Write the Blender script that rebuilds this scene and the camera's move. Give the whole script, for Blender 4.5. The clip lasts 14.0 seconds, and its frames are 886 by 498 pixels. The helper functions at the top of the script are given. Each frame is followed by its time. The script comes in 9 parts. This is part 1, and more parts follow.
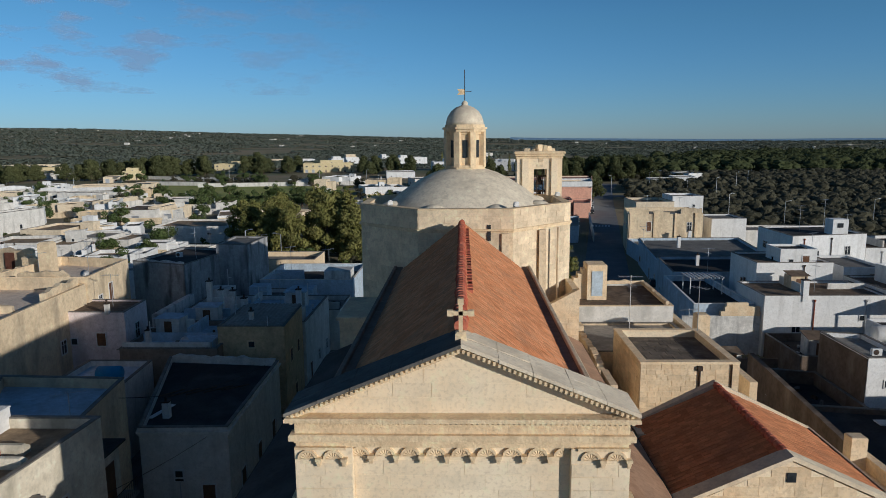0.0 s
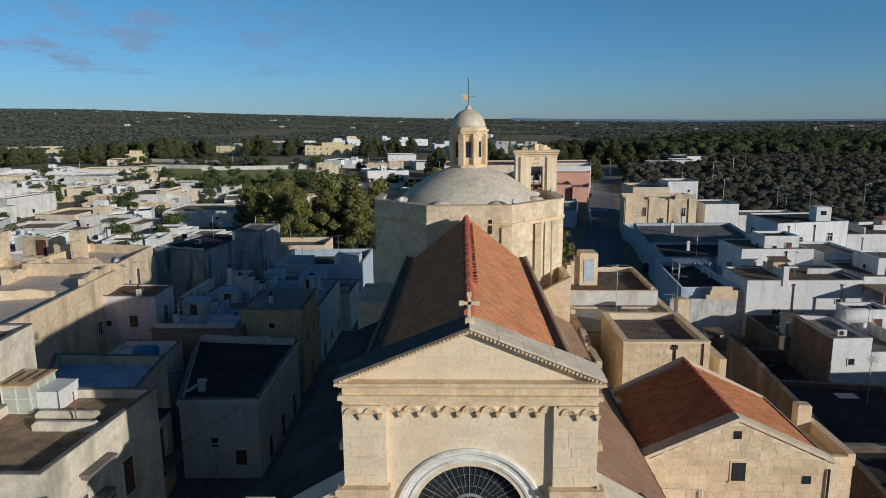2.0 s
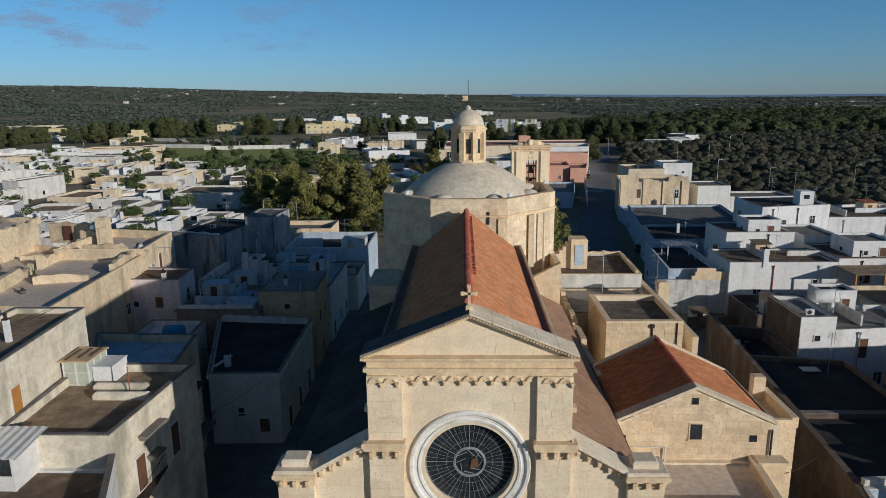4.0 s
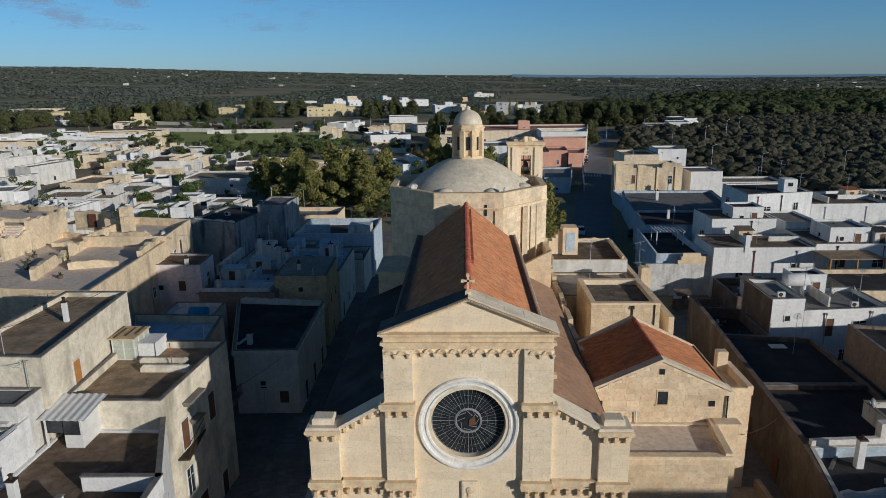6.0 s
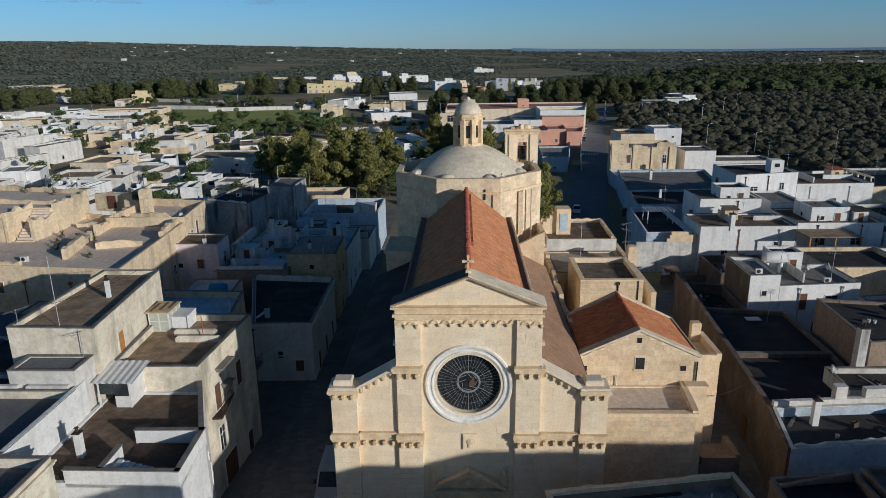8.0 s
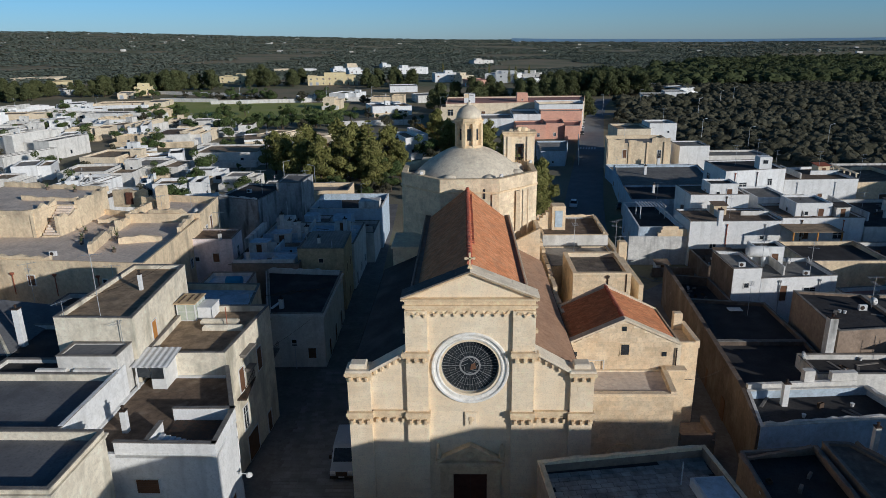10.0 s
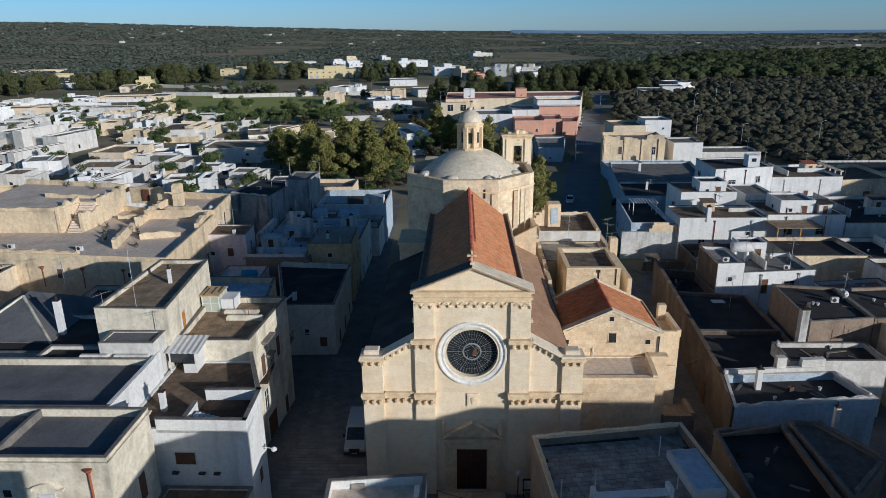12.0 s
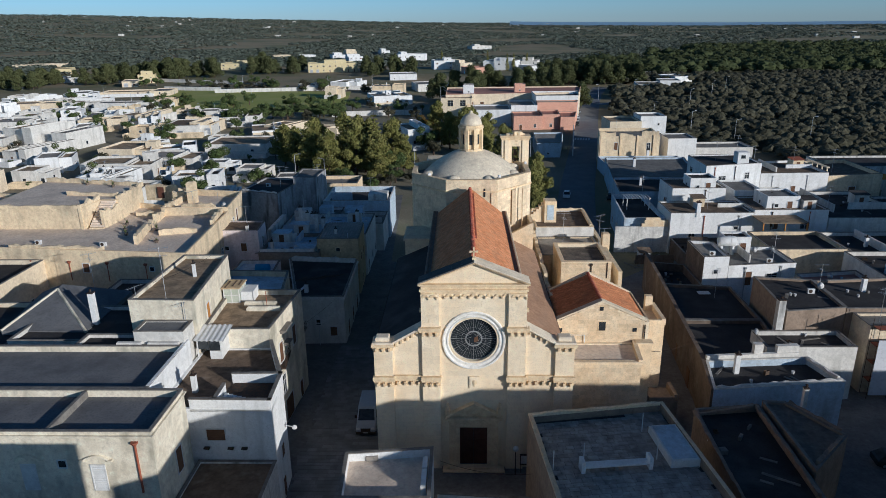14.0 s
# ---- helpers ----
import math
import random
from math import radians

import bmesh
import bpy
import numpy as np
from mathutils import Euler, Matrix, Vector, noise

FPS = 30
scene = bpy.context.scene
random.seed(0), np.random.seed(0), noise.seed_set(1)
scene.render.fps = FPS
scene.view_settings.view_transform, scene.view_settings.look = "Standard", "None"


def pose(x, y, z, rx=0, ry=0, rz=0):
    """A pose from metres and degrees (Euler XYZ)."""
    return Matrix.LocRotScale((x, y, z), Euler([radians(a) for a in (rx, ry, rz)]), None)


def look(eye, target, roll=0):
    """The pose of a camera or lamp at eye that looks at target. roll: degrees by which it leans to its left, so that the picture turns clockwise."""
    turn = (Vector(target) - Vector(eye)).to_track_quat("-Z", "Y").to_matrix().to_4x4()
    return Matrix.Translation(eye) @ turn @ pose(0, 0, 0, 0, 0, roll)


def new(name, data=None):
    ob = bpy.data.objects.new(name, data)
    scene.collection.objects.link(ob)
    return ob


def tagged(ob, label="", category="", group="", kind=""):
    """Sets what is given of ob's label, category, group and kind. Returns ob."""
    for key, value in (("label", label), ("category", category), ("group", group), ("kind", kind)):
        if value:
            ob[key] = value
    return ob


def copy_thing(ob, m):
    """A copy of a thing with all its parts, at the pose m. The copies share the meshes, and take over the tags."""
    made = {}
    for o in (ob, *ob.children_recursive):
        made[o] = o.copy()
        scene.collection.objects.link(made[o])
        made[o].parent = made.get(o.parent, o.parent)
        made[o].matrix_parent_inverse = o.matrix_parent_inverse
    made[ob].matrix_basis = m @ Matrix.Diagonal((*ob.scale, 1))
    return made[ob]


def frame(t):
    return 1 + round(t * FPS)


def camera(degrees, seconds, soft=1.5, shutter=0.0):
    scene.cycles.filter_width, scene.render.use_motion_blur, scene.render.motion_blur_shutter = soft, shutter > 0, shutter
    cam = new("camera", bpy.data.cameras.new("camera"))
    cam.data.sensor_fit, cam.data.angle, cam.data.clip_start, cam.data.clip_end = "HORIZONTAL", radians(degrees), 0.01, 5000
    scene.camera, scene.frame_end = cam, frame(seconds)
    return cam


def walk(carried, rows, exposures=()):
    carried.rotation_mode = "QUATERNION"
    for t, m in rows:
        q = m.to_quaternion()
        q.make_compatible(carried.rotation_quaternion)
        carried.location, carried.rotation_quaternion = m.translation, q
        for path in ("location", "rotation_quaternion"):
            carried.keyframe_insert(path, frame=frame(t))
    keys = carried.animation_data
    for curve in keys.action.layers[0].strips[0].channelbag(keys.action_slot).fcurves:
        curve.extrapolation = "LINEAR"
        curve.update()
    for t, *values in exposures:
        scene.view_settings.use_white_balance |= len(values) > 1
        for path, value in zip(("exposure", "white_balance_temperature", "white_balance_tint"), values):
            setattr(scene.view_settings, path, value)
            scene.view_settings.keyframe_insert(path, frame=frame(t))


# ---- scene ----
EXPO = [(0.0, -0.52, 5240, 10), (6.0, -0.55, 5220, 10), (9.0, -0.46, 5110, 10), (14.0, -0.25, 4980, 10)]
cam = camera(67.0, 14.0, soft=0.5)
PATH = [
    (0, (0.075, -18.139, 27.118), (0.015, -16.166, 26.797), -0.5),
    (0.5, (-0.002, -19.566, 27.573), (-0.063, -17.594, 27.246), -0.5),
    (1, (-0.115, -20.892, 28.006), (-0.175, -18.922, 27.667), -0.5),
    (1.5, (-0.146, -22.205, 28.456), (-0.206, -20.238, 28.1), -0.5),
    (2, (-0.213, -23.582, 28.888), (-0.274, -21.618, 28.511), -0.5),
    (2.5, (-0.254, -24.954, 29.445), (-0.315, -22.995, 29.046), -0.6),
    (3, (-0.255, -26.27, 30.011), (-0.316, -24.316, 29.592), -0.6),
    (5.5, (-0.218, -33.423, 32.606), (-0.28, -31.483, 32.126), -0.7),
    (6, (-0.202, -34.895, 33.156), (-0.265, -32.959, 32.657), -0.7),
    (6.5, (-0.236, -36.233, 33.66), (-0.298, -34.302, 33.143), -0.7),
    (7, (-0.223, -37.571, 34.146), (-0.286, -35.645, 33.61), -0.8),
    (7.5, (-0.292, -38.876, 34.688), (-0.354, -36.956, 34.132), -0.7),
    (8, (-0.254, -40.275, 35.15), (-0.317, -38.359, 34.581), -0.8),
    (10.5, (-0.518, -46.447, 37.74), (-0.579, -44.541, 37.139), -0.8),
    (11, (-0.601, -47.776, 38.288), (-0.661, -45.872, 37.681), -0.8),
    (11.5, (-0.674, -49.114, 38.829), (-0.734, -47.212, 38.216), -0.8),
    (12, (-0.776, -50.41, 39.345), (-0.834, -48.509, 38.726), -0.7),
    (12.5, (-0.838, -51.65, 39.824), (-0.896, -49.751, 39.2), -0.8),
    (13, (-0.952, -52.945, 40.342), (-1.009, -51.048, 39.712), -0.7),
    (13.5, (-0.973, -54.313, 40.938), (-1.03, -52.417, 40.303), -0.8),
    (14, (-1.063, -55.623, 41.452), (-1.119, -53.729, 40.811), -0.8),
]
walk(cam, [(t, look(eye, target, roll)) for t, eye, target, roll in PATH], exposures=EXPO)

# ---- world, sun ----
SUN_AZ, SUN_EL = 50.0, 13.5          # degrees right of -y, and above the horizon
sun_dir = Vector((math.sin(radians(SUN_AZ)) * math.cos(radians(SUN_EL)),
                  -math.cos(radians(SUN_AZ)) * math.cos(radians(SUN_EL)), math.sin(radians(SUN_EL))))
world = bpy.data.worlds.new("sky")
scene.world = world
world.use_nodes = True
wn, wl = world.node_tree.nodes, world.node_tree.links
sky = wn.new("ShaderNodeTexSky")
sky.sky_type, sky.sun_disc = "NISHITA", False
sky.sun_elevation, sky.sun_rotation = radians(SUN_EL), radians(180 - SUN_AZ)
sky.air_density, sky.dust_density, sky.ozone_density, sky.altitude = 1.0, 0.1, 4.0, 0
# a clear winter sky: deep overhead, paler and cooler low down
tex, split, fall, tint = wn.new("ShaderNodeTexCoord"), wn.new("ShaderNodeSeparateXYZ"), wn.new("ShaderNodeMapRange"), wn.new("ShaderNodeVectorMath")
wl.new(tex.outputs["Generated"], split.inputs[0])
wl.new(split.outputs[2], fall.inputs[0])
fall.inputs[1].default_value, fall.inputs[2].default_value, fall.inputs[3].default_value, fall.inputs[4].default_value = 0.17, 0.60, 1.0, 0.42
tint.operation = "MULTIPLY"
hue = wn.new("ShaderNodeMix")
hue.data_type = "RGBA"
hue.inputs[6].default_value, hue.inputs[7].default_value = (0.86, 1.06, 1.38, 1), (0.92, 1.11, 1.10, 1)
rise_z = wn.new("ShaderNodeMapRange")
rise_z.inputs[1].default_value, rise_z.inputs[2].default_value = 0.0, 0.16
wl.new(split.outputs[2], rise_z.inputs[0])
wl.new(rise_z.outputs[0], hue.inputs[0])
# the glow of the sky round the low sun
glow, glow_dot, glow_fac = wn.new("ShaderNodeMix"), wn.new("ShaderNodeVectorMath"), wn.new("ShaderNodeMapRange")
glow_dot.operation, glow_fac.interpolation_type, glow.data_type = "DOT_PRODUCT", "SMOOTHSTEP", "RGBA"
glow_dot.inputs[1].default_value = sun_dir
wl.new(tex.outputs["Generated"], glow_dot.inputs[0])
wl.new(glow_dot.outputs["Value"], glow_fac.inputs[0])
glow_fac.inputs[1].default_value, glow_fac.inputs[2].default_value = 0.25, 0.95
wl.new(glow_fac.outputs[0], glow.inputs[0])
wl.new(hue.outputs[2], glow.inputs[6])
glow.inputs[7].default_value = (1.75, 1.55, 1.35, 1)
wl.new(glow.outputs[2], tint.inputs[1])
wl.new(sky.outputs[0], tint.inputs[0])
scale_sky = wn.new("ShaderNodeVectorMath")
scale_sky.operation = "SCALE"
wl.new(tint.outputs[0], scale_sky.inputs[0])
wl.new(fall.outputs[0], scale_sky.inputs["Scale"])
wl.new(scale_sky.outputs[0], wn["Background"].inputs[0])
wn["Background"].inputs[1].default_value = 0.094
sun_data = bpy.data.lights.new("sun", "SUN")
sun_data.energy, sun_data.angle, sun_data.color = 5.0, radians(0.6), (1.0, 0.835, 0.62)
sun = new("sun", sun_data)
sun.matrix_world = look(sun_dir * 300, (0, 0, 0))


# ---- materials ----
def mat(name, base, alt=None, scale=0.6, rough=0.85, bump=0.3, grain=14.0, stain=None, stain_scale=(0.5, 0.5, 0.09),
        stain_lo=0.55, stain_hi=0.75, stain_amt=0.7, metal=0.0, island=0.0, piece=0.0, spec=0.15, patch=1.0):
    """A procedural surface: two colours mixed by broad noise, fine grain, streaked stains, tone by piece."""
    m = bpy.data.materials.new(name)
    m.use_nodes = True
    n, l = m.node_tree.nodes, m.node_tree.links
    b = n["Principled BSDF"]
    b.inputs["Roughness"].default_value, b.inputs["Metallic"].default_value = rough, metal
    b.inputs["Specular IOR Level"].default_value = spec
    geo = n.new("ShaderNodeNewGeometry")

    def noise_tex(sc, detail=4.0, stretch=None):
        t = n.new("ShaderNodeTexNoise")
        t.inputs["Scale"].default_value, t.inputs["Detail"].default_value = sc, detail
        if stretch:
            v = n.new("ShaderNodeVectorMath")
            v.operation = "MULTIPLY"
            v.inputs[1].default_value = stretch
            l.new(geo.outputs["Position"], v.inputs[0])
            l.new(v.outputs[0], t.inputs["Vector"])
        else:
            l.new(geo.outputs["Position"], t.inputs["Vector"])
        return t

    def ramp(src, lo, hi):
        r = n.new("ShaderNodeMapRange")
        r.inputs[1].default_value, r.inputs[2].default_value = lo, hi
        l.new(src, r.inputs[0])
        return r.outputs[0]

    def mix(a, c, f, mode="MIX"):
        x = n.new("ShaderNodeMix")
        x.data_type, x.blend_type = "RGBA", mode
        for sock, v in ((x.inputs[6], a), (x.inputs[7], c), (x.inputs[0], f)):
            if isinstance(v, tuple):
                sock.default_value = (*v, 1)
            elif isinstance(v, float):
                sock.default_value = v
            else:
                l.new(v, sock)
        return x.outputs[2]

    alt = alt or tuple(c * 0.75 for c in base)
    col = mix(base, alt, ramp(noise_tex(scale, 5).outputs[0], 0.38, 0.66))
    fine = noise_tex(grain, 3)
    col = mix(col, tuple(c * 0.74 for c in base), ramp(fine.outputs[0], 0.5, 0.82))
    if rough > 0.8 and bump and patch:
        mid = noise_tex(2.1, 9)
        mid.inputs["Roughness"].default_value = 0.68
        col = mix(col, tuple(c * (1 - 0.32 * patch) for c in alt), ramp(mid.outputs[0], 0.50, 0.80))
        col = mix(col, tuple(min(0.85, c * (1 + 0.22 * patch)) for c in base), ramp(mid.outputs[0], 0.46, 0.25))
    if stain:
        mask = ramp(noise_tex(1.0, 5, stain_scale).outputs[0], stain_lo, stain_hi)
        mul = n.new("ShaderNodeMath")
        mul.operation = "MULTIPLY"
        mul.inputs[1].default_value = stain_amt
        l.new(mask, mul.inputs[0])
        col = mix(col, stain, mul.outputs[0])
    for amount, src in ((island, geo.outputs["Random Per Island"]), (piece, None)):
        if amount:
            if src is None:
                src = n.new("ShaderNodeObjectInfo").outputs["Random"]
            hsv = n.new("ShaderNodeHueSaturation")
            l.new(ramp(src, 0, 1), hsv.inputs["Value"])
            r = hsv.inputs["Value"].links[0].from_node
            r.inputs[3].default_value, r.inputs[4].default_value = 1 - amount, 1 + amount
            l.new(col, hsv.inputs["Color"])
            col = hsv.outputs[0]
    l.new(col, b.inputs["Base Color"])
    if bump:
        bp = n.new("ShaderNodeBump")
        bp.inputs["Strength"].default_value, bp.inputs["Distance"].default_value = bump, 0.05
        l.new(fine.outputs[0], bp.inputs["Height"])
        l.new(bp.outputs[0], b.inputs["Normal"])
    return m


M_stone = mat("facade_limestone", (0.86, 0.695, 0.47), (0.88, 0.745, 0.535), 0.5, 0.9, 0.15, 9, (0.66, 0.48, 0.29), (0.5, 0.5, 0.3), 0.50, 0.78, 0.45, piece=0.045, island=0.04, patch=0.6)
M_stone_core = mat("limestone_joint", (0.82, 0.67, 0.46), (0.83, 0.70, 0.50), 1.2, 0.95, 0.3, 12)
M_trim = mat("carved_limestone", (0.82, 0.64, 0.40), (0.72, 0.54, 0.33), 1.5, 0.9, 0.6, 10, (0.44, 0.33, 0.21), (0.9, 0.9, 0.6), 0.52, 0.8, 0.5)
M_rose = mat("white_limestone", (0.88, 0.84, 0.76), (0.80, 0.74, 0.63), 1.5, 0.9, 0.5, 12)
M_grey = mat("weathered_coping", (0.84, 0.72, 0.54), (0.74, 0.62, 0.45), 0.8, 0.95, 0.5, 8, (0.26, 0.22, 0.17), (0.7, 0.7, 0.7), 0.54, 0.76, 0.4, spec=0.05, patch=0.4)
M_coping_dark = mat("dark_coping_stone", (0.15, 0.14, 0.125), (0.11, 0.105, 0.095), 0.9, 0.95, 0.5, 8, (0.42, 0.38, 0.32), (0.3, 1.5, 0.6), 0.60, 0.74, 0.5, spec=0.05)
M_drum = mat("drum_stone", (0.80, 0.65, 0.44), (0.72, 0.57, 0.38), 0.5, 0.9, 0.5, 7, (0.36, 0.29, 0.21), (0.4, 0.4, 0.15), 0.52, 0.75, 0.5, island=0.12)
M_dome = mat("dome_render", (0.76, 0.66, 0.50), (0.66, 0.57, 0.43), 0.35, 0.9, 0.4, 5, (0.38, 0.32, 0.25), (0.35, 0.35, 0.35), 0.55, 0.8, 0.5)
M_tile = mat("terracotta_tile", (0.60, 0.25, 0.11), (0.66, 0.32, 0.16), 1.2, 0.9, 0.4, 8, (0.30, 0.15, 0.09), (0.6, 0.6, 0.6), 0.52, 0.75, 0.4, island=0.16, piece=0.16, spec=0.03)
M_ridge = mat("red_ridge_tile", (0.46, 0.12, 0.07), (0.50, 0.20, 0.12), 2, 0.85, 0.4, 8, island=0.2)
M_glass = mat("dark_glass", (0.02, 0.025, 0.03), (0.04, 0.045, 0.05), 2, 0.25, 0.1, 6, spec=0.5)
M_frost = mat("frosted_glass", (0.50, 0.53, 0.44), (0.40, 0.43, 0.35), 1.5, 0.35, 0.1, 6, spec=0.5)
M_lead = mat("lead_came", (0.33, 0.33, 0.32), (0.2, 0.2, 0.2), 3, 0.6, 0.2)
M_wood = mat("dark_door_wood", (0.13, 0.058, 0.04), (0.10, 0.045, 0.03), 3, 0.7, 0.3)
M_iron = mat("iron", (0.05, 0.045, 0.04), (0.10, 0.06, 0.04), 4, 0.7, 0.3, metal=0.4)
M_white = mat("whitewash", (0.80, 0.79, 0.76), (0.71, 0.70, 0.67), 0.4, 0.9, 0.2, 6, (0.36, 0.35, 0.32), (0.9, 0.9, 0.13), 0.54, 0.80, 0.5, patch=0.5)
M_white2 = mat("old_whitewash", (0.72, 0.69, 0.63), (0.62, 0.59, 0.53), 0.5, 0.9, 0.3, 6, (0.26, 0.25, 0.22), (0.7, 0.7, 0.16), 0.51, 0.78, 0.6, patch=0.7)
M_cream = mat("cream_plaster", (0.76, 0.64, 0.46), (0.68, 0.56, 0.39), 0.4, 0.9, 0.3, 6, (0.36, 0.28, 0.19), (0.6, 0.6, 0.15), 0.54, 0.8, 0.55)
M_ochre = mat("ochre_plaster", (0.64, 0.48, 0.28), (0.52, 0.39, 0.23), 0.5, 0.9, 0.3, 6, (0.25, 0.2, 0.14), (0.6, 0.6, 0.2), 0.52, 0.75, 0.6)
M_yellow = mat("yellow_plaster", (0.70, 0.59, 0.34), (0.64, 0.53, 0.30), 0.3, 0.9, 0.2, 6)
M_pink = mat("pink_plaster", (0.70, 0.40, 0.28), (0.64, 0.35, 0.25), 0.3, 0.9, 0.2, 6)
# blue paint on terraces and covers; on house walls the blue imitates sky-lit shade
M_blueg = mat("blue_paint_and_shade_tint", (0.52, 0.60, 0.67), (0.44, 0.51, 0.57), 0.4, 0.9, 0.25, 6, (0.2, 0.2, 0.2), (0.6, 0.6, 0.12), 0.52, 0.78, 0.6)
M_rubble = mat("tufa_block", (0.74, 0.56, 0.35), (0.80, 0.65, 0.44), 0.9, 0.95, 0.6, 7, (0.42, 0.31, 0.19), (0.8, 0.8, 0.4), 0.54, 0.78, 0.45, island=0.10, piece=0.10)
M_oldwall = mat("stained_lime_plaster", (0.70, 0.68, 0.63), (0.56, 0.54, 0.50), 0.5, 0.95, 0.5, 6, (0.09, 0.088, 0.082), (1.0, 1.0, 0.14), 0.50, 0.74, 0.7)
# black stains on a grey base that is darkened to imitate cast shade
M_shade_stained = mat("shade_darkened_stained_plaster", (0.40, 0.40, 0.40), (0.30, 0.30, 0.30), 0.4, 0.95, 0.5, 6, (0.06, 0.06, 0.06), (0.8, 0.8, 0.16), 0.48, 0.68, 0.85)
M_roof_felt = mat("grey_roof_felt", (0.155, 0.155, 0.16), (0.20, 0.20, 0.20), 0.4, 0.9, 0.3, 5, (0.09, 0.09, 0.095), (0.25, 0.25, 0.25), 0.52, 0.7, 0.6, spec=0.05)
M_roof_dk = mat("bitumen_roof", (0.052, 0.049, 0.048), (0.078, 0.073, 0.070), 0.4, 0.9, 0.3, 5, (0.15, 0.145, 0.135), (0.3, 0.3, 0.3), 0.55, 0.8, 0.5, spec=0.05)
M_roof_tan = mat("lime_terrace", (0.40, 0.295, 0.185), (0.27, 0.20, 0.125), 0.8, 0.95, 0.4, 5, (0.10, 0.08, 0.06), (0.6, 0.6, 0.6), 0.50, 0.72, 0.7)
M_roof_grey = mat("grey_terrace", (0.24, 0.225, 0.20), (0.17, 0.16, 0.145), 0.5, 0.95, 0.4, 5, (0.11, 0.11, 0.10), (0.4, 0.4, 0.4), 0.50, 0.75, 0.7)
M_roof_lt = mat("pale_terrace", (0.37, 0.335, 0.285), (0.27, 0.245, 0.21), 0.5, 0.95, 0.3, 5, (0.24, 0.22, 0.20), (0.4, 0.4, 0.4), 0.52, 0.78, 0.6)
M_roof_slab = mat("roof_paving_slab", (0.44, 0.40, 0.35), (0.32, 0.29, 0.25), 1.2, 0.95, 0.5, 6, (0.09, 0.085, 0.08), (0.8, 0.8, 0.8), 0.5, 0.75, 0.6, piece=0.15, island=0.15)
M_red_floor = mat("red_terrace", (0.42, 0.22, 0.17), (0.36, 0.2, 0.16), 0.6, 0.9, 0.3, 5)
M_cap = mat("parapet_coping", (0.25, 0.23, 0.20), (0.18, 0.165, 0.145), 1.0, 0.95, 0.5, 6, (0.12, 0.11, 0.10), (0.8, 0.8, 0.8), 0.5, 0.75, 0.6)
M_shutter = mat("brown_shutter", (0.13, 0.07, 0.04), (0.17, 0.09, 0.05), 2, 0.7, 0.2)
M_orange = mat("orange_door_paint", (0.50, 0.24, 0.06), (0.45, 0.2, 0.05), 2, 0.7, 0.2)
M_frame = mat("white_frame_paint", (0.72, 0.71, 0.68), (0.62, 0.61, 0.58), 2, 0.6, 0.1)
M_metal = mat("galvanised_metal", (0.55, 0.56, 0.57), (0.42, 0.43, 0.44), 2, 0.45, 0.2, metal=0.7)
M_rust = mat("rusty_pipe", (0.34, 0.11, 0.06), (0.28, 0.10, 0.06), 2, 0.8, 0.3)
M_blue_pl = mat("blue_plastic", (0.05, 0.22, 0.42), (0.06, 0.27, 0.48), 2, 0.5, 0.05)
M_paving = mat("street_paving", (0.20, 0.19, 0.18), (0.14, 0.135, 0.13), 0.4, 0.85, 0.5, 5, (0.11, 0.10, 0.095), (0.5, 0.5, 0.5), 0.5, 0.75, 0.5)
M_asphalt = mat("asphalt", (0.17, 0.17, 0.175), (0.21, 0.21, 0.21), 0.3, 0.9, 0.3, 8)
M_marking = mat("road_marking", (0.65, 0.65, 0.63), (0.55, 0.55, 0.53), 1, 0.8, 0.1)
M_bark = mat("bark", (0.12, 0.085, 0.06), (0.08, 0.06, 0.045), 3, 0.95, 0.8, 10)
M_pine = mat("pine_needles", (0.165, 0.165, 0.045), (0.21, 0.195, 0.06), 0.5, 0.8, 0.0, 3, island=0.25, spec=0.15)
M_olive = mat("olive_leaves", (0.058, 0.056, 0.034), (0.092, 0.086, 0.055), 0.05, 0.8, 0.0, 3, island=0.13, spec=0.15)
M_autumn = mat("autumn_leaves", (0.20, 0.12, 0.03), (0.12, 0.11, 0.03), 0.4, 0.7, 0.0, 3, island=0.4)
M_bush = mat("shrub_leaves", (0.07, 0.10, 0.03), (0.10, 0.12, 0.045), 0.4, 0.7, 0.0, 3, island=0.4)
# leaf colour greyed and paled, distance haze put into the base
M_wood_far = mat("hazed_wood_leaves", (0.098, 0.115, 0.088), (0.135, 0.146, 0.115), 0.006, 0.9, 0.0, 0.3, island=0.07, spec=0.1)
M_ground = mat("dry_ground", (0.25, 0.215, 0.13), (0.30, 0.24, 0.15), 0.02, 0.95, 0.4, 0.8, (0.15, 0.16, 0.085), (0.012, 0.012, 0.012), 0.46, 0.6, 0.8)
M_grass = mat("field_grass", (0.30, 0.33, 0.08), (0.38, 0.36, 0.12), 0.05, 0.95, 0.4, 1.5)
# the pale blue-grey of the sea includes painted horizon haze
M_sea = mat("hazed_sea_water", (0.31, 0.44, 0.55), (0.33, 0.46, 0.57), 0.001, 0.5, 0.0, 0.1)
M_carw = mat("white_car_paint", (0.70, 0.71, 0.72), (0.66, 0.67, 0.68), 2, 0.3, 0.0, spec=0.5)
M_card = mat("dark_car_paint", (0.03, 0.04, 0.045), (0.04, 0.05, 0.05), 2, 0.25, 0.0, spec=0.5)
M_cars = mat("silver_car_paint", (0.42, 0.44, 0.46), (0.38, 0.4, 0.42), 2, 0.3, 0.0, metal=0.5)
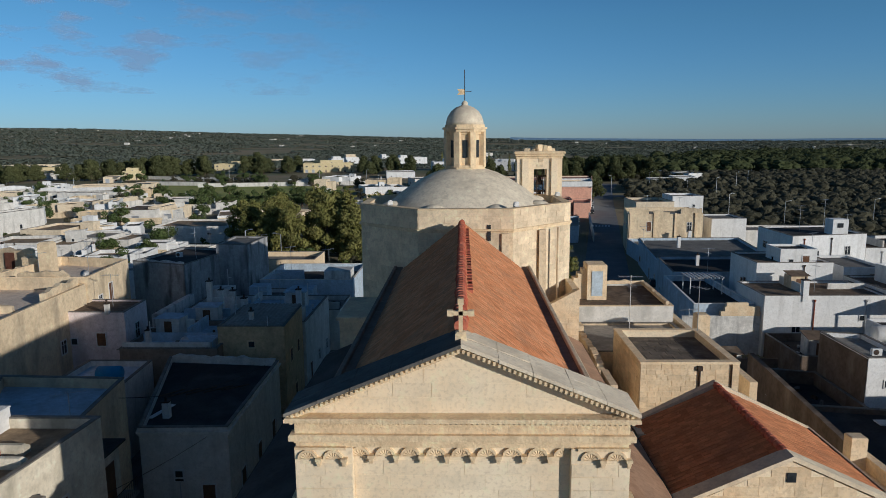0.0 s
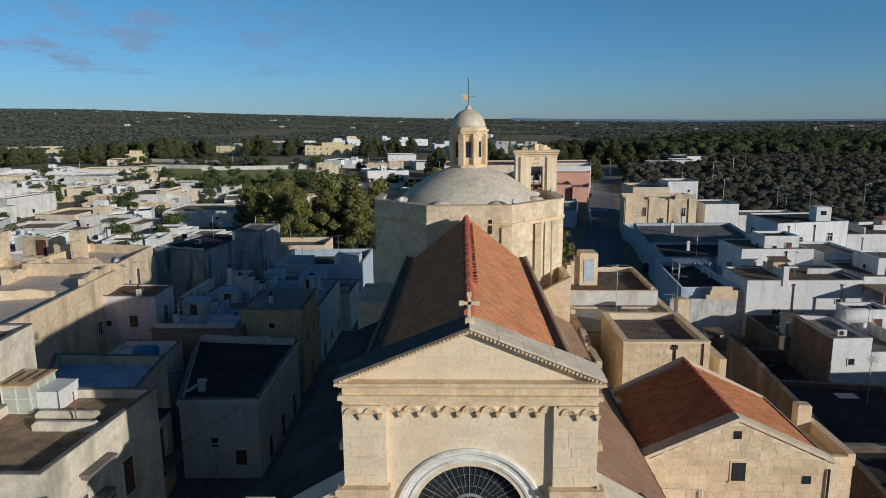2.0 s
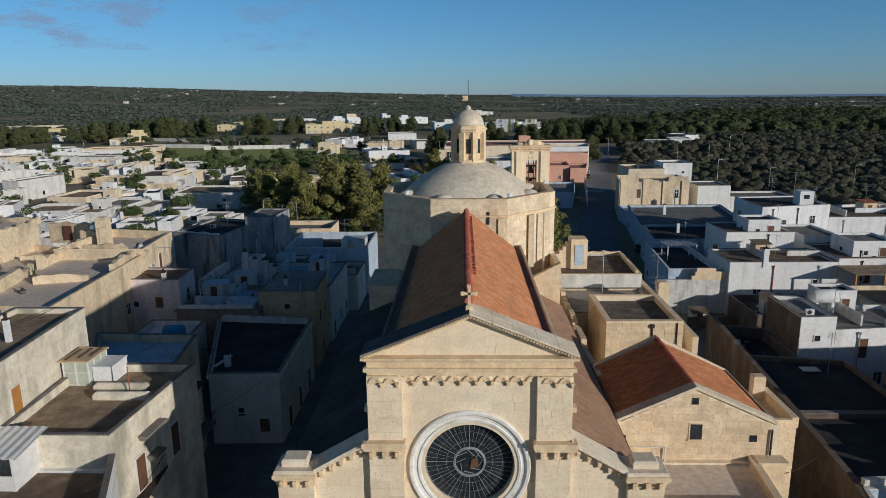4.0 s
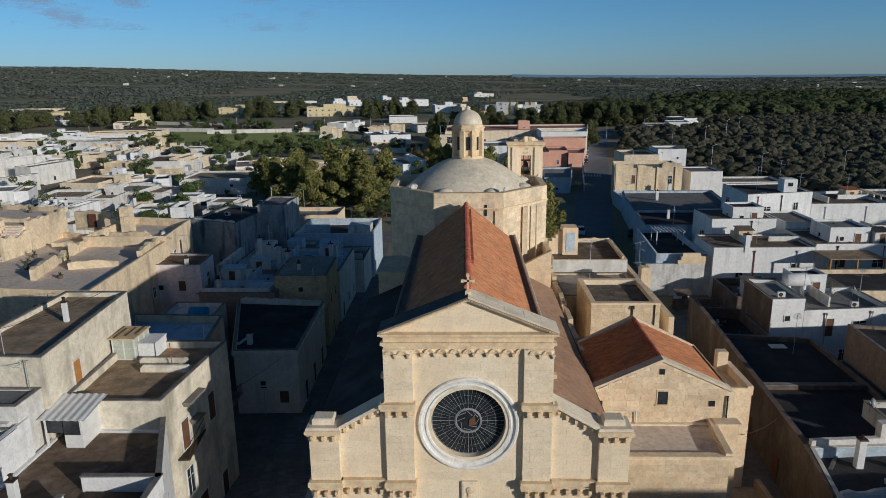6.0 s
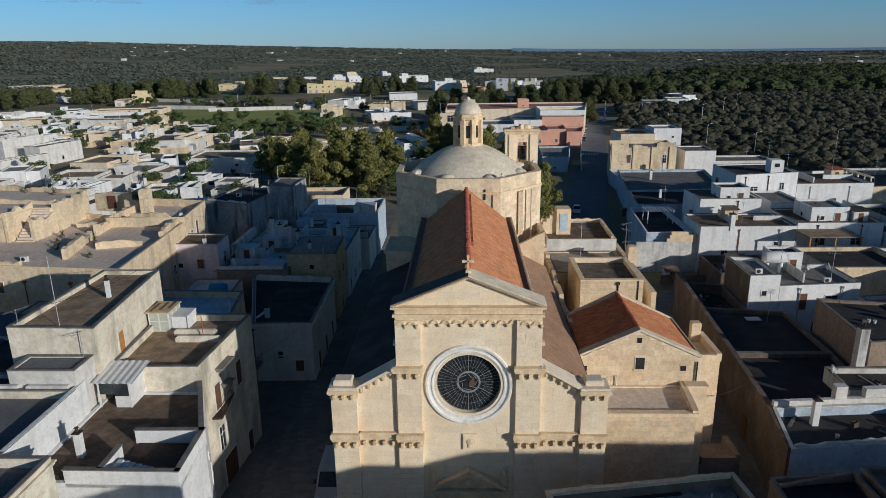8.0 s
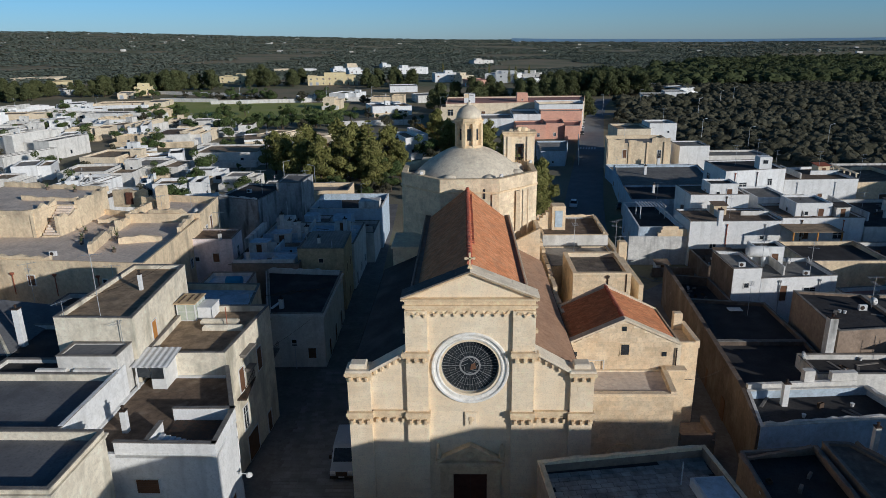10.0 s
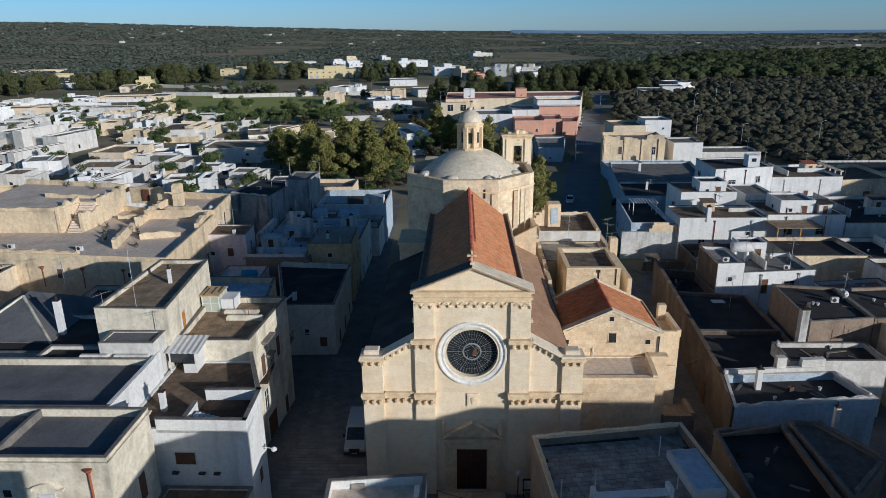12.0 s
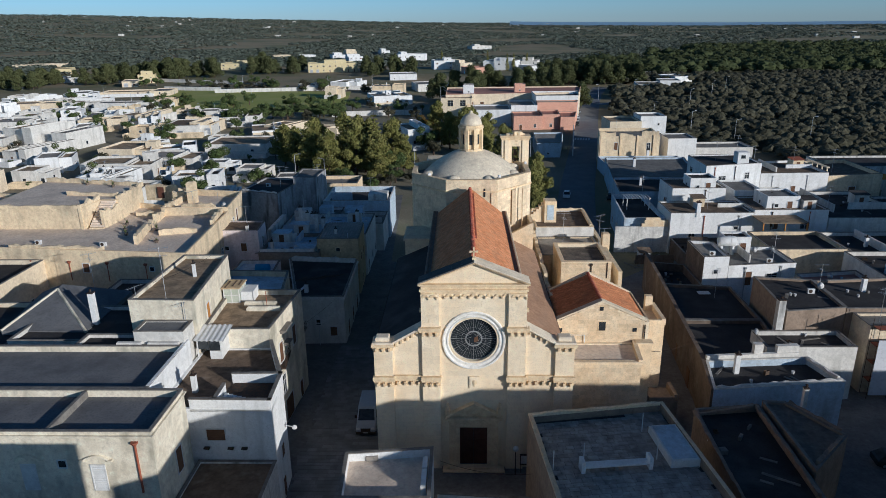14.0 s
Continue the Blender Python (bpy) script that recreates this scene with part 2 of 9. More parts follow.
M_tyre = mat("tyre_rubber", (0.02, 0.02, 0.02), (0.03, 0.03, 0.03), 4, 0.9, 0.2)
M_sheet = mat("scaffold_sheet", (0.62, 0.63, 0.66), (0.55, 0.56, 0.60), 0.5, 0.8, 0.3, 3)
M_roof_pink = mat("rosy_lime_terrace", (0.78, 0.65, 0.52), (0.68, 0.56, 0.44), 0.25, 0.95, 0.4, 4, (0.36, 0.29, 0.23), (0.3, 0.3, 0.3), 0.52, 0.78, 0.6)
M_yard = mat("town_earth", (0.26, 0.23, 0.165), (0.20, 0.18, 0.12), 0.06, 0.95, 0.3, 2, (0.13, 0.14, 0.07), (0.05, 0.05, 0.05), 0.5, 0.65, 0.7)
M_roof_brown = mat("weathered_brown_terrace", (0.20, 0.145, 0.10), (0.12, 0.09, 0.065), 0.9, 0.95, 0.6, 4, (0.34, 0.28, 0.21), (0.8, 0.8, 0.8), 0.56, 0.75, 0.5)
# brown plaster, its base colour lowered further to hold the lane's shade
M_lane = mat("lane_plaster_with_shade", (0.17, 0.13, 0.10), (0.12, 0.095, 0.075), 0.5, 0.95, 0.4, 5, (0.36, 0.30, 0.24), (0.5, 0.5, 0.2), 0.52, 0.75, 0.5)
M_tan = mat("weathered_tan_plaster", (0.79, 0.635, 0.42), (0.67, 0.53, 0.345), 0.4, 0.95, 0.45, 5, (0.20, 0.165, 0.13), (0.5, 0.5, 0.16), 0.50, 0.74, 0.65)
M_chalk = mat("chalky_whitewash", (0.81, 0.73, 0.57), (0.68, 0.60, 0.455), 0.7, 0.9, 0.35, 6, (0.27, 0.25, 0.19), (0.6, 0.6, 0.20), 0.49, 0.70, 0.75, patch=0.9)
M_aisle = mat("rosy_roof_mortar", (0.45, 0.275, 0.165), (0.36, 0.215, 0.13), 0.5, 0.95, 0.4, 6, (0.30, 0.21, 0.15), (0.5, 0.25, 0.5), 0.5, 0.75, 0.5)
# slightly darker terracotta, used on both annex slopes
M_tile_annex = mat("darker_annex_terracotta_tile", (0.56, 0.225, 0.10), (0.62, 0.28, 0.13), 1.2, 0.9, 0.4, 8, (0.24, 0.11, 0.07), (0.6, 0.6, 0.6), 0.52, 0.75, 0.4, island=0.16, piece=0.16, spec=0.03)
# brown plaster; on some walls its dark tone stands in for shade
M_side = mat("brown_plaster_with_shade", (0.32, 0.245, 0.18), (0.25, 0.19, 0.14), 0.6, 0.95, 0.4, 6, (0.16, 0.12, 0.09), (0.6, 0.6, 0.2), 0.52, 0.76, 0.5)
M_mauve = mat("faded_mauve_plaster", (0.78, 0.68, 0.66), (0.70, 0.60, 0.58), 0.4, 0.95, 0.3, 6, (0.30, 0.26, 0.24), (0.7, 0.7, 0.15), 0.52, 0.76, 0.5)
M_van = mat("silver_grey_van_paint", (0.36, 0.39, 0.43), (0.33, 0.36, 0.40), 2, 0.3, 0.0, spec=0.5)
M_slab_dark = mat("dark_roof_slab", (0.20, 0.165, 0.13), (0.14, 0.118, 0.095), 1.2, 0.95, 0.5, 6, (0.07, 0.065, 0.055), (0.8, 0.8, 0.8), 0.5, 0.75, 0.6, piece=0.2, island=0.2)
M_pine_far = mat("dark_pine_needles", (0.055, 0.066, 0.028), (0.08, 0.09, 0.036), 0.06, 0.85, 0.0, 3, island=0.15, spec=0.1)
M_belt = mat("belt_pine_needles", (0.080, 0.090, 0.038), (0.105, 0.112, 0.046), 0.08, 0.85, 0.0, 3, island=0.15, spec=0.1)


# ---- mesh tools ----
class Build:
    """Collects vertices and faces of one mesh."""

    def __init__(self):
        self.v, self.f = [], []

    def add(self, verts, faces):
        o = len(self.v)
        self.v += [tuple(p) for p in verts]
        self.f += [tuple(i + o for i in face) for face in faces]
        return self

    def box(self, x0, y0, z0, x1, y1, z1, m=None, bev=0.0):
        if bev:
            v = []
            for z, e in ((z0, 0.0), (z1 - bev, 0.0), (z1, bev)):
                v += [(x0 + e, y0 + e, z), (x1 - e, y0 + e, z), (x1 - e, y1 - e, z), (x0 + e, y1 - e, z)]
            f = [(3, 2, 1, 0), (8, 9, 10, 11)]
            for k in (0, 4):
                f += [(k + i, k + (i + 1) % 4, k + 4 + (i + 1) % 4, k + 4 + i) for i in range(4)]
        else:
            v = [(x0, y0, z0), (x1, y0, z0), (x1, y1, z0), (x0, y1, z0), (x0, y0, z1), (x1, y0, z1), (x1, y1, z1), (x0, y1, z1)]
            f = [(3, 2, 1, 0), (4, 5, 6, 7), (0, 1, 5, 4), (1, 2, 6, 5), (2, 3, 7, 6), (3, 0, 4, 7)]
        if m is not None:
            v = [m @ Vector(p) for p in v]
        return self.add(v, f)

    def prism(self, poly, z0, z1):
        """An upright prism on a counter-clockwise outline."""
        n = len(poly)
        v = [(x, y, z0) for x, y in poly] + [(x, y, z1) for x, y in poly]
        return self.add(v, [tuple(range(n - 1, -1, -1)), tuple(range(n, 2 * n))] + [(i, (i + 1) % n, n + (i + 1) % n, n + i) for i in range(n)])

    def slab(self, poly, y0, y1):
        """A plate with an outline in x and z (counter-clockwise seen from -y), from y0 to y1."""
        n = len(poly)
        v = [(x, y0, z) for x, z in poly] + [(x, y1, z) for x, z in poly]
        return self.add(v, [tuple(range(n)), tuple(range(2 * n - 1, n - 1, -1))] + [((i + 1) % n, i, n + i, n + (i + 1) % n) for i in range(n)])

    def lathe(self, prof, cx, cy, n=32, m=None):
        """A turned body from (radius, z) pairs, lowest first."""
        v = [(cx + r * math.cos(2 * math.pi * i / n), cy + r * math.sin(2 * math.pi * i / n), z) for r, z in prof for i in range(n)]
        f = [(k * n + i, k * n + (i + 1) % n, (k + 1) * n + (i + 1) % n, (k + 1) * n + i) for k in range(len(prof) - 1) for i in range(n)]
        f += [tuple(range(n - 1, -1, -1)), tuple(range((len(prof) - 1) * n, len(prof) * n))]
        if m is not None:
            v = [m @ Vector(p) for p in v]
        return self.add(v, f)

    def rod(self, a, b, r, n=6, r2=None):
        """A round bar from a to b, tapering to r2."""
        a, b = Vector(a), Vector(b)
        q = (b - a).to_track_quat("Z", "Y").to_matrix().to_4x4()
        return self.lathe([(r, 0), (r if r2 is None else r2, (b - a).length)], 0, 0, n, Matrix.Translation(a) @ q)

    def mesh(self, name, material, smooth=False):
        me = bpy.data.meshes.new(name)
        me.from_pydata(self.v, [], self.f)
        me.materials.append(material)
        if smooth:
            me.shade_smooth()
        me.update()
        return me


def thing(name, label, category, at=(0, 0, 0), rz=0.0, group="", kind=""):
    """An Empty at the base of a thing; its parts hang under it."""
    ob = new(name)
    ob.matrix_world = pose(*at, 0, 0, rz)
    ob.empty_display_size = 0.2
    return tagged(ob, label, category, group, kind)


def part(name, b, material, parent, label="", smooth=False, m=None, kind=""):
    """Links one mesh as a part under a thing or a part; a Build or ready mesh data."""
    ob = new(name, b.mesh(name, material, smooth) if isinstance(b, Build) else b)
    ob.parent = parent
    if m is not None:
        ob.matrix_basis = m
    return tagged(ob, label, kind=kind)


def solo(name, b, material, label, category, kind="", smooth=False, group=""):
    """A thing that is one mesh."""
    return tagged(new(name, b.mesh(name, material, smooth)), label, category, group, kind)


def inset(poly, d):
    """The outline of a convex footprint moved inwards by d."""
    n, out = len(poly), []
    for i in range(n):
        p, q, r = Vector(poly[i - 1]), Vector(poly[i]), Vector(poly[(i + 1) % n])
        a, c = (q - p).normalized(), (r - q).normalized()
        na, nc = Vector((-a.y, a.x)), Vector((-c.y, c.x))
        k = (na + nc) / max(0.2, 1 + na.dot(nc))
        out.append(tuple(q + k * d))
    return out


def wall_ring(b, poly, z0, z1, th, zin):
    """Outer walls with thickness: outside z0 to z1, inside from zin up."""
    inn, n = inset(poly, th), len(poly)
    v = [(x, y, z0) for x, y in poly] + [(x, y, z1) for x, y in poly] + [(x, y, z1) for x, y in inn] + [(x, y, zin) for x, y in inn]
    f = []
    for k in range(3):
        f += [(k * n + i, k * n + (i + 1) % n, (k + 1) * n + (i + 1) % n, (k + 1) * n + i) for i in range(n)]
    b.add(v, f)
    return inn


rnd = random.Random(11)


# window and door meshes, shared by all houses; local x along the wall, -y outwards, origin at the sill's middle
def window_meshes(w, h):
    fr = Build()
    t = 0.09
    for x0, x1, z0, z1 in ((-w / 2 - t, -w / 2, -t, h + t), (w / 2, w / 2 + t, -t, h + t), (-w / 2, w / 2, h, h + t), (-w / 2 - 0.06, w / 2 + 0.06, -t, 0)):
        fr.box(x0, -0.07, z0, x1, 0.05, z1)
    bar = Build().box(-0.03, -0.03, 0, 0.03, 0.02, h).box(-w / 2, -0.03, h * 0.66, w / 2, 0.02, h * 0.66 + 0.05)
    pane = Build().box(-w / 2, -0.012, 0, w / 2, 0.03, h)
    shut = Build()
    kk = max(4, int(h / 0.16))
    for k in range(kk):
        z = k * h / kk
        for yy, zz in ((-0.055, z), (-0.02, z + 0.75 * h / kk)):
            shut.v += [(-w / 2, yy, zz), (w / 2, yy, zz)]
    shut.f += [(2 * i, 2 * i + 1, 2 * i + 3, 2 * i + 2) for i in range(2 * kk - 1)]
    return {"frame": fr, "bar": bar, "pane": pane, "shut": shut}


WIN = {}
for kind_w, (ww, wh) in {"win": (0.9, 1.3), "small": (0.6, 0.6), "tall": (1.0, 2.2), "door": (1.0, 2.1), "garage": (2.4, 2.6), "wide": (1.6, 1.1)}.items():
    ms = window_meshes(ww, wh)
    WIN[kind_w] = {"frame_w": ms["frame"].mesh("window_frame", M_frame), "frame_s": ms["frame"].mesh("window_surround", M_trim), "bar": ms["bar"].mesh("glazing_bar", M_frame),
                   "pane": ms["pane"].mesh("pane", M_glass), "shut": ms["shut"].mesh("shutter", M_shutter), "door": ms["pane"].mesh("door_leaf", M_shutter),
                   "pale": ms["shut"].mesh("shutter", M_frame), "orange": ms["pane"].mesh("door_leaf", M_orange), "metal": ms["shut"].mesh("roller_shutter", M_metal)}


def opening(parent, m, kind="win", fill="pane", stone=False, bars=True):
    """A window or door on a wall, at the pose m in the parent's space."""
    name = "door" if kind in ("door", "garage") or fill in ("door", "orange", "metal") else "window"
    fr = part(name, WIN[kind]["frame_s" if stone else "frame_w"], None, parent, m=m)
    part({"pane": "pane", "shut": "shutter", "pale": "shutter", "door": "leaf", "orange": "leaf", "metal": "roller_shutter"}[fill], WIN[kind][fill], None, fr)
    if fill == "pane" and kind != "small" and bars:
        part("glazing_bar", WIN[kind]["bar"], None, fr)
    return fr


def on_wall(poly, i, u, z, out=0.0):
    """The pose on wall i of a footprint, u along it from 0 to 1, at height z, with -y outwards."""
    p, q = Vector(poly[i]), Vector(poly[(i + 1) % len(poly)])
    a = (q - p).normalized()
    c = p + (q - p) * u + Vector((a.y, -a.x)) * out
    return Matrix.Translation((c.x, c.y, z)) @ Matrix.Rotation(math.atan2(a.y, a.x), 4, "Z")


def house(poly, h, wall, roof, label, name="house", par=0.55, cap=M_cap, wins=(), auto=0, th=0.28, z0=-0.5, group="", storeys=None, cornice=False, category="house"):
    """A flat-roofed house: walls with a parapet, a terrace inside it, a coping, openings. wins: (wall, u, z, kind, fill)."""
    cx, cy = sum(p[0] for p in poly) / len(poly), sum(p[1] for p in poly) / len(poly)
    top = thing(name, label, category, (cx, cy, 0), group=group)
    loc = [(x - cx, y - cy) for x, y in poly]
    b = Build()
    inn = wall_ring(b, loc, z0, h, th, h - par - 0.05)
    part("wall", b, wall, top)
    part("roof_terrace", Build().prism(inset(loc, th - 0.02), h - par - 0.3, h - par), roof, top)
    b = Build()
    outl, inl = inset(loc, -0.03), inset(loc, th - 0.03)
    n = len(loc)
    v = [(x, y, z) for z in (h + 0.004, h + 0.075) for ring in (outl, inl) for x, y in ring]
    f = []
    for i in range(n):
        j = (i + 1) % n
        f += [(2 * n + i, 2 * n + j, 3 * n + j, 3 * n + i), (i, j, 2 * n + j, 2 * n + i), (n + j, n + i, 3 * n + i, 3 * n + j), (j, i, n + i, n + j)]
    part("coping", b.add(v, f), cap, top)
    if cornice:
        b = Build()
        for k, (o, za, zb) in enumerate(((0.10, h - 0.55, h - 0.40), (0.18, h - 0.40, h - 0.28))):
            wall_ring(b, inset(loc, -o), za, zb, o - 0.003, za)
        part("cornice", b, wall, top)
    for i, u, z, kind, fill in wins:
        opening(top, on_wall(loc, i, u, z), kind, fill, stone=wall in (M_cream, M_ochre, M_rubble))
    if auto:
        fl = storeys or max(1, int((h - 0.6) / 3.6))
        fh = (h - par) / fl
        for i in range(n):
            ln = (Vector(loc[(i + 1) % n]) - Vector(loc[i])).length
            nn = (Vector(loc[(i + 1) % n]) - Vector(loc[i])).normalized()
            if -nn.x > 0.6:
                continue
            k = max(1, int(ln / (4.2 / auto)))
            for s in range(fl):
                for j in range(k):
                    if rnd.random() < 0.25:
                        continue
                    r = rnd.random()
                    if s == 0 and r < 0.35:
                        opening(top, on_wall(loc, i, (j + 0.5) / k, s * fh + 0.05), "door", rnd.choice(("door", "pane", "door")), bars=not group)
                    elif s == 0 and r < 0.45 and ln > 5:
                        opening(top, on_wall(loc, i, (j + 0.5) / k, s * fh + 0.05), "garage", "metal")
                    else:
                        opening(top, on_wall(loc, i, (j + 0.5) / k, s * fh + 1.0), rnd.choice(("win", "win", "wide", "small")), rnd.choice(("pane", "shut", "pane")), bars=not group)
    return top


def chimney(x, y, z, h=1.6, w=0.4, material=M_white, parent=None):
    """A chimney stack with a capped pot, standing on a terrace."""
    top = thing("chimney", "tall white masonry chimney with a capped pot" if material == M_white else "old masonry chimney with a capped pot", "chimney", (x, y, z), group="chimneys")
    part("shaft", Build().box(-w / 2, -w / 2, -0.05, w / 2, w / 2, h, bev=0.05), material, top)
    part("cap", Build().box(-w * 0.62, -w * 0.62, h + 0.004, w * 0.62, w * 0.62, h + 0.1, bev=0.03).lathe([(0.1, h + 0.1), (0.1, h + 0.35), (0.16, h + 0.38), (0.02, h + 0.46)], 0, 0, 10), M_iron, top)
    return top


# ---- ground, streets ----
def smooth(a, b, x):
    k = min(1, max(0, (x - a) / (b - a)))
    return k * k * (3 - 2 * k)


def terrain(x, y):
    """Height of the land: level in the town, wooded rise to the far left, coastal plain to the right."""
    r, az = math.hypot(x, y), math.degrees(math.atan2(x, y))
    s = np.interp(az, (-180, -60, -30, -15, -1, 10, 21, 60, 180), (0.4, 1.3, 1.02, 0.45, -0.04, -0.28, -0.45, -0.45, 0.0))
    far = max(0.0, r - 600)
    z = 38 * smooth(500, 4600, r) + math.tan(radians(s)) * far
    return z + (3.0 * noise.noise((x * 0.0016, y * 0.0016, 3.0)) * smooth(500, 1500, r) if r > 500 else 0.0)


b = Build()
radii = [0, 60, 150, 300, 450, 600, 800, 1050, 1400, 1900, 2500, 3200, 4000, 4800]
NA = 96
b.v.append((0.0, 0.0, -0.05))
for r in radii[1:]:
    for i in range(NA):
        a = 2 * math.pi * i / NA
        b.v.append((r * math.sin(a), r * math.cos(a), terrain(r * math.sin(a), r * math.cos(a)) - 0.05))
b.f += [(0, 1 + (i + 1) % NA, 1 + i) for i in range(NA)]
for k in range(len(radii) - 2):
    for i in range(NA):
        p, q = 1 + k * NA + i, 1 + k * NA + (i + 1) % NA
        b.f.append((p, q, q + NA, p + NA))
solo("ground", b, M_ground, "dry olive-coloured plain reaching the horizon", "ground", "structure", smooth=True)
b = Build()
ring = [(r, a) for r in (3600, 4850) for a in np.linspace(4, 75, 18)]
b.v += [(r * math.sin(radians(a)), r * math.cos(radians(a)), terrain(r * math.sin(radians(a)), r * math.cos(radians(a))) + (14 if r > 4000 else 1.5)) for r, a in ring]
b.f += [(i + 1, i, i + 18, i + 19) for i in range(17)]
solo("water", b, M_sea, "blue-grey sea along the horizon", "sea", "structure")
solo("pavement", Build().prism([(-60, -75), (60, -75), (60, 60), (36, 60), (22, 47), (-14, 60), (-16, 110), (-22, 110), (-24, 60), (-60, 40)], -0.3, 0.0), M_paving, "worn grey stone paving of the church square", "paving", "structure")

solo("town_ground", Build().prism([(-270, 40), (-60, 40), (-40, 60), (18, 60), (33, 160), (56, 290), (-20, 320), (-270, 318)], -0.3, -0.015), M_yard, "dusty ground of yards and lanes in the town", "ground", "structure")


def strip(name, pts, w, z, material, label, category):
    """A road along a line of points."""
    b = Build()
    for i, p in enumerate(pts):
        d = (Vector(pts[min(i + 1, len(pts) - 1)]) - Vector(pts[max(i - 1, 0)])).normalized()
        for s in (-1, 1):
            b.v.append((p[0] + s * d.y * w / 2, p[1] - s * d.x * w / 2, z))
    b.f += [(2 * i, 2 * i + 1, 2 * i + 3, 2 * i + 2) for i in range(len(pts) - 1)]
    return solo(name, b, material, label, category, "structure")


ROAD = [(21, 60), (24.5, 90), (29, 115), (34, 140), (46, 200), (54, 240), (63, 285), (76, 345), (90, 395)]
strip("road", ROAD, 9.0, 0.02, M_asphalt, "dark asphalt street between houses", "road")
strip("road", [(60, 300), (110, 312), (180, 330)], 9, 0.03, M_asphalt, "side street with dark asphalt", "road")
for k in range(6):
    c = Vector((41.2 + 0.95 * k, 193.2 - 0.2 * k))
    d = Vector((0.2, 0.98))
    e = Vector((0.98, -0.2))
    q = [c + d * 2.2 - e * 0.25, c - d * 2.2 - e * 0.25, c - d * 2.2 + e * 0.25, c + d * 2.2 + e * 0.25]
    solo("road_marking", Build().add([(p.x, p.y, 0.03) for p in q], [(0, 1, 2, 3)]), M_marking, "white painted stripe of a pedestrian crossing", "road marking", "structure", group="crossing stripes")

# ---- the church ----
church = thing("church", "pale limestone church with rose window and domed octagon", "church")
ROSE_Z, ROSE_R, RING_R = 13.74, 2.16, 2.93

# facade core with the rose and door openings
for x0, x1, z0, z1 in ((-9.2, -1.33, -0.3, 10.6), (1.33, 9.2, -0.3, 10.6), (-1.33, 1.33, 4.6, 10.6), (-4.7, -3.1, 15.2, 19.3), (3.1, 4.7, 15.2, 19.3), (-3.1, 3.1, 16.9, 19.3)):
    part("facade_wall", Build().box(x0, 0, z0, x1, 1.0, z1), M_stone_core, church)
part("facade_wall", Build().slab([(-9.2, 10.6), (-3.1, 10.6), (-3.1, 15.2), (-4.7, 15.2), (-7.6, 13.4), (-9.2, 13.4)], 0, 1.0), M_stone_core, church)
part("facade_wall", Build().slab([(3.1, 10.6), (9.2, 10.6), (9.2, 13.4), (7.6, 13.4), (4.7, 15.2), (3.1, 15.2)], 0, 1.0), M_stone_core, church)
part("gable_wall", Build().slab([(-4.75, 19.3), (4.75, 19.3), (0, 21.45)], 0, 1.0), M_stone_core, church)
b = Build()
NS = 64
rim = []
for i in range(NS):
    a = 2 * math.pi * i / NS
    c, s = math.cos(a), math.sin(a)
    k = min(3.1 / max(abs(c), 1e-6), (16.9 - ROSE_Z if s > 0 else ROSE_Z - 10.6) / max(abs(s), 1e-6))
    rim.append((k * c, ROSE_Z + k * s))
o = len(b.v)
for i in range(NS):
    a = 2 * math.pi * i / NS
    x, z = ROSE_R * math.cos(a), ROSE_Z + ROSE_R * math.sin(a)
    b.v += [(rim[i][0], 0, rim[i][1]), (x, 0, z), (x, 1.0, z)]
for i in range(NS):
    p, q = o + 3 * i, o + 3 * ((i + 1) % NS)
    b.f += [(p + 1, q + 1, q, p), (p + 2, q + 2, q + 1, p + 1)]
facade = part("rose_wall", b, M_stone_core, church, "pale ashlar facade wall")

# rose window: splayed white ring, glass, tracery
b = Build()
prof = [(ROSE_R - 0.02, 0.50), (ROSE_R + 0.02, 0.30), (2.28, 0.10), (2.36, -0.06), (2.47, -0.08), (2.50, -0.02), (2.66, -0.05), (2.74, -0.16), (2.87, -0.17), (RING_R, -0.10), (RING_R, 0.02)]
b.v += [(r * math.cos(2 * math.pi * i / NS), y, ROSE_Z + r * math.sin(2 * math.pi * i / NS)) for r, y in prof for i in range(NS)]
b.f += [(k * NS + (i + 1) % NS, k * NS + i, (k + 1) * NS + i, (k + 1) * NS + (i + 1) % NS) for k in range(len(prof) - 1) for i in range(NS)]
rose = part("rose_window", b, M_rose, church, "round rose window with a moulded white stone ring", smooth=False)
disc = Build()
disc.v += [(2.17 * math.cos(2 * math.pi * i / NS), 0.42, ROSE_Z + 2.17 * math.sin(2 * math.pi * i / NS)) for i in range(NS)]
disc.f.append(tuple(range(NS)))
part("pane", disc, M_glass, rose, "dark leaded glass")
b = Build()
for i in range(48):
    a = 2 * math.pi * i / 48
    r0, r1 = (0.72 if i % 2 == 0 else 1.1), 2.15
    b.rod((r0 * math.cos(a), 0.38, ROSE_Z + r0 * math.sin(a)), (r1 * math.cos(a), 0.38, ROSE_Z + r1 * math.sin(a)), 0.016 if i % 4 == 0 else 0.008, 5)
for r, t in ((0.72, 0.05), (0.78, 0.03), (1.12, 0.007), (1.60, 0.006), (2.13, 0.03)):
    for i in range(48):
        a, c = 2 * math.pi * i / 48, 2 * math.pi * (i + 1) / 48
        b.rod((r * math.cos(a), 0.375, ROSE_Z + r * math.sin(a)), (r * math.cos(c), 0.375, ROSE_Z + r * math.sin(c)), t, 5)
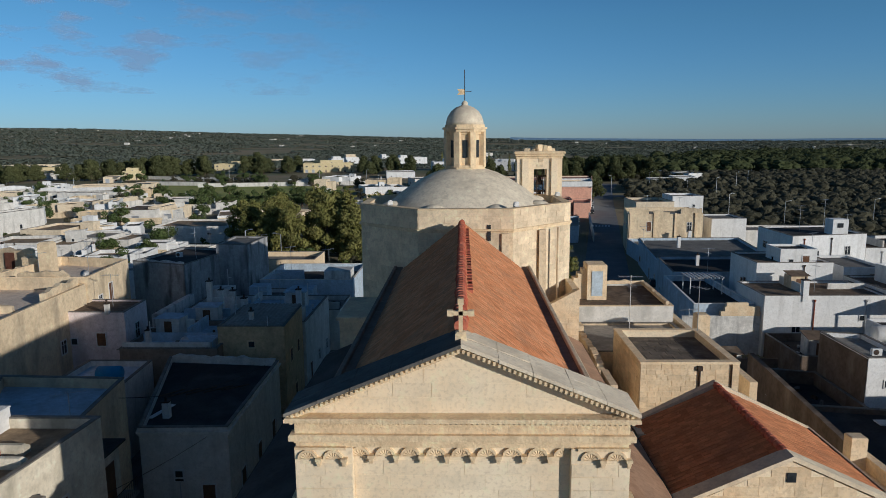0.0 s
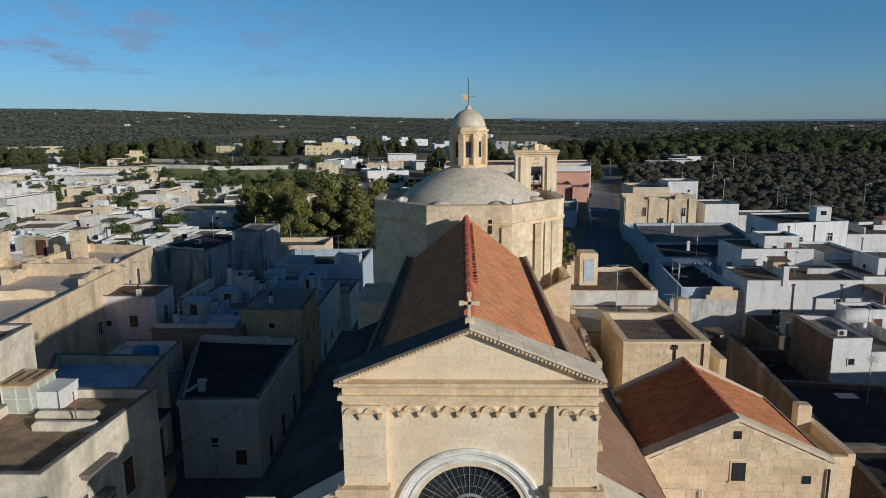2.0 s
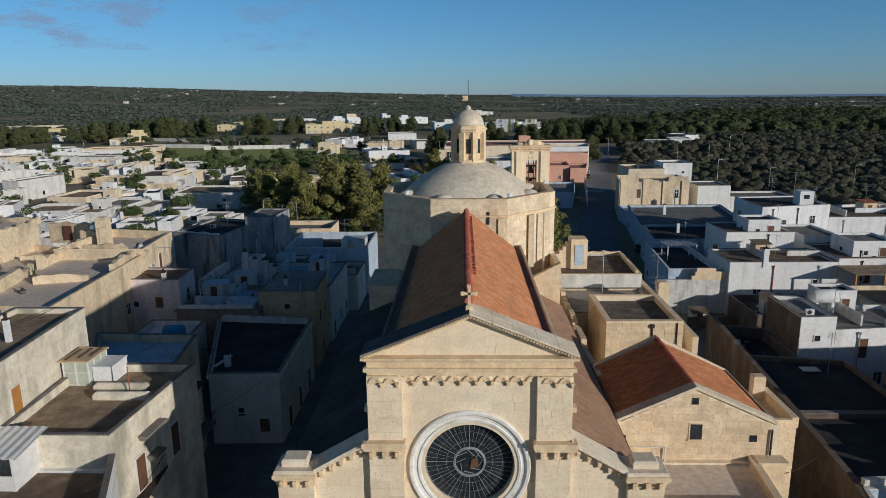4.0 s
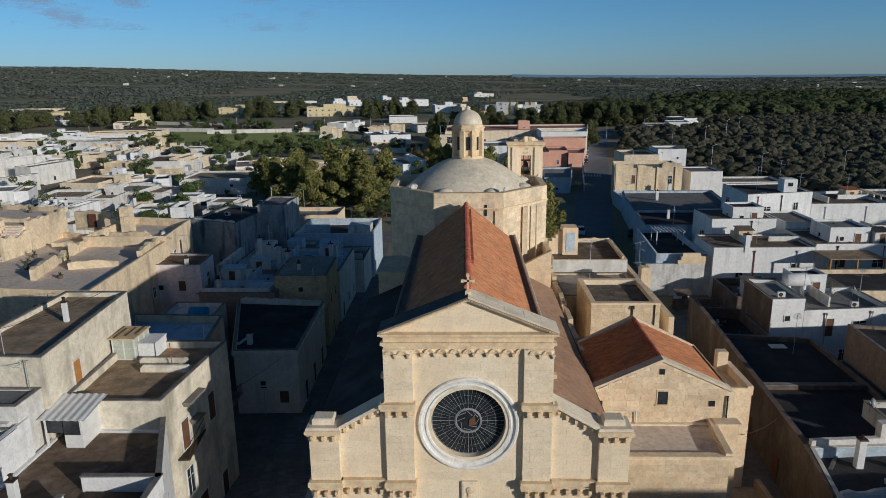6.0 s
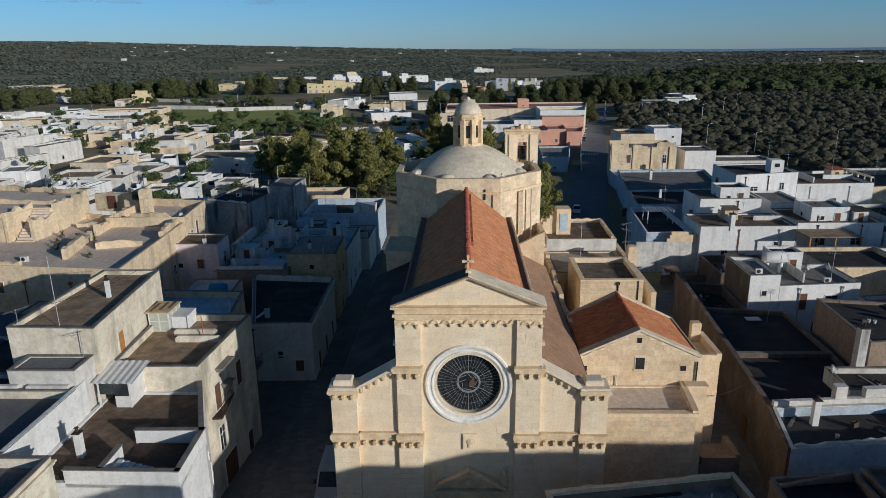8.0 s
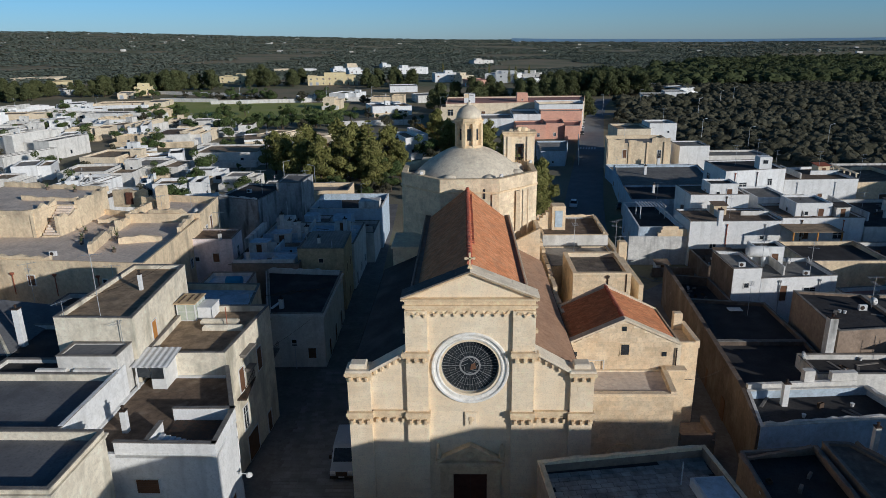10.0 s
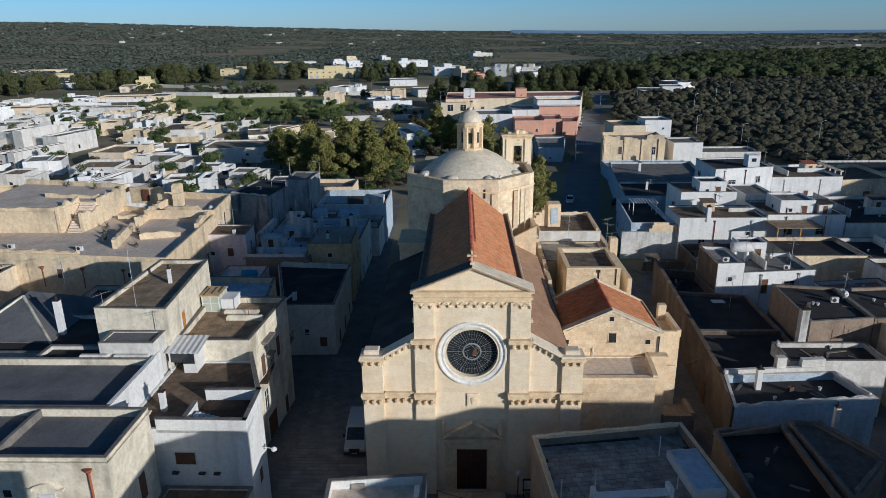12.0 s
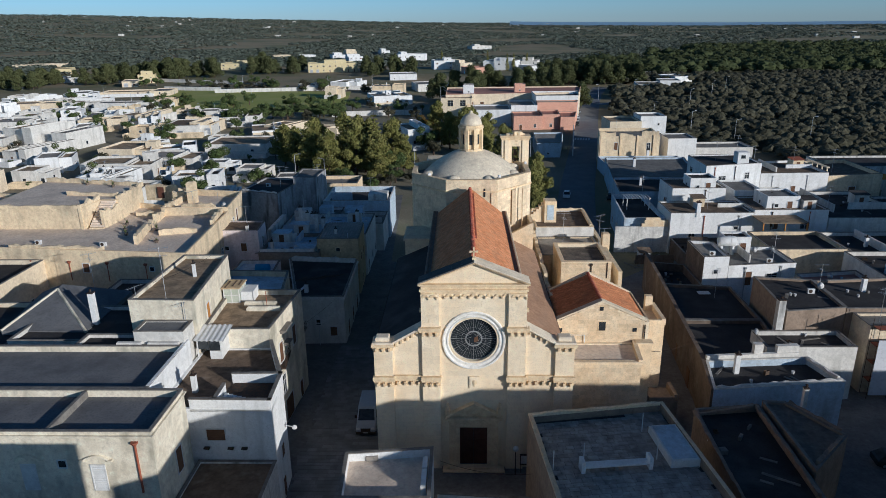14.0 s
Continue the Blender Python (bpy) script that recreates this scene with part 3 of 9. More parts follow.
for k in range(9):
    a = 2.39996 * k
    r = 0.16 * math.sqrt(k + 0.5) * 1.3
    b.rod((r * math.cos(a), 0.38, ROSE_Z + r * math.sin(a)), (0.66 * math.cos(a + 0.8), 0.38, ROSE_Z + 0.66 * math.sin(a + 0.8)), 0.02, 5)
part("tracery", b, M_lead, rose, "thin radiating lead cames")
part("boss", Build().slab([(0.02, ROSE_Z - 0.35), (0.45, ROSE_Z - 0.25), (0.38, ROSE_Z + 0.22), (0.08, ROSE_Z + 0.12)], 0.36, 0.40), M_shutter, rose, "patch of dark red glass")


# pilasters
def pilaster(x0, x1, z0, z1, proud=0.30):
    return part("pilaster", Build().box(x0, -proud, z0, x1, 0.002, z1), M_stone, church)


for s in (-1, 1):
    for x0, x1, zt in ((3.12, 4.75, 14.4), (7.5, 9.25, 13.0)):
        xa, xb = sorted((s * x0, s * x1))
        pilaster(xa, xb, -0.3, 9.2)
        pilaster(xa, xb, 10.2, zt)
    xa, xb = sorted((s * 3.12, s * 4.78))
    pilaster(xa, xb, 15.2, 18.46, 0.26)

# cornices on small carved corbels
corbel_mesh = Build().box(-0.09, -0.26, 0.18, 0.09, 0.02, 0.42).box(-0.07, -0.17, 0.0, 0.07, 0.02, 0.19).box(-0.10, -0.21, 0.30, 0.10, -0.19, 0.36).mesh("corbel", M_trim)


def cornice(x0, x1, z0, z1, proud, ends=0.12, corbels=0.55, pr0=0.0, parent=church):
    """A moulded string course: three steps growing outwards, with corbels below."""
    b = Build()
    hh = z1 - z0
    b.box(x0, -pr0 - 0.05, z0, x1, 0.0, z0 + hh * 0.45)
    b.box(x0 - ends * 0.5, -pr0 - proud * 0.6, z0 + hh * 0.45, x1 + ends * 0.5, 0.002, z0 + hh * 0.68)
    b.box(x0 - ends, -pr0 - proud, z0 + hh * 0.68, x1 + ends, 0.004, z1, bev=0.05)
    ob = part("cornice", b, M_trim, parent)
    n = max(1, int((x1 - x0) / corbels))
    for i in range(n):
        part("corbel", corbel_mesh, None, ob, m=pose(x0 + (i + 0.5) * (x1 - x0) / n, -pr0 - 0.05, z0 - 0.05))
    return ob


for s in (-1, 1):
    for x0, x1, p in ((3.1, 4.8, 0.30), (4.8, 7.45, 0.0), (7.45, 9.3, 0.30)):
        xa, xb = sorted((s * x0, s * x1))
        cornice(xa, xb, 9.2, 10.22, 0.35, 0.10, 0.55, p)
    xa, xb = sorted((s * 3.1, s * 4.95))
    cornice(xa, xb, 14.4, 15.22, 0.35, 0.12, 0.55, 0.30)
    xa, xb = sorted((s * 7.45, s * 9.3))
    cornice(xa, xb, 12.85, 13.55, 0.35, 0.12, 0.55, 0.30)
    # end blocks and sloping copings of the aisle fronts
    part("corner_block", Build().box(xa - 0.05, -0.55, 13.55, xb + 0.05, 1.1, 13.72, bev=0.05).box(xa + 0.25 if s < 0 else xa + 0.3, -0.15, 13.72, xb - 0.35, 0.85, 14.08, bev=0.08), M_grey, church)
    z_in, z_out = 15.05, 13.45
    o = [(s * 4.78, z_in), (s * 7.55, z_out), (s * 7.55, z_out + 0.24), (s * 4.78, z_in + 0.24)]
    part("aisle_coping", Build().slab(o, -0.42, 1.05), M_grey, church)
    for k in range(5):
        u = (k + 0.7) / 5.4
        part("corbel", corbel_mesh, None, church, m=pose(s * (4.8 + u * 2.7), -0.02, z_in - 0.48 - u * 1.6))

# upper frieze: arcaded corbels, mouldings, horizontal cornice
b = Build()
NARC = 13
arch_mesh = Build()
inner = [(0.21 * math.cos(math.pi * k / 9), 0.21 * math.sin(math.pi * k / 9)) for k in range(10)]
outer = [(0.29 * math.cos(math.pi * k / 9), 0.29 * math.sin(math.pi * k / 9)) for k in range(10)]
for yy in (-0.06, 0.06):
    arch_mesh.v += [(x, yy, z) for x, z in inner] + [(x, yy, z) for x, z in outer]
for k in range(9):
    arch_mesh.f += [(k, 10 + k, 11 + k, k + 1), (k + 1, 21 + k, 20 + k, k), (10 + k, 30 + k, 31 + k, 11 + k)]
for k in range(7):
    a0, a1 = math.pi * k / 7, math.pi * (k + 1) / 7
    am = (a0 + a1) / 2
    arch_mesh.add([(0, -0.02, 0.0), (0.21 * math.cos(a0), -0.015, 0.21 * math.sin(a0)), (0.2 * math.cos(am), -0.05, 0.2 * math.sin(am)), (0.21 * math.cos(a1), -0.015, 0.21 * math.sin(a1))], [(0, 1, 2), (0, 2, 3)])
arch_mesh.box(-0.21, -0.02, -0.02, 0.21, 0.06, 0.0)
arch_mesh.box(-0.37, -0.05, 0.28, 0.37, 0.06, 0.36)
arch_mesh = arch_mesh.mesh("corbel_arch", M_trim)
pend_mesh = Build().box(-0.06, -0.15, -0.10, 0.06, 0.04, 0.02).box(-0.05, -0.12, -0.19, 0.05, 0.04, -0.10).box(-0.09, -0.17, -0.02, 0.09, 0.04, 0.06).mesh("corbel", M_trim)
frieze = part("frieze", Build().box(-4.75, -0.26, 18.9, 4.75, 0.0, 19.22), M_trim, church, "plain frieze above carved corbel arches")
for x1, y0, z0, z1 in ((4.75, -0.20, 18.45, 18.62), (4.78, -0.30, 18.62, 18.72), (4.9, -0.42, 18.72, 18.9), (4.85, -0.34, 19.22, 19.30), (5.0, -0.5, 19.30, 19.42)):
    part("moulding", Build().box(-x1, y0, z0, x1, 0.002, z1, bev=0.03), M_trim, frieze)
for i in range(NARC):
    x = -4.4 + 8.8 * i / (NARC - 1)
    outer = i < 2 or i > NARC - 3
    part("corbel_arch", arch_mesh, None, frieze, m=pose(x, -0.27 if outer else -0.05, 18.13))
    part("corbel", pend_mesh, None, frieze, m=pose(x + 0.33, -0.27 if outer else -0.05, 18.13))
for i in range(66):
    x = -4.8 + 9.6 * i / 65
    b.box(x - 0.04, -0.43, 19.23, x + 0.04, -0.34, 19.30)
for s in (-1, 1):
    for i in range(34):
        u = (i + 0.5) / 34
        x, z = s * 4.85 * (1 - u), 19.46 + 1.98 * u
        b.box(x - 0.04, -0.38, z - 0.09, x + 0.04, -0.1, z)
part("dentil_band", b, M_trim, church, kind="stuff")

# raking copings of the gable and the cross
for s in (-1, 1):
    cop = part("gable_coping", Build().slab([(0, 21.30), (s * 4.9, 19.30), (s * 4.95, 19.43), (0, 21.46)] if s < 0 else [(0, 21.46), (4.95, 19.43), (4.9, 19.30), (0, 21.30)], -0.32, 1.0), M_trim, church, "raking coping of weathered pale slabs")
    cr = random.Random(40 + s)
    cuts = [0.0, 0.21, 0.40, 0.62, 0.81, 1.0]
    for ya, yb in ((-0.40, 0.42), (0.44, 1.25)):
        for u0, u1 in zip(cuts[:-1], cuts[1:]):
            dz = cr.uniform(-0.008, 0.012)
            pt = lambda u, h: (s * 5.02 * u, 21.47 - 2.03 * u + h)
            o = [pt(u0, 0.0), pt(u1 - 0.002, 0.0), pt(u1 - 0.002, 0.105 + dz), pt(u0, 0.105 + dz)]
            # near-black slabs on the left slope, pale ones on the right
            part("coping_slab", Build().slab(o if s > 0 else o[::-1], ya - cr.uniform(0, 0.04), yb), M_grey if s > 0 else M_coping_dark, cop)
b = Build().box(-0.16, 0.14, 21.5, 0.16, 0.46, 21.75, bev=0.05).box(-0.06, 0.24, 21.75, 0.06, 0.36, 22.62)
b.box(-0.30, 0.24, 22.22, 0.30, 0.36, 22.34)
for x, z in ((-0.30, 22.28), (0.30, 22.28), (0, 22.62)):
    b.box(x - 0.085, 0.23, z - 0.085, x + 0.085, 0.37, z + 0.085)
part("cross", b, M_trim, church, "small stone cross on the gable")

# portal
portal = part("portal", Build().box(-2.7, -0.6, 5.55, 2.7, 0.0, 5.8, bev=0.06), M_trim, church, "carved stone portal with a triangular pediment")
for x0, y0, z0, x1, y1, z1, nm in ((-2.35, -0.34, -0.1, -1.75, 0.0, 5.25, "pilaster"), (1.75, -0.34, -0.1, 2.35, 0.0, 5.25, "pilaster"), (-1.75, -0.22, -0.1, -1.33, 0.3, 4.6, "jamb"), (1.33, -0.22, -0.1, 1.75, 0.3, 4.6, "jamb"), (-1.75, -0.22, 4.6, 1.75, 0.3, 5.25, "lintel"), (-2.45, -0.42, 5.25, 2.45, 0.0, 5.55, "architrave")):
    part(nm, Build().box(x0, y0, z0, x1, y1, z1), M_trim, portal)
b = Build().slab([(-2.3, 5.82), (2.3, 5.82), (0, 7.15)], -0.2, 0.0)
for s in (-1, 1):
    o = [(0, 7.15), (s * 2.65, 5.8), (s * 2.65, 6.02), (0, 7.42)]
    b.slab(o if s < 0 else o[::-1], -0.6, 0.0)
part("pediment", b, M_trim, portal)
for s in (-1, 1):
    part("finial", Build().lathe([(0.22, 5.8), (0.16, 6.1), (0.26, 6.4), (0.2, 6.8), (0.12, 7.0), (0.15, 7.2), (0.03, 7.45)], s * 2.45, -0.3, 10), M_trim, portal, smooth=True)
part("carving", Build().lathe([(0.3, 0), (0.32, 0.08), (0.1, 0.16)], 0, 0, 12, pose(0, -0.2, 6.3, 90)).box(-0.4, -0.28, 5.3, 0.4, -0.2, 5.6), M_trim, portal)
leaf = part("door", Build().box(-1.33, 0.5, 0.0, -0.01, 0.6, 4.6).box(0.01, 0.5, 0.0, 1.33, 0.6, 4.6), M_wood, portal, "dark wooden double door")
for s in (-1, 1):
    for z in (0.35, 1.75, 3.15):
        part("door_panel", Build().box(s * 0.67 - 0.42, 0.47, z, s * 0.67 + 0.42, 0.5, z + 1.15, bev=0.05), M_wood, leaf)
part("step", Build().box(-3.0, -1.0, -0.05, 3.0, 0.0, 0.16, bev=0.03).box(-2.6, -0.6, 0.16, 2.6, 0.0, 0.32, bev=0.03), M_trim, portal)
emb = part("emblem", Build().box(-0.4, -0.14, 8.85, 0.55, 0.0, 10.05).box(-0.31, -0.17, 8.95, 0.46, -0.13, 9.95), M_stone, church, "small carved stone emblem panel")
part("relief", Build().lathe([(0.2, 0), (0.24, 0.05), (0.08, 0.1)], 0, 0, 10, pose(0.1, -0.16, 9.5, 90)).box(-0.02, -0.24, 9.05, 0.12, -0.16, 9.45), M_trim, emb)

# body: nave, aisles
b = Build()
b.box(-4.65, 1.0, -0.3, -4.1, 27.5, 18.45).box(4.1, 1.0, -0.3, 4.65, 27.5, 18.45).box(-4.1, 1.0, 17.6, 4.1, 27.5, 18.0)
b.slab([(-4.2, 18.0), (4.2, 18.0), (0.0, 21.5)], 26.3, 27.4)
# wall colour is invented: dark brown to cut bounced light on the annex roof
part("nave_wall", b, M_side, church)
for s in (-1, 1):
    part("nave_gutter", Build().box(s * 4.36 - 0.26, 1.3, 18.36, s * 4.36 + 0.26, 27.0, 18.42), M_roof_dk, church, "dark weathered roof gutter")
    # left lip takes the dark brown, right lip the pale stone
    part("gutter_lip", Build().box(s * 4.56 - 0.10, 1.3, 18.42, s * 4.56 + 0.10, 27.0, 18.62, bev=0.03), M_side if s < 0 else M_drum, church)
RZ, EX, EZ = 21.72, 4.08, 18.49
for s in (-1, 1):
    o = [(0, RZ - 0.12), (s * EX, EZ - 0.12), (s * EX, EZ - 0.3), (0, RZ - 0.3)]
    part("roof_deck", Build().slab(o[::-1] if s < 0 else o, 1.0, 27.0), M_tile, church)


def tile_mesh(ln, w):
    """A half-round clay tile: x across, y down the slope, z out."""
    b = Build()
    n = 4
    for y, sc, z in ((0, 0.86, 0.0), (ln, 1.0, 0.012)):
        for i in range(n + 1):
            a = math.pi * i / n
            b.v.append((-w / 2 * sc * math.cos(a), y, z + w * 0.10 * sc * math.sin(a)))
    b.f += [(i, i + 1, n + 2 + i, n + 1 + i) for i in range(n)]
    b.f.append(tuple(range(n + 1, 2 * n + 2)))
    return b


def tiled_slope(parent, top, eave, axis_len, w=0.25, ln=0.42, single=0, seed=1, tile=M_tile):
    """Clay tiles on a slope between a ridge point and an eave point, running axis_len along y."""
    rr = random.Random(seed)
    top, eave = Vector(top), Vector(eave)
    down = (eave - top).normalized()
    along = Vector((0, 1, 0))
    out = along.cross(down) if along.cross(down).z > 0 else down.cross(along)
    size = (eave - top).length
    rows, cols = int(size / 0.36), int(axis_len / w)
    base = tile_mesh(ln, w * 0.95)
    me = base.mesh("roof_tile", tile)
    rest = Build()
    for c in range(cols):
        wob = rr.uniform(-0.02, 0.02)
        for k in range(rows):
            o = top + along * ((c + 0.5) * w + wob + rr.uniform(-0.008, 0.008)) + down * (k * size / rows) + out * rr.uniform(0.0, 0.022)
            m = Matrix(((0, down.x, out.x, o.x), (-1 if down.x > 0 else 1, down.y, out.y, o.y), (0, down.z, out.z, o.z), (0, 0, 0, 1)))
            m = m @ Matrix.Rotation(rr.uniform(-0.03, 0.03), 4, "Z")
            if c * rows + k < single:
                part("roof_tile", me, None, parent, m=m)
            else:
                rest.add([m @ Vector(p) for p in base.v], base.f)
    part("roof_tiles", rest, tile, parent, kind="stuff")


nave_roof = part("nave_roof", Build().box(-0.1, 1.0, RZ - 0.25, 0.1, 27.0, RZ - 0.14), M_tile, church, "gabled roof of red clay tiles")
for s in (-1, 1):
    tiled_slope(nave_roof, (s * 0.05, 1.15, RZ - 0.08), (s * EX, 1.15, EZ - 0.08), 25.6, single=140, seed=3 + s)
b = Build()
for k in range(64):
    y = 1.1 + k * 0.4
    b.lathe([(0.21 + 0.01 * (k % 3), 0), (0.17, 0.42)], 0, 0, 10, Matrix.Translation((0.02 * math.sin(k), y, RZ - 0.06)) @ Matrix.Rotation(radians(-88), 4, "X"))
part("ridge_tiles", b, M_ridge, nave_roof, "red ridge tiles bedded in mortar")
b = Build()
for k in range(46):
    y, x = 6.5 + 18 * ((k * 0.37) % 1.0), 0.34
    b.box(x - 0.16, y, RZ - 0.30, x + 0.10, y + 0.38, RZ - 0.19)
part("mortar_band", b, M_ridge, nave_roof, "patches of red sealing paint beside the ridge")

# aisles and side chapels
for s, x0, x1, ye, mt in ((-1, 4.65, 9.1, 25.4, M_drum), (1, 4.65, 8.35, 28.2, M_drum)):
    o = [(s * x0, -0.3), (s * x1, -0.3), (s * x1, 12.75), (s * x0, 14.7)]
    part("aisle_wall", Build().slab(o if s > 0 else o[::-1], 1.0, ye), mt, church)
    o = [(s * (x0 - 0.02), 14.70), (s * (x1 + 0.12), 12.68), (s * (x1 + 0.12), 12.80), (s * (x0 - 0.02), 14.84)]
    # the left roof gets the near-black colour, the right one the rosy colour
    a_roof = part("aisle_roof", Build().slab(o if s > 0 else o[::-1], 1.02, ye - 0.05), M_aisle if s > 0 else M_roof_dk, church, "sloping aisle roof of rosy mortar" if s > 0 else "dark sloping aisle roof")
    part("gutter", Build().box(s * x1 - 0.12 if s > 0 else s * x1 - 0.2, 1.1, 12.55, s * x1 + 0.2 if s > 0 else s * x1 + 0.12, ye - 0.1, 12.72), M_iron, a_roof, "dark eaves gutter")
part("left_chapel", Build().box(-8.3, 25.5, -0.3, -4.65, 31.0, 15.2).box(-8.5, 25.3, 15.2, -4.65, 31.2, 15.45, bev=0.06), M_drum, church, "square stone side chapel")
part("buttress_wall", Build().slab([(4.65, -0.3), (8.3, -0.3), (8.3, 16.65), (4.65, 14.7)], 28.3, 28.8).box(7.85, 28.8, -0.3, 8.3, 32.2, 16.6), M_rubble, church, "raking stone buttress wall beside the octagon")

# octagon, dome, lantern, bell-cote
OX, OY, AP = 0.25, 35.9, 7.95
OR = AP / math.cos(math.pi / 8)
octo = lambda r: [(OX + r * math.cos(math.pi / 8 + i * math.pi / 4), OY + r * math.sin(math.pi / 8 + i * math.pi / 4)) for i in range(8)]
b = Build()
wall_ring(b, octo(OR), -0.3, 22.35, 0.6, 21.4)
drum = part("octagon_wall", b, M_drum, church, "tall octagonal crossing of pale squared stone")
b = Build()
wall_ring(b, octo(OR + 0.07), 20.75, 20.87, 0.06, 20.75)
wall_ring(b, octo(OR + 0.16), 20.87, 21.0, 0.15, 20.87)
wall_ring(b, octo(OR + 0.02), 22.36, 22.42, 0.64, 22.36)
part("string_course", b, M_trim, drum)
part("octagon_terrace", Build().prism(octo(OR - 0.62), 21.2, 21.4), M_roof_lt, drum)
dome_prof = [(6.7, 21.4), (6.62, 21.75), (6.2, 22.15), (5.5, 22.75), (4.6, 23.42), (3.6, 24.05), (2.6, 24.55), (1.7, 24.85), (1.5, 24.9)]
dome = part("dome", Build().lathe(dome_prof, OX, OY, 48), M_dome, church, "low rendered dome with faint stains", smooth=True)
for a in (-112, -68, -24, -156, 20, 64):
    c = Vector((OX + 6.15 * math.cos(radians(a)), OY + 6.15 * math.sin(radians(a))))
    part("dome_hood", Build().lathe([(1.15, 21.4), (1.05, 21.95), (0.7, 22.35), (0.25, 22.5), (0.02, 22.52)], c.x, c.y, 16), M_dome, dome, smooth=True)
o8 = lambda r: [(OX + r * math.cos(math.pi / 8 + i * math.pi / 4), OY + r * math.sin(math.pi / 8 + i * math.pi / 4)) for i in range(8)]
lan = part("lantern", Build().prism(o8(1.42), 25.15, 27.56), M_trim, church, "octagonal stone lantern with narrow windows")
for r, z0, z1 in ((1.72, 24.7, 25.152), (1.55, 27.55, 27.752), (1.78, 27.75, 27.952), (1.9, 27.95, 28.102), (1.7, 28.1, 28.3)):
    part("lantern_moulding", Build().prism(o8(r), z0, z1), M_trim, lan)
for i in range(8):
    a = math.pi / 8 + i * math.pi / 4
    part("lantern_pier", Build().box(-0.2, -0.24, 25.0, 0.2, 0.24, 27.8, Matrix.Translation((OX + 1.5 * math.cos(a), OY + 1.5 * math.sin(a), 0)) @ Matrix.Rotation(a, 4, "Z")), M_trim, lan)
    a = i * math.pi / 4
    m = Matrix.Translation((OX + 1.335 * math.cos(a), OY + 1.335 * math.sin(a), 0)) @ Matrix.Rotation(a, 4, "Z")
    part("lantern_window", Build().box(-0.02, -0.20, 25.75, 0.025, 0.20, 27.1, m), M_glass, lan)
part("lantern_dome", Build().lathe([(1.5, 28.3), (1.48, 28.55), (1.36, 28.95), (1.1, 29.35), (0.72, 29.65), (0.3, 29.8), (0.24, 29.9), (0.27, 30.0), (0.12, 30.15), (0.02, 30.2)], OX, OY, 28), M_dome, lan, smooth=True)
vane = part("weather_vane", Build().rod((OX, OY, 30.1), (OX, OY, 32.55), 0.03, 6).rod((OX - 0.1, OY, 30.85), (OX + 0.55, OY, 30.9), 0.02, 5), M_iron, church, "iron weather vane with a swallow-tailed flag")
part("vane_flag", Build().slab([(OX - 0.6, 30.62), (OX - 0.45, 30.85), (OX - 0.6, 31.09), (OX, 31.07), (OX, 30.65)], OY - 0.015, OY + 0.015), M_trim, vane)

bell = part("bell_cote", Build().box(4.7, 39.6, 24.6, 8.55, 41.3, 25.5), M_stone, church, "stone bell-cote with an open arch and cornice")
for x0, x1 in ((4.7, 6.15), (7.25, 8.55)):
    part("pier", Build().box(x0, 39.6, 20.0, x1, 41.3, 24.6), M_stone, bell)
    part("pilaster", Build().box((x0 + x1) / 2 - 0.28, 39.42, 20.5, (x0 + x1) / 2 + 0.28, 39.6, 25.5), M_stone, bell)
for e, z0, z1 in ((0.06, 25.5, 25.72), (0.15, 25.72, 25.9), (0.24, 25.9, 26.12)):
    part("cornice", Build().box(4.7 - e, 39.6 - e, z0, 8.55 + e, 41.3 + e, z1, bev=0.06), M_trim, bell)
cr = random.Random(19)
for k in range(26):
    x, y, r = cr.uniform(5.4, 8.3), cr.uniform(39.7, 41.2), cr.uniform(0.14, 0.34)
    part("loose_stone", Build().box(-r, -r * 0.8, -0.1, r, r * 0.8, r * cr.uniform(0.7, 1.5) * (1.5 if 5.9 < x < 7.4 else 0.8), pose(x, y, 26.12, cr.uniform(-9, 9), cr.uniform(-9, 9), cr.uniform(0, 90)), bev=0.07), cr.choice((M_trim, M_drum)), bell)
for k in range(22):
    x, z, side = cr.uniform(4.75, 8.5), cr.uniform(20.6, 25.4), cr.random() < 0.3
    if not 6.0 < x < 7.4 or z > 24.7:
        part("worn_stone", Build().box(-cr.uniform(0.12, 0.3), -0.05, -0.12, cr.uniform(0.12, 0.3), 0.08, 0.13, pose(4.72 if side else x, cr.uniform(39.7, 41.2) if side else 39.6, z, 0, 0, 90 if side else 0), bev=0.03), cr.choice((M_trim, M_drum, M_rubble)), bell)
for z in (22.3, 23.6):
    part("bell", Build().lathe([(0.38, z - 0.35), (0.30, z - 0.2), (0.22, z + 0.1), (0.18, z + 0.25), (0.05, z + 0.35)], 6.7, 40.4, 14), M_iron, bell, "dark bronze bell", smooth=True)
part("bell_beam", Build().box(6.1, 40.3, 22.6, 7.3, 40.5, 22.75).box(6.1, 40.3, 23.9, 7.3, 40.5, 24.05).rod((6.45, 39.9, 21.5), (6.45, 39.9, 24.6), 0.04).rod((6.95, 39.9, 21.5), (6.95, 39.9, 24.6), 0.04), M_iron, bell)
# piers and windows on the front faces of the octagon
# hidden block added behind the octagon to shade the houses on the left
part("choir", Build().box(-6.5, 43.4, -0.3, 7.0, 57.0, 19.8).box(-6.7, 43.2, 19.8, 7.2, 57.2, 20.1, bev=0.08), M_drum, church, "unseen plain block behind the octagon, added to cast shade")
for x0, y0, y1 in ((2.75, 27.78, 28.2), (5.55, 29.6, 30.4)):
    part("octagon_pier", Build().box(x0, y0, 16.0, x0 + 0.5, y1, 20.7), M_drum, drum)
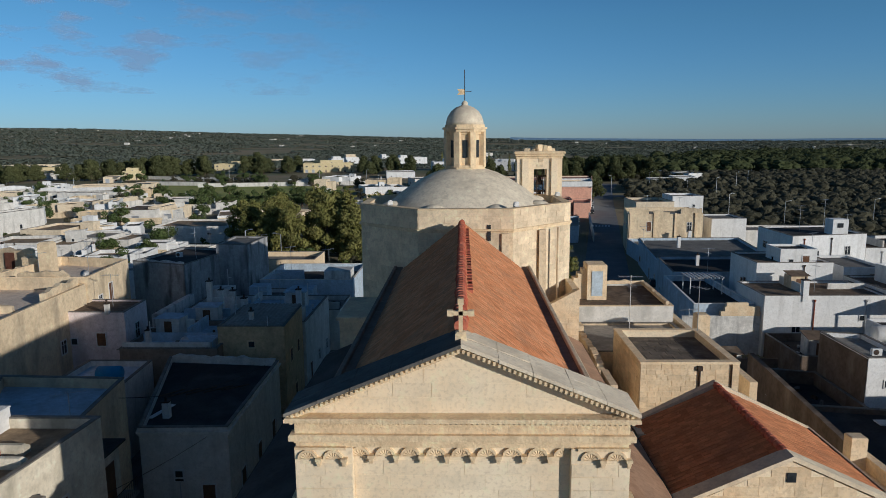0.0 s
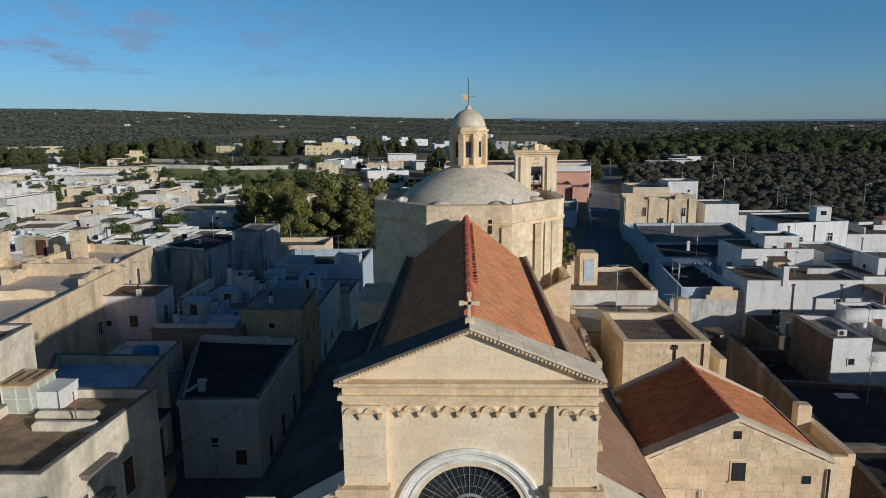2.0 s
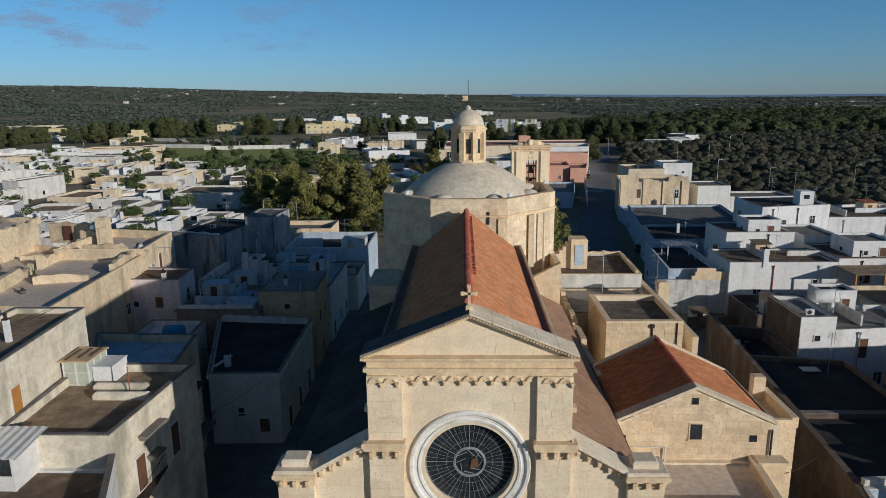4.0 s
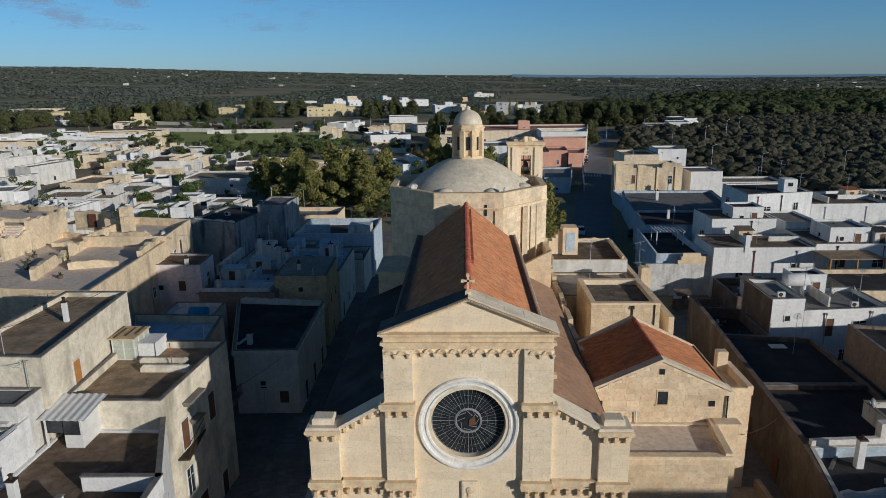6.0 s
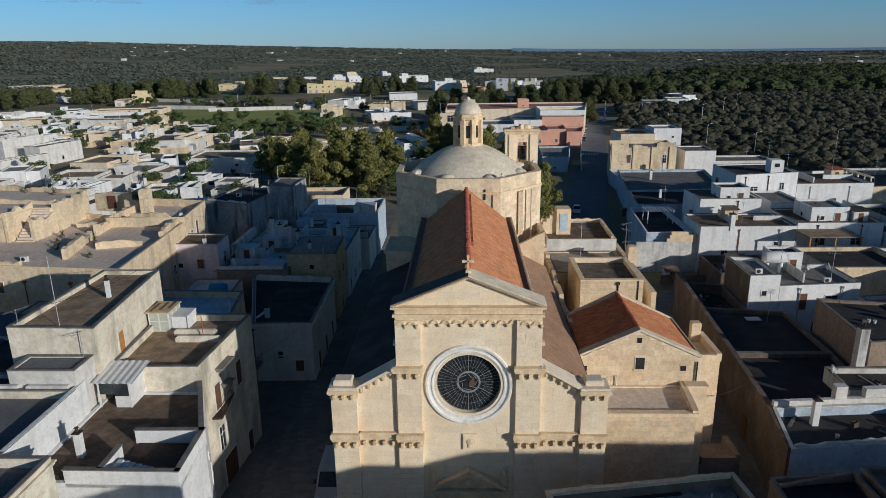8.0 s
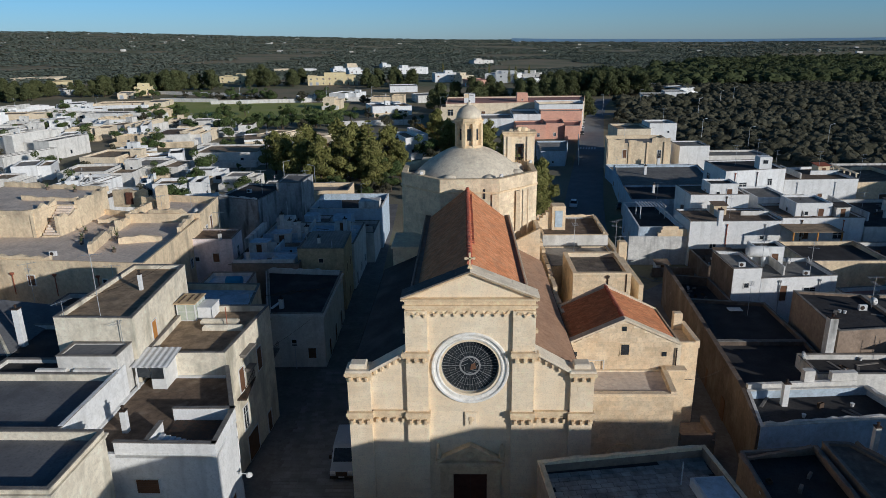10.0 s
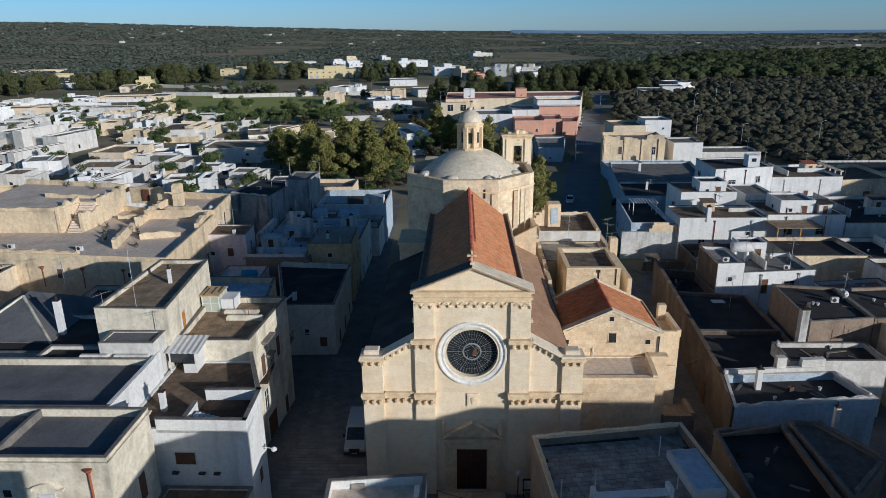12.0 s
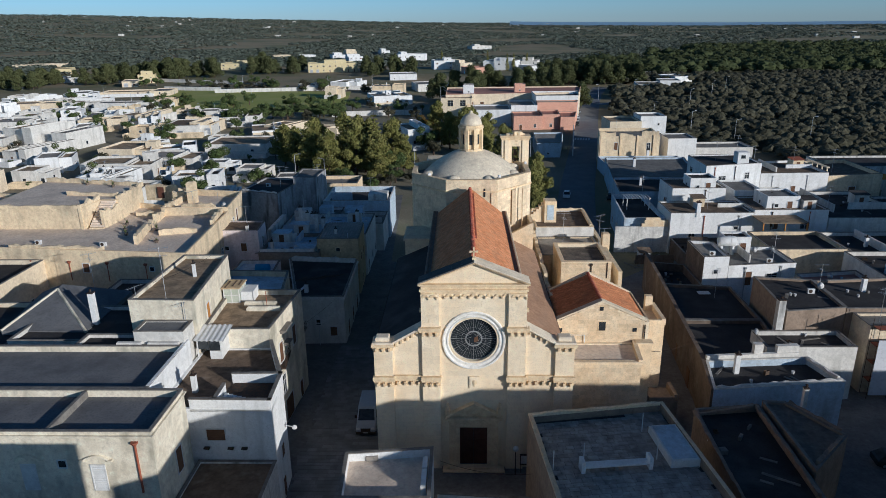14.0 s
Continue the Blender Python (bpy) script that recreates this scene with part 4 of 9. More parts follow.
part("octagon_window", Build().box(1.75, 27.86, 20.2, 2.0, 27.96, 21.3), M_glass, drum)
part("down_pipe", Build().rod((7.0, 30.3, 14), (7.0, 30.3, 20.8), 0.1, 8), M_drum, drum)
for x, y in ((3.9, 28.9), (8.0, 37.6), (-5.2, 30.6)):
    part("floodlight", Build().box(-0.15, -0.1, 0, 0.15, 0.1, 0.05, pose(x, y, 22.46)).lathe([(0.22, 0.1), (0.26, 0.2), (0.1, 0.4)], 0, 0, 10, pose(x, y, 22.5, -60, 0, 30)), M_frame, drum)
part("drain_spout", Build().box(-4.95, -0.1, 16.6, -4.75, 0.35, 16.85).box(4.75, -0.1, 16.6, 5.0, 0.35, 16.85), M_trim, church)


# ---- gabled annex and its terraces ----
annex = thing("annex", "tufa-stone annex with a gabled red tile roof and front terrace", "building", (0, 0, 0))
AX, AE, AA = 13.1, 12.36, 14.58
b = Build()
b.slab([(8.3, -0.3), (18.0, -0.3), (18.0, 12.25), (17.75, 12.25), (AX, AA - 0.15), (8.5, 12.25), (8.3, 12.25)], 7.1, 7.6)
b.box(8.3, 7.6, -0.3, 8.75, 15.2, 12.2).box(17.55, 7.6, -0.3, 18.0, 15.2, 12.2)
b.slab([(8.3, -0.3), (18.0, -0.3), (18.0, 12.2), (AX, AA + 0.1), (8.3, 12.2)], 15.2, 15.6)
a_wall = part("annex_wall", b, M_stone_core, annex)
for s in (-1, 1):
    xe = AX + s * 4.78
    o = [(AX, AA - 0.10), (xe, AE - 0.06), (xe, AE + 0.12), (AX, AA + 0.1)]
    part("gable_coping", Build().slab(o if s < 0 else o[::-1], 7.0, 7.75), M_cream, annex)
    part("side_parapet", Build().box(AX + s * 4.95 - 0.1, 7.3, 11.2, AX + s * 4.95 + 0.1, 15.6, 12.2, bev=0.05), M_rubble, annex)
    o = [(AX, AA - 0.2), (xe, AE - 0.2), (xe, AE - 0.4), (AX, AA - 0.4)]
    part("roof_deck", Build().slab(o[::-1] if s < 0 else o, 7.6, 15.2), M_tile_annex, annex)
a_roof = part("annex_roof", Build().box(AX - 0.1, 7.7, AA - 0.2, AX + 0.1, 15.2, AA - 0.1), M_tile, annex, "gabled roof of red clay tiles")
for s in (-1, 1):
    tiled_slope(a_roof, (AX + s * 0.05, 7.75, AA - 0.12), (AX + s * 4.6, 7.75, AE - 0.06), 7.4, w=0.25, single=60, seed=7 + s, tile=M_tile_annex)
b = Build()
for k in range(19):
    b.lathe([(0.2, 0), (0.16, 0.42)], 0, 0, 10, Matrix.Translation((AX, 7.7 + k * 0.4, AA - 0.08)) @ Matrix.Rotation(radians(-88), 4, "X"))
part("ridge_tiles", b, M_ridge, a_roof)
part("gutter", Build().box(17.78, 7.7, 12.1, 18.0, 15.3, 12.2), M_iron, annex, "dark roof gutter")
part("window", Build().box(12.92, 7.04, 11.35, 13.6, 7.12, 12.3), M_glass, annex)
part("window_frame", Build().box(12.84, 7.05, 11.3, 12.92, 7.1, 12.38).box(13.6, 7.05, 11.3, 13.68, 7.1, 12.38).box(12.92, 7.05, 12.3, 13.6, 7.1, 12.38).box(12.8, 7.0, 11.25, 13.72, 7.1, 11.35), M_trim, annex)
# flat dark plates stand in for the shade inside the vent and wall holes
part("gable_vent", Build().box(12.92, 7.04, 13.55, 13.28, 7.12, 13.95), M_glass, annex)
for x in (9.0, 16.6):
    part("drain_hole", Build().box(x - 0.2, 7.04, 11.2, x + 0.2, 7.1, 11.6), M_glass, annex)
part("down_pipe", Build().rod((17.6, 6.98, 10.4), (17.6, 6.98, 12.0), 0.06, 8), M_iron, annex)
part("vent_pipe", Build().rod((11.5, 6.95, 9.85), (11.5, 6.95, 10.9), 0.05, 8).rod((9.6, 6.98, 10.9), (11.5, 6.98, 10.85), 0.03, 6), M_frame, annex)
# front terrace
b = Build()
poly = [(9.35, 2.7), (16.3, 2.7), (16.7, 7.1), (9.35, 7.1)]
wall_ring(b, poly, -0.3, 10.0, 0.35, 9.7)
part("terrace_wall", b, M_stone_core, annex)
part("terrace_floor", Build().box(9.4, 3.0, 9.6, 16.4, 7.1, 9.88), M_roof_pink, annex)
part("terrace_coping", Build().box(9.3, 2.5, 10.0, 16.45, 3.1, 10.12, bev=0.04).box(9.3, 2.58, 9.85, 16.4, 2.7, 10.0), M_rubble, annex)
part("side_block", Build().box(16.66, 6.3, -0.3, 18.25, 7.08, 10.2).box(16.6, 6.15, 10.2, 18.4, 7.09, 10.35, bev=0.05), M_rubble, annex)
part("side_coping", Build().prism([(16.0, 2.65), (16.42, 2.65), (16.82, 7.08), (16.40, 7.08)], 10.004, 10.3), M_rubble, annex)
part("back_block", Build().box(18.45, 9.9, -0.3, 20.5, 14.4, 10.6).box(18.45, 9.9, 10.6, 18.75, 14.4, 11.3).box(20.2, 9.9, 10.6, 20.6, 14.4, 11.3).box(18.75, 9.8, 10.6, 20.2, 10.1, 11.2).box(19.4, 13.8, 10.6, 20.2, 14.5, 12.3, bev=0.05), M_rubble, annex)
part("lower_yard", Build().box(18.3, 6.6, -0.3, 21.6, 9.7, 3.2).box(18.3, 6.9, 3.2, 18.6, 9.7, 3.8).box(21.3, 6.9, 3.2, 21.7, 9.7, 3.9).box(18.6, 6.6, 3.2, 21.3, 6.9, 3.8), M_side, annex)
arch = part("arch", Build().slab([(-1.32, -0.12), (-0.98, -0.12), (-0.98, 0.0), (-1.32, 0.0)], 2.56, 2.72).slab([(0.98, -0.12), (1.32, -0.12), (1.32, 0.0), (0.98, 0.0)], 2.56, 2.72), M_trim, annex)
arch.location = (12.4, 0, 4.3)
for k in range(12):
    a0, a1 = math.pi * (k + 0.03) / 12, math.pi * (k + 0.97) / 12
    part("voussoir", Build().slab([(1.0 * math.cos(a0), 1.0 * math.sin(a0)), (1.25 * math.cos(a0), 1.25 * math.sin(a0)), (1.25 * math.cos(a1), 1.25 * math.sin(a1)), (1.0 * math.cos(a1), 1.0 * math.sin(a1))], 2.58, 2.72), M_trim, arch)

# square stone block behind, with a slab-paved roof
kb = thing("stone_block", "square tufa-block outbuilding with a slab-paved roof", "building", (0, 0, 0))
poly = [(11.3, 22.9), (17.5, 22.9), (17.5, 30.5), (11.3, 30.5)]
b = Build()
wall_ring(b, poly, -0.3, 13.05, 0.4, 12.6)
k_wall = part("wall", b, M_stone_core, kb)
k_roof = part("roof_terrace", Build().prism(inset(poly, 0.38), 12.4, 12.6), M_roof_dk, kb)
b = Build()
wall_ring(b, inset(poly, -0.04), 13.055, 13.15, 0.5, 13.055)
part("coping", b, M_rubble, kb)
part("down_pipe", Build().rod((15.0, 22.82, 9.5), (15.0, 22.82, 12.7), 0.07, 8).rod((17.0, 22.82, 11), (17.0, 22.82, 13), 0.05, 8).box(14.85, 22.7, 12.6, 15.15, 22.9, 12.9), M_iron, kb)

# ragged yard wall beside the nave
b = Build()
rr = random.Random(4)
for k in range(39):
    y = 9.0 + 0.75 * k
    b.box(8.62 + 0.015 * k, y, -0.3, 9.05 + 0.015 * k, y + 0.755, 12.3 + rr.uniform(-0.3, 0.35))
solo("yard_wall", b, M_rubble, "ragged broken-topped tufa yard wall", "wall")


# ---- houses on the left of the square ----
def rect(x0, y0, x1, y1, skew=0.0):
    return [(x0, y0), (x1, y0), (x1 + skew, y1), (x0 + skew, y1)]


A = house(rect(-47, -13.2, -24.4, -7.0), 12.75, M_chalk, M_roof_felt, "pale plastered house with dark flat roof and divider wall", par=0.6, cornice=True,
          wins=((0, 0.80, 7.6, "tall", "pale"), (0, 0.56, 7.6, "tall", "pale"), (0, 0.30, 7.6, "tall", "pale"), (0, 0.68, 9.6, "small", "pane"), (1, 0.6, 6.6, "tall", "shut"), (1, 0.75, 3.0, "door", "door"), (0, 0.78, 0.0, "door", "door"), (0, 0.5, 1.2, "win", "shut")))
part("divider_wall", Build().box(3.0, -2.8, 12.1, 3.35, 2.9, 12.75, bev=0.04), M_cap, A)
for u in (-28.9, -34.3):
    b = Build()
    for k in range(8):
        x0, x1 = -1.0 + 0.25 * k, -0.75 + 0.25 * k
        zz = lambda x: 0.35 * (1 - (x / 1.0) ** 2)
        b.add([(x0, -0.2, zz(x0)), (x1, -0.2, zz(x1)), (x1, -0.2, zz(x1) + 0.14), (x0, -0.2, zz(x0) + 0.14), (x0, 0.0, zz(x0)), (x1, 0.0, zz(x1)), (x1, 0.0, zz(x1) + 0.14), (x0, 0.0, zz(x0) + 0.14)],
              [(0, 1, 2, 3), (3, 2, 6, 7), (1, 0, 4, 5)])
    b.box(-1.25, -0.22, -0.05, -0.9, 0.0, 0.1).box(0.9, -0.22, -0.05, 1.25, 0.0, 0.1)
    part("window_hood", b, M_chalk, A, m=pose(u + 35.7, -3.1, 10.25))
part("down_pipe", Build().rod((10.0, -3.2, 7.4), (10.0, -3.2, 11.6), 0.09, 8).lathe([(0.1, 11.6), (0.28, 11.85), (0.28, 11.95)], 10.0, -3.2, 8), M_rust, A, "rust-red rainwater pipe with a hopper")
A2 = house(rect(-47, -6.98, -27.45, 1.0), 12.75, M_chalk, M_roof_felt, "house with a wide dark felt flat roof", par=0.55)
for x0, x1 in ((-34.0, -31.6), (-31.0, -28.0)):
    solo("parapet_wall", Build().box(x0, 1.02, 11.5, x1, 1.4, 13.0, bev=0.05), M_white2, "short whitewashed parapet wall between roofs", "wall")
house(rect(-32.4, 1.45, -27.6, 4.0), 13.95, M_white2, M_roof_felt, "low white roof room with a dark flat roof", name="roof_room", par=0.06, category="roof room")
house(rect(-38.5, 1.45, -32.5, 4.2), 12.4, M_white2, M_roof_dk, "low house with a dark flat roof", par=0.3)
hr = thing("hipped_roof", "low hipped roof of grey felt with pale edges", "roof", (-46.0, 7.2, 11.0))
hv = [(-3.6, 0.0, 0.3), (5.6, -0.2, 0.3), (5.2, 11.0, 0.3), (-5.6, 10.6, 0.3), (-0.9, 6.5, 2.4), (-1.2, 8.0, 2.4)]
part("slopes", Build().add(hv + [(x, y, -0.2) for x, y, z in hv[:4]], [(0, 1, 4), (1, 2, 5, 4), (2, 3, 5), (3, 0, 4, 5), (0, 6, 7, 1), (1, 7, 8, 2), (2, 8, 9, 3), (3, 9, 6, 0)]), M_roof_felt, hr)
for i, j in ((0, 4), (1, 4)):
    part("hip_ridge", Build().rod(hv[i], hv[j], 0.16, 6), M_chalk, hr)

B = house([(-24.5, -6.1), (-17.4, -6.2), (-17.6, -1.6), (-20.3, 5.2), (-27.4, 5.2), (-27.4, -6.1)], 10.25, M_white, M_roof_brown, "whitewashed house with a walled brown roof terrace", par=0.05, cap=M_white,
          wins=((0, 0.28, 7.2, "wide", "shut"), (1, 0.5, 4.0, "win", "shut"), (2, 0.35, 7.6, "small", "shut"), (2, 0.7, 3.6, "tall", "shut"), (2, 0.45, 0.0, "door", "door"), (1, 0.4, 0.0, "door", "door")))
bx, by = B.location.x, B.location.y


def under(ob, m):
    """Keeps a world pose for a part of a thing."""
    return Matrix.Translation(-ob.location) @ m


for seg in ([(-24.5, -6.1), (-17.4, -6.2)], [(-17.4, -6.2), (-17.6, -1.6)], [(-17.6, -1.6), (-20.3, 5.2)], [(-22.2, -1.7), (-17.6, -1.6)], [(-22.2, -5.9), (-22.2, -3.4)]):
    p, q = Vector(seg[0]), Vector(seg[1])
    d = (q - p).normalized()
    nrm = Vector((-d.y, d.x)) * 0.25
    o = [p, q, q + nrm, p + nrm]
    ob = part("terrace_parapet", Build().prism([(v.x - bx, v.y - by) for v in o], 10.0, 11.2), M_white, B)
    part("coping", Build().prism(inset([(v.x - bx, v.y - by) for v in o], -0.05), 11.204, 11.27), M_cap, B)
# near-black plate on the closed floor imitates the shade of a sunken stair
part("stairwell", Build().box(-22.0 - bx, -5.9 - by, 10.22, -17.8 - bx, -1.75 - by, 10.3), M_iron, B, "flat dark plate in place of a shaded opening")
stair_B = part("stair", Build().box(-21.95 - bx, -5.85 - by, 9.2, -19.7 - bx, -5.7 - by, 10.35), M_white, B)
for k in range(6):
    part("step", Build().box(-21.9 + 0.36 * k - bx, -5.69 - by, 9.2, -21.56 + 0.36 * k - bx, -4.5 - by, 10.9 - 0.1 * k), M_white, stair_B)
solo("terrace_side_wall", Build().box(-27.7, -6.6, 10.0, -27.42, 2.2, 12.85), M_white, "bright whitewashed wall between two roof terraces", "wall")
part("wall_lamp", Build().rod((-17.3 - bx, -3.0 - by, 6.6), (-16.6 - bx, -3.0 - by, 6.5), 0.03).lathe([(0.05, 6.2), (0.24, 6.35), (0.24, 6.5), (0.05, 6.65)], -16.5 - bx, -3.0 - by, 12), M_frame, B, "globe street lamp on a bracket")
for u in (0.15, 0.45, 0.62):
    part("vent", Build().box(-0.25, -0.3, 0, 0.25, 0, 0.12).box(-0.15, -0.12, -0.15, 0.15, 0, 0), M_iron, B, m=on_wall([(p[0] - bx, p[1] - by) for p in [(-24.5, -6.1), (-17.4, -6.2)]], 0, u, 6.4))
low = house(rect(-24.3, -13.0, -17.4, -6.3), 5.2, M_oldwall, M_roof_brown, "low annex with a weedy brown flat roof", par=0.12, wins=((1, 0.4, 0, "garage", "metal"),))

# corrugated canopy over a glazed stair-head
bo = thing("glazed_stairhead", "white glazed stair-head with a corrugated metal roof", "roof booth", (-26.0, 4.2, 10.25))
for x, y in ((-1.1, -1.1), (1.2, -1.1), (1.2, 1.0), (-1.1, 1.0)):
    part("post", Build().box(x - 0.06, y - 0.06, -0.05, x + 0.06, y + 0.06, 2.0), M_frame, bo)
part("glazing", Build().box(-1.05, -1.12, 1.0, 0.0, -1.08, 1.95).box(0.06, -1.12, 0.9, 1.15, -1.08, 1.95), M_glass, bo)
part("lower_panel", Build().box(0.06, -1.13, -0.05, 1.15, -1.07, 0.85).box(1.17, -1.05, -0.05, 1.23, 0.95, 1.9), M_frame, bo)
b = Build()
for k in range(25):
    x, z = -1.5 + 3.1 * k / 24, (0.05 if k % 4 in (1, 2) else 0.0)
    b.v += [(x, -1.35, 2.0 + z), (x, 1.7, 2.35 + z), (x, 1.7, 2.32 + z), (x, -1.35, 1.97 + z)]
for k in range(24):
    b.f += [(4 * k + i, 4 * k + 4 + i, 4 * k + 4 + (i + 1) % 4, 4 * k + (i + 1) % 4) for i in range(4)]
part("corrugated_roof", b, M_frame, bo, "ribbed white corrugated sheet")
chimney(-25.1, -3.2, 10.2, 1.75, 0.42)

E_ = house([(-27.4, 5.25), (-20.5, 5.25), (-19.7, 15.8), (-27.9, 15.8)], 12.4, M_chalk, M_roof_tan, "cream plastered house with a brown earthy roof", par=0.55, cornice=False,
           wins=((1, 0.25, 7.4, "tall", "shut"), (1, 0.65, 7.4, "tall", "shut"), (1, 0.35, 0.0, "garage", "door"), (1, 0.75, 0.0, "door", "door"), (1, 0.25, 3.6, "tall", "pane")))
ex, ey = E_.location.x, E_.location.y
b = Build().box(0, 0, 7.1, 0.95, 4.2, 7.25)
for k in range(15):
    b.rod((0.92, 0.1 + 0.285 * k, 7.25), (0.92, 0.1 + 0.285 * k, 8.2), 0.014, 4)
b.rod((0.92, 0.05, 8.2), (0.92, 4.15, 8.2), 0.025, 5)
part("balcony", b, M_iron, E_, "narrow iron balcony", m=under(E_, pose(-20.55, 6.5, 0, 0, 0, 6)))
C = house([(-33.9, 4.25), (-27.3, 4.05), (-28.4, 17.6), (-33.6, 17.6)], 16.05, M_chalk, M_roof_tan, "stained whitewashed upper storey with a grey terrace", par=0.35, wins=((1, 0.30, 12.0, "door", "orange"),))
gb = thing("glass_booth", "glazed roof booth with a brown plank roof", "roof booth", (-27.0, 14.45, 11.85))
for x, y in ((-0.75, -1.25), (0.1, -1.25), (0.95, -1.25), (0.95, -0.45), (0.95, 0.4), (0.95, 1.2), (-0.75, 1.2)):
    part("post", Build().box(x - 0.05, y - 0.05, -0.02, x + 0.05, y + 0.05, 1.75), M_frame, gb)
for z in (0.0, 0.9, 1.68):
    part("rail", Build().box(-0.7, -1.28, z, 0.95, -1.22, z + 0.07).box(0.92, -1.22, z, 0.98, 1.2, z + 0.07), M_frame, gb)
for z0, z1 in ((0.08, 0.89), (0.98, 1.67)):
    for x0, x1 in ((-0.69, 0.04), (0.16, 0.89)):
        part("pane", Build().box(x0, -1.26, z0, x1, -1.24, z1), M_frost, gb, "greenish frosted glass pane")
    for y0, y1 in ((-1.19, -0.51), (-0.39, 0.34), (0.46, 1.14)):
        part("pane", Build().box(0.94, y0, z0, 0.96, y1, z1), M_frost, gb, "greenish frosted glass pane")
roof_b = part("plank_roof", Build().box(-0.95, -1.5, 1.76, 1.15, 1.3, 1.86, bev=0.03), M_ochre, gb)
for k, x in enumerate((-0.6, 0.1, 0.7)):
    part("batten", Build().box(x, -1.3 + 0.4 * k, 1.865, x + 0.12, 0.7 + 0.2 * k, 1.93, bev=0.02), M_bark, roof_b)
solo("terrace_store", Build().box(-25.98, 13.6, 11.8, -24.6, 15.7, 13.0, bev=0.04).box(-26.02, 13.55, 13.0, -24.55, 15.74, 13.08, bev=0.03), M_white, "small whitewashed store on a roof terrace", "store")
for x0, x1, y in ((-25.3, -21.7, 12.3), (-24.6, -20.9, 10.9)):
    solo("terrace_wall", Build().box(x0, y, 11.82, x1, y + 0.55, 12.35, bev=0.16), M_chalk, "low rounded masonry wall on a roof terrace", "wall", group="terrace walls")
solo("roof_post", Build().rod((-22.6, 11.9, 11.8), (-22.6, 11.9, 13.8), 0.04, 6), M_rust, "thin rusty metal roof post", "post", group="roof posts")
# hoods, a balcony bay and a signboard along the street
for y0, y1, z in ((7.9, 10.4, 10.75), (8.6, 9.9, 9.0)):
    part("door_hood", Build().box(-0.05, 0, 0, 0.62, y1 - y0, 0.14, bev=0.03).box(0, 0.1, -0.22, 0.42, 0.28, 0.0).box(0, y1 - y0 - 0.28, -0.22, 0.42, y1 - y0 - 0.1, 0.0), M_cap, E_, "worn stone hood over a doorway", m=under(E_, pose(-20.27 + (y0 - 7.9) * 0.075, y0, z, 0, 0, -4)))
by_ = thing("balcony_bay", "plastered bay with a sheet roof and iron balcony", "balcony", (-22.85, 18.2, 0))
part("body", Build().box(-0.6, 0, 5.2, 1.2, 2.6, 8.6), M_chalk, by_)
part("bay_roof", Build().box(-0.6, -0.2, 8.6, 1.6, 2.8, 8.75, bev=0.03), M_roof_dk, by_)
part("door", Build().box(1.18, 0.7, 5.3, 1.24, 1.9, 7.7), M_shutter, by_)
part("deck", Build().box(1.2, -0.2, 5.05, 2.2, 2.8, 5.25), M_cap, by_)
b = Build().rod((2.15, -0.15, 6.2), (2.15, 2.75, 6.2), 0.025, 5)
for k in range(13):
    b.rod((2.15, -0.15 + 0.24 * k, 5.2), (2.15, -0.15 + 0.24 * k, 6.2), 0.013, 4)
part("railing", b, M_iron, by_, "thin iron balcony railing")
sg = thing("street_sign", "small white signboard with a dark mark on a post", "sign", (-20.4, 26.2, 0))
part("post", Build().rod((0, 0.05, -0.02), (0, 0.05, 3.9), 0.04, 6), M_metal, sg)
part("board", Build().box(-0.4, -0.02, 2.95, 0.4, 0.01, 3.95, bev=0.01), M_frame, sg)
part("mark", Build().box(-0.26, -0.03, 3.35, 0.26, -0.018, 3.8).box(-0.3, -0.03, 3.05, 0.3, -0.018, 3.2), M_card, sg)

house([(-27.9, 15.85), (-22.4, 15.85), (-23.8, 26.2), (-33.0, 26.6)], 10.8, M_tan, M_blueg, "house with a pale blue painted terrace", par=0.7, wins=((1, 0.3, 0, "door", "door"), (1, 0.6, 4.6, "win", "shut")))
house(rect(-47, 4.3, -34.7, 13.0), 11.6, M_white2, M_roof_dk, "old house with a dark pitched terrace", par=0.4)
house(rect(-58, 2.0, -47.1, 15.0), 11.2, M_cream, M_roof_dk, "old house with a dark flat roof", par=0.5)
chimney(-40.4, 9.1, 11.2, 3.6, 0.55)

G = house([(-23.3, 26.6), (-16.9, 26.8), (-17.2, 41.5), (-28.0, 42.6)], 6.9, M_white2, M_roof_dk, "pale house with a dark damp flat roof and worn parapet", par=0.45, cornice=True,
          wins=((1, 0.2, 0.1, "tall", "shut"), (1, 0.5, 0.1, "tall", "shut"), (1, 0.8, 0.1, "tall", "shut"), (0, 0.75, 1.2, "win", "shut")))
house([(-35.2, 29.5), (-28.4, 29.5), (-29.2, 41.5), (-35.2, 41.5)], 6.9, M_white2, M_blueg, "low whitewashed house with a pale bluish terrace", par=0.5)
tk2 = thing("water_tank", "blue plastic water tank on short block supports", "water tank", (-30.4, 36.2, 6.4))
part("tank", Build().lathe([(0.5, -1.05), (0.62, -0.95), (0.62, 0.95), (0.5, 1.05)], 0, 0, 16, pose(0, 0, 1.15, 0, 90, 0)), M_blue_pl, tk2, smooth=True)
for x in (-0.6, 0.6):
    part("support", Build().box(x - 0.15, -0.5, -0.05, x + 0.15, 0.5, 0.62), M_white2, tk2)
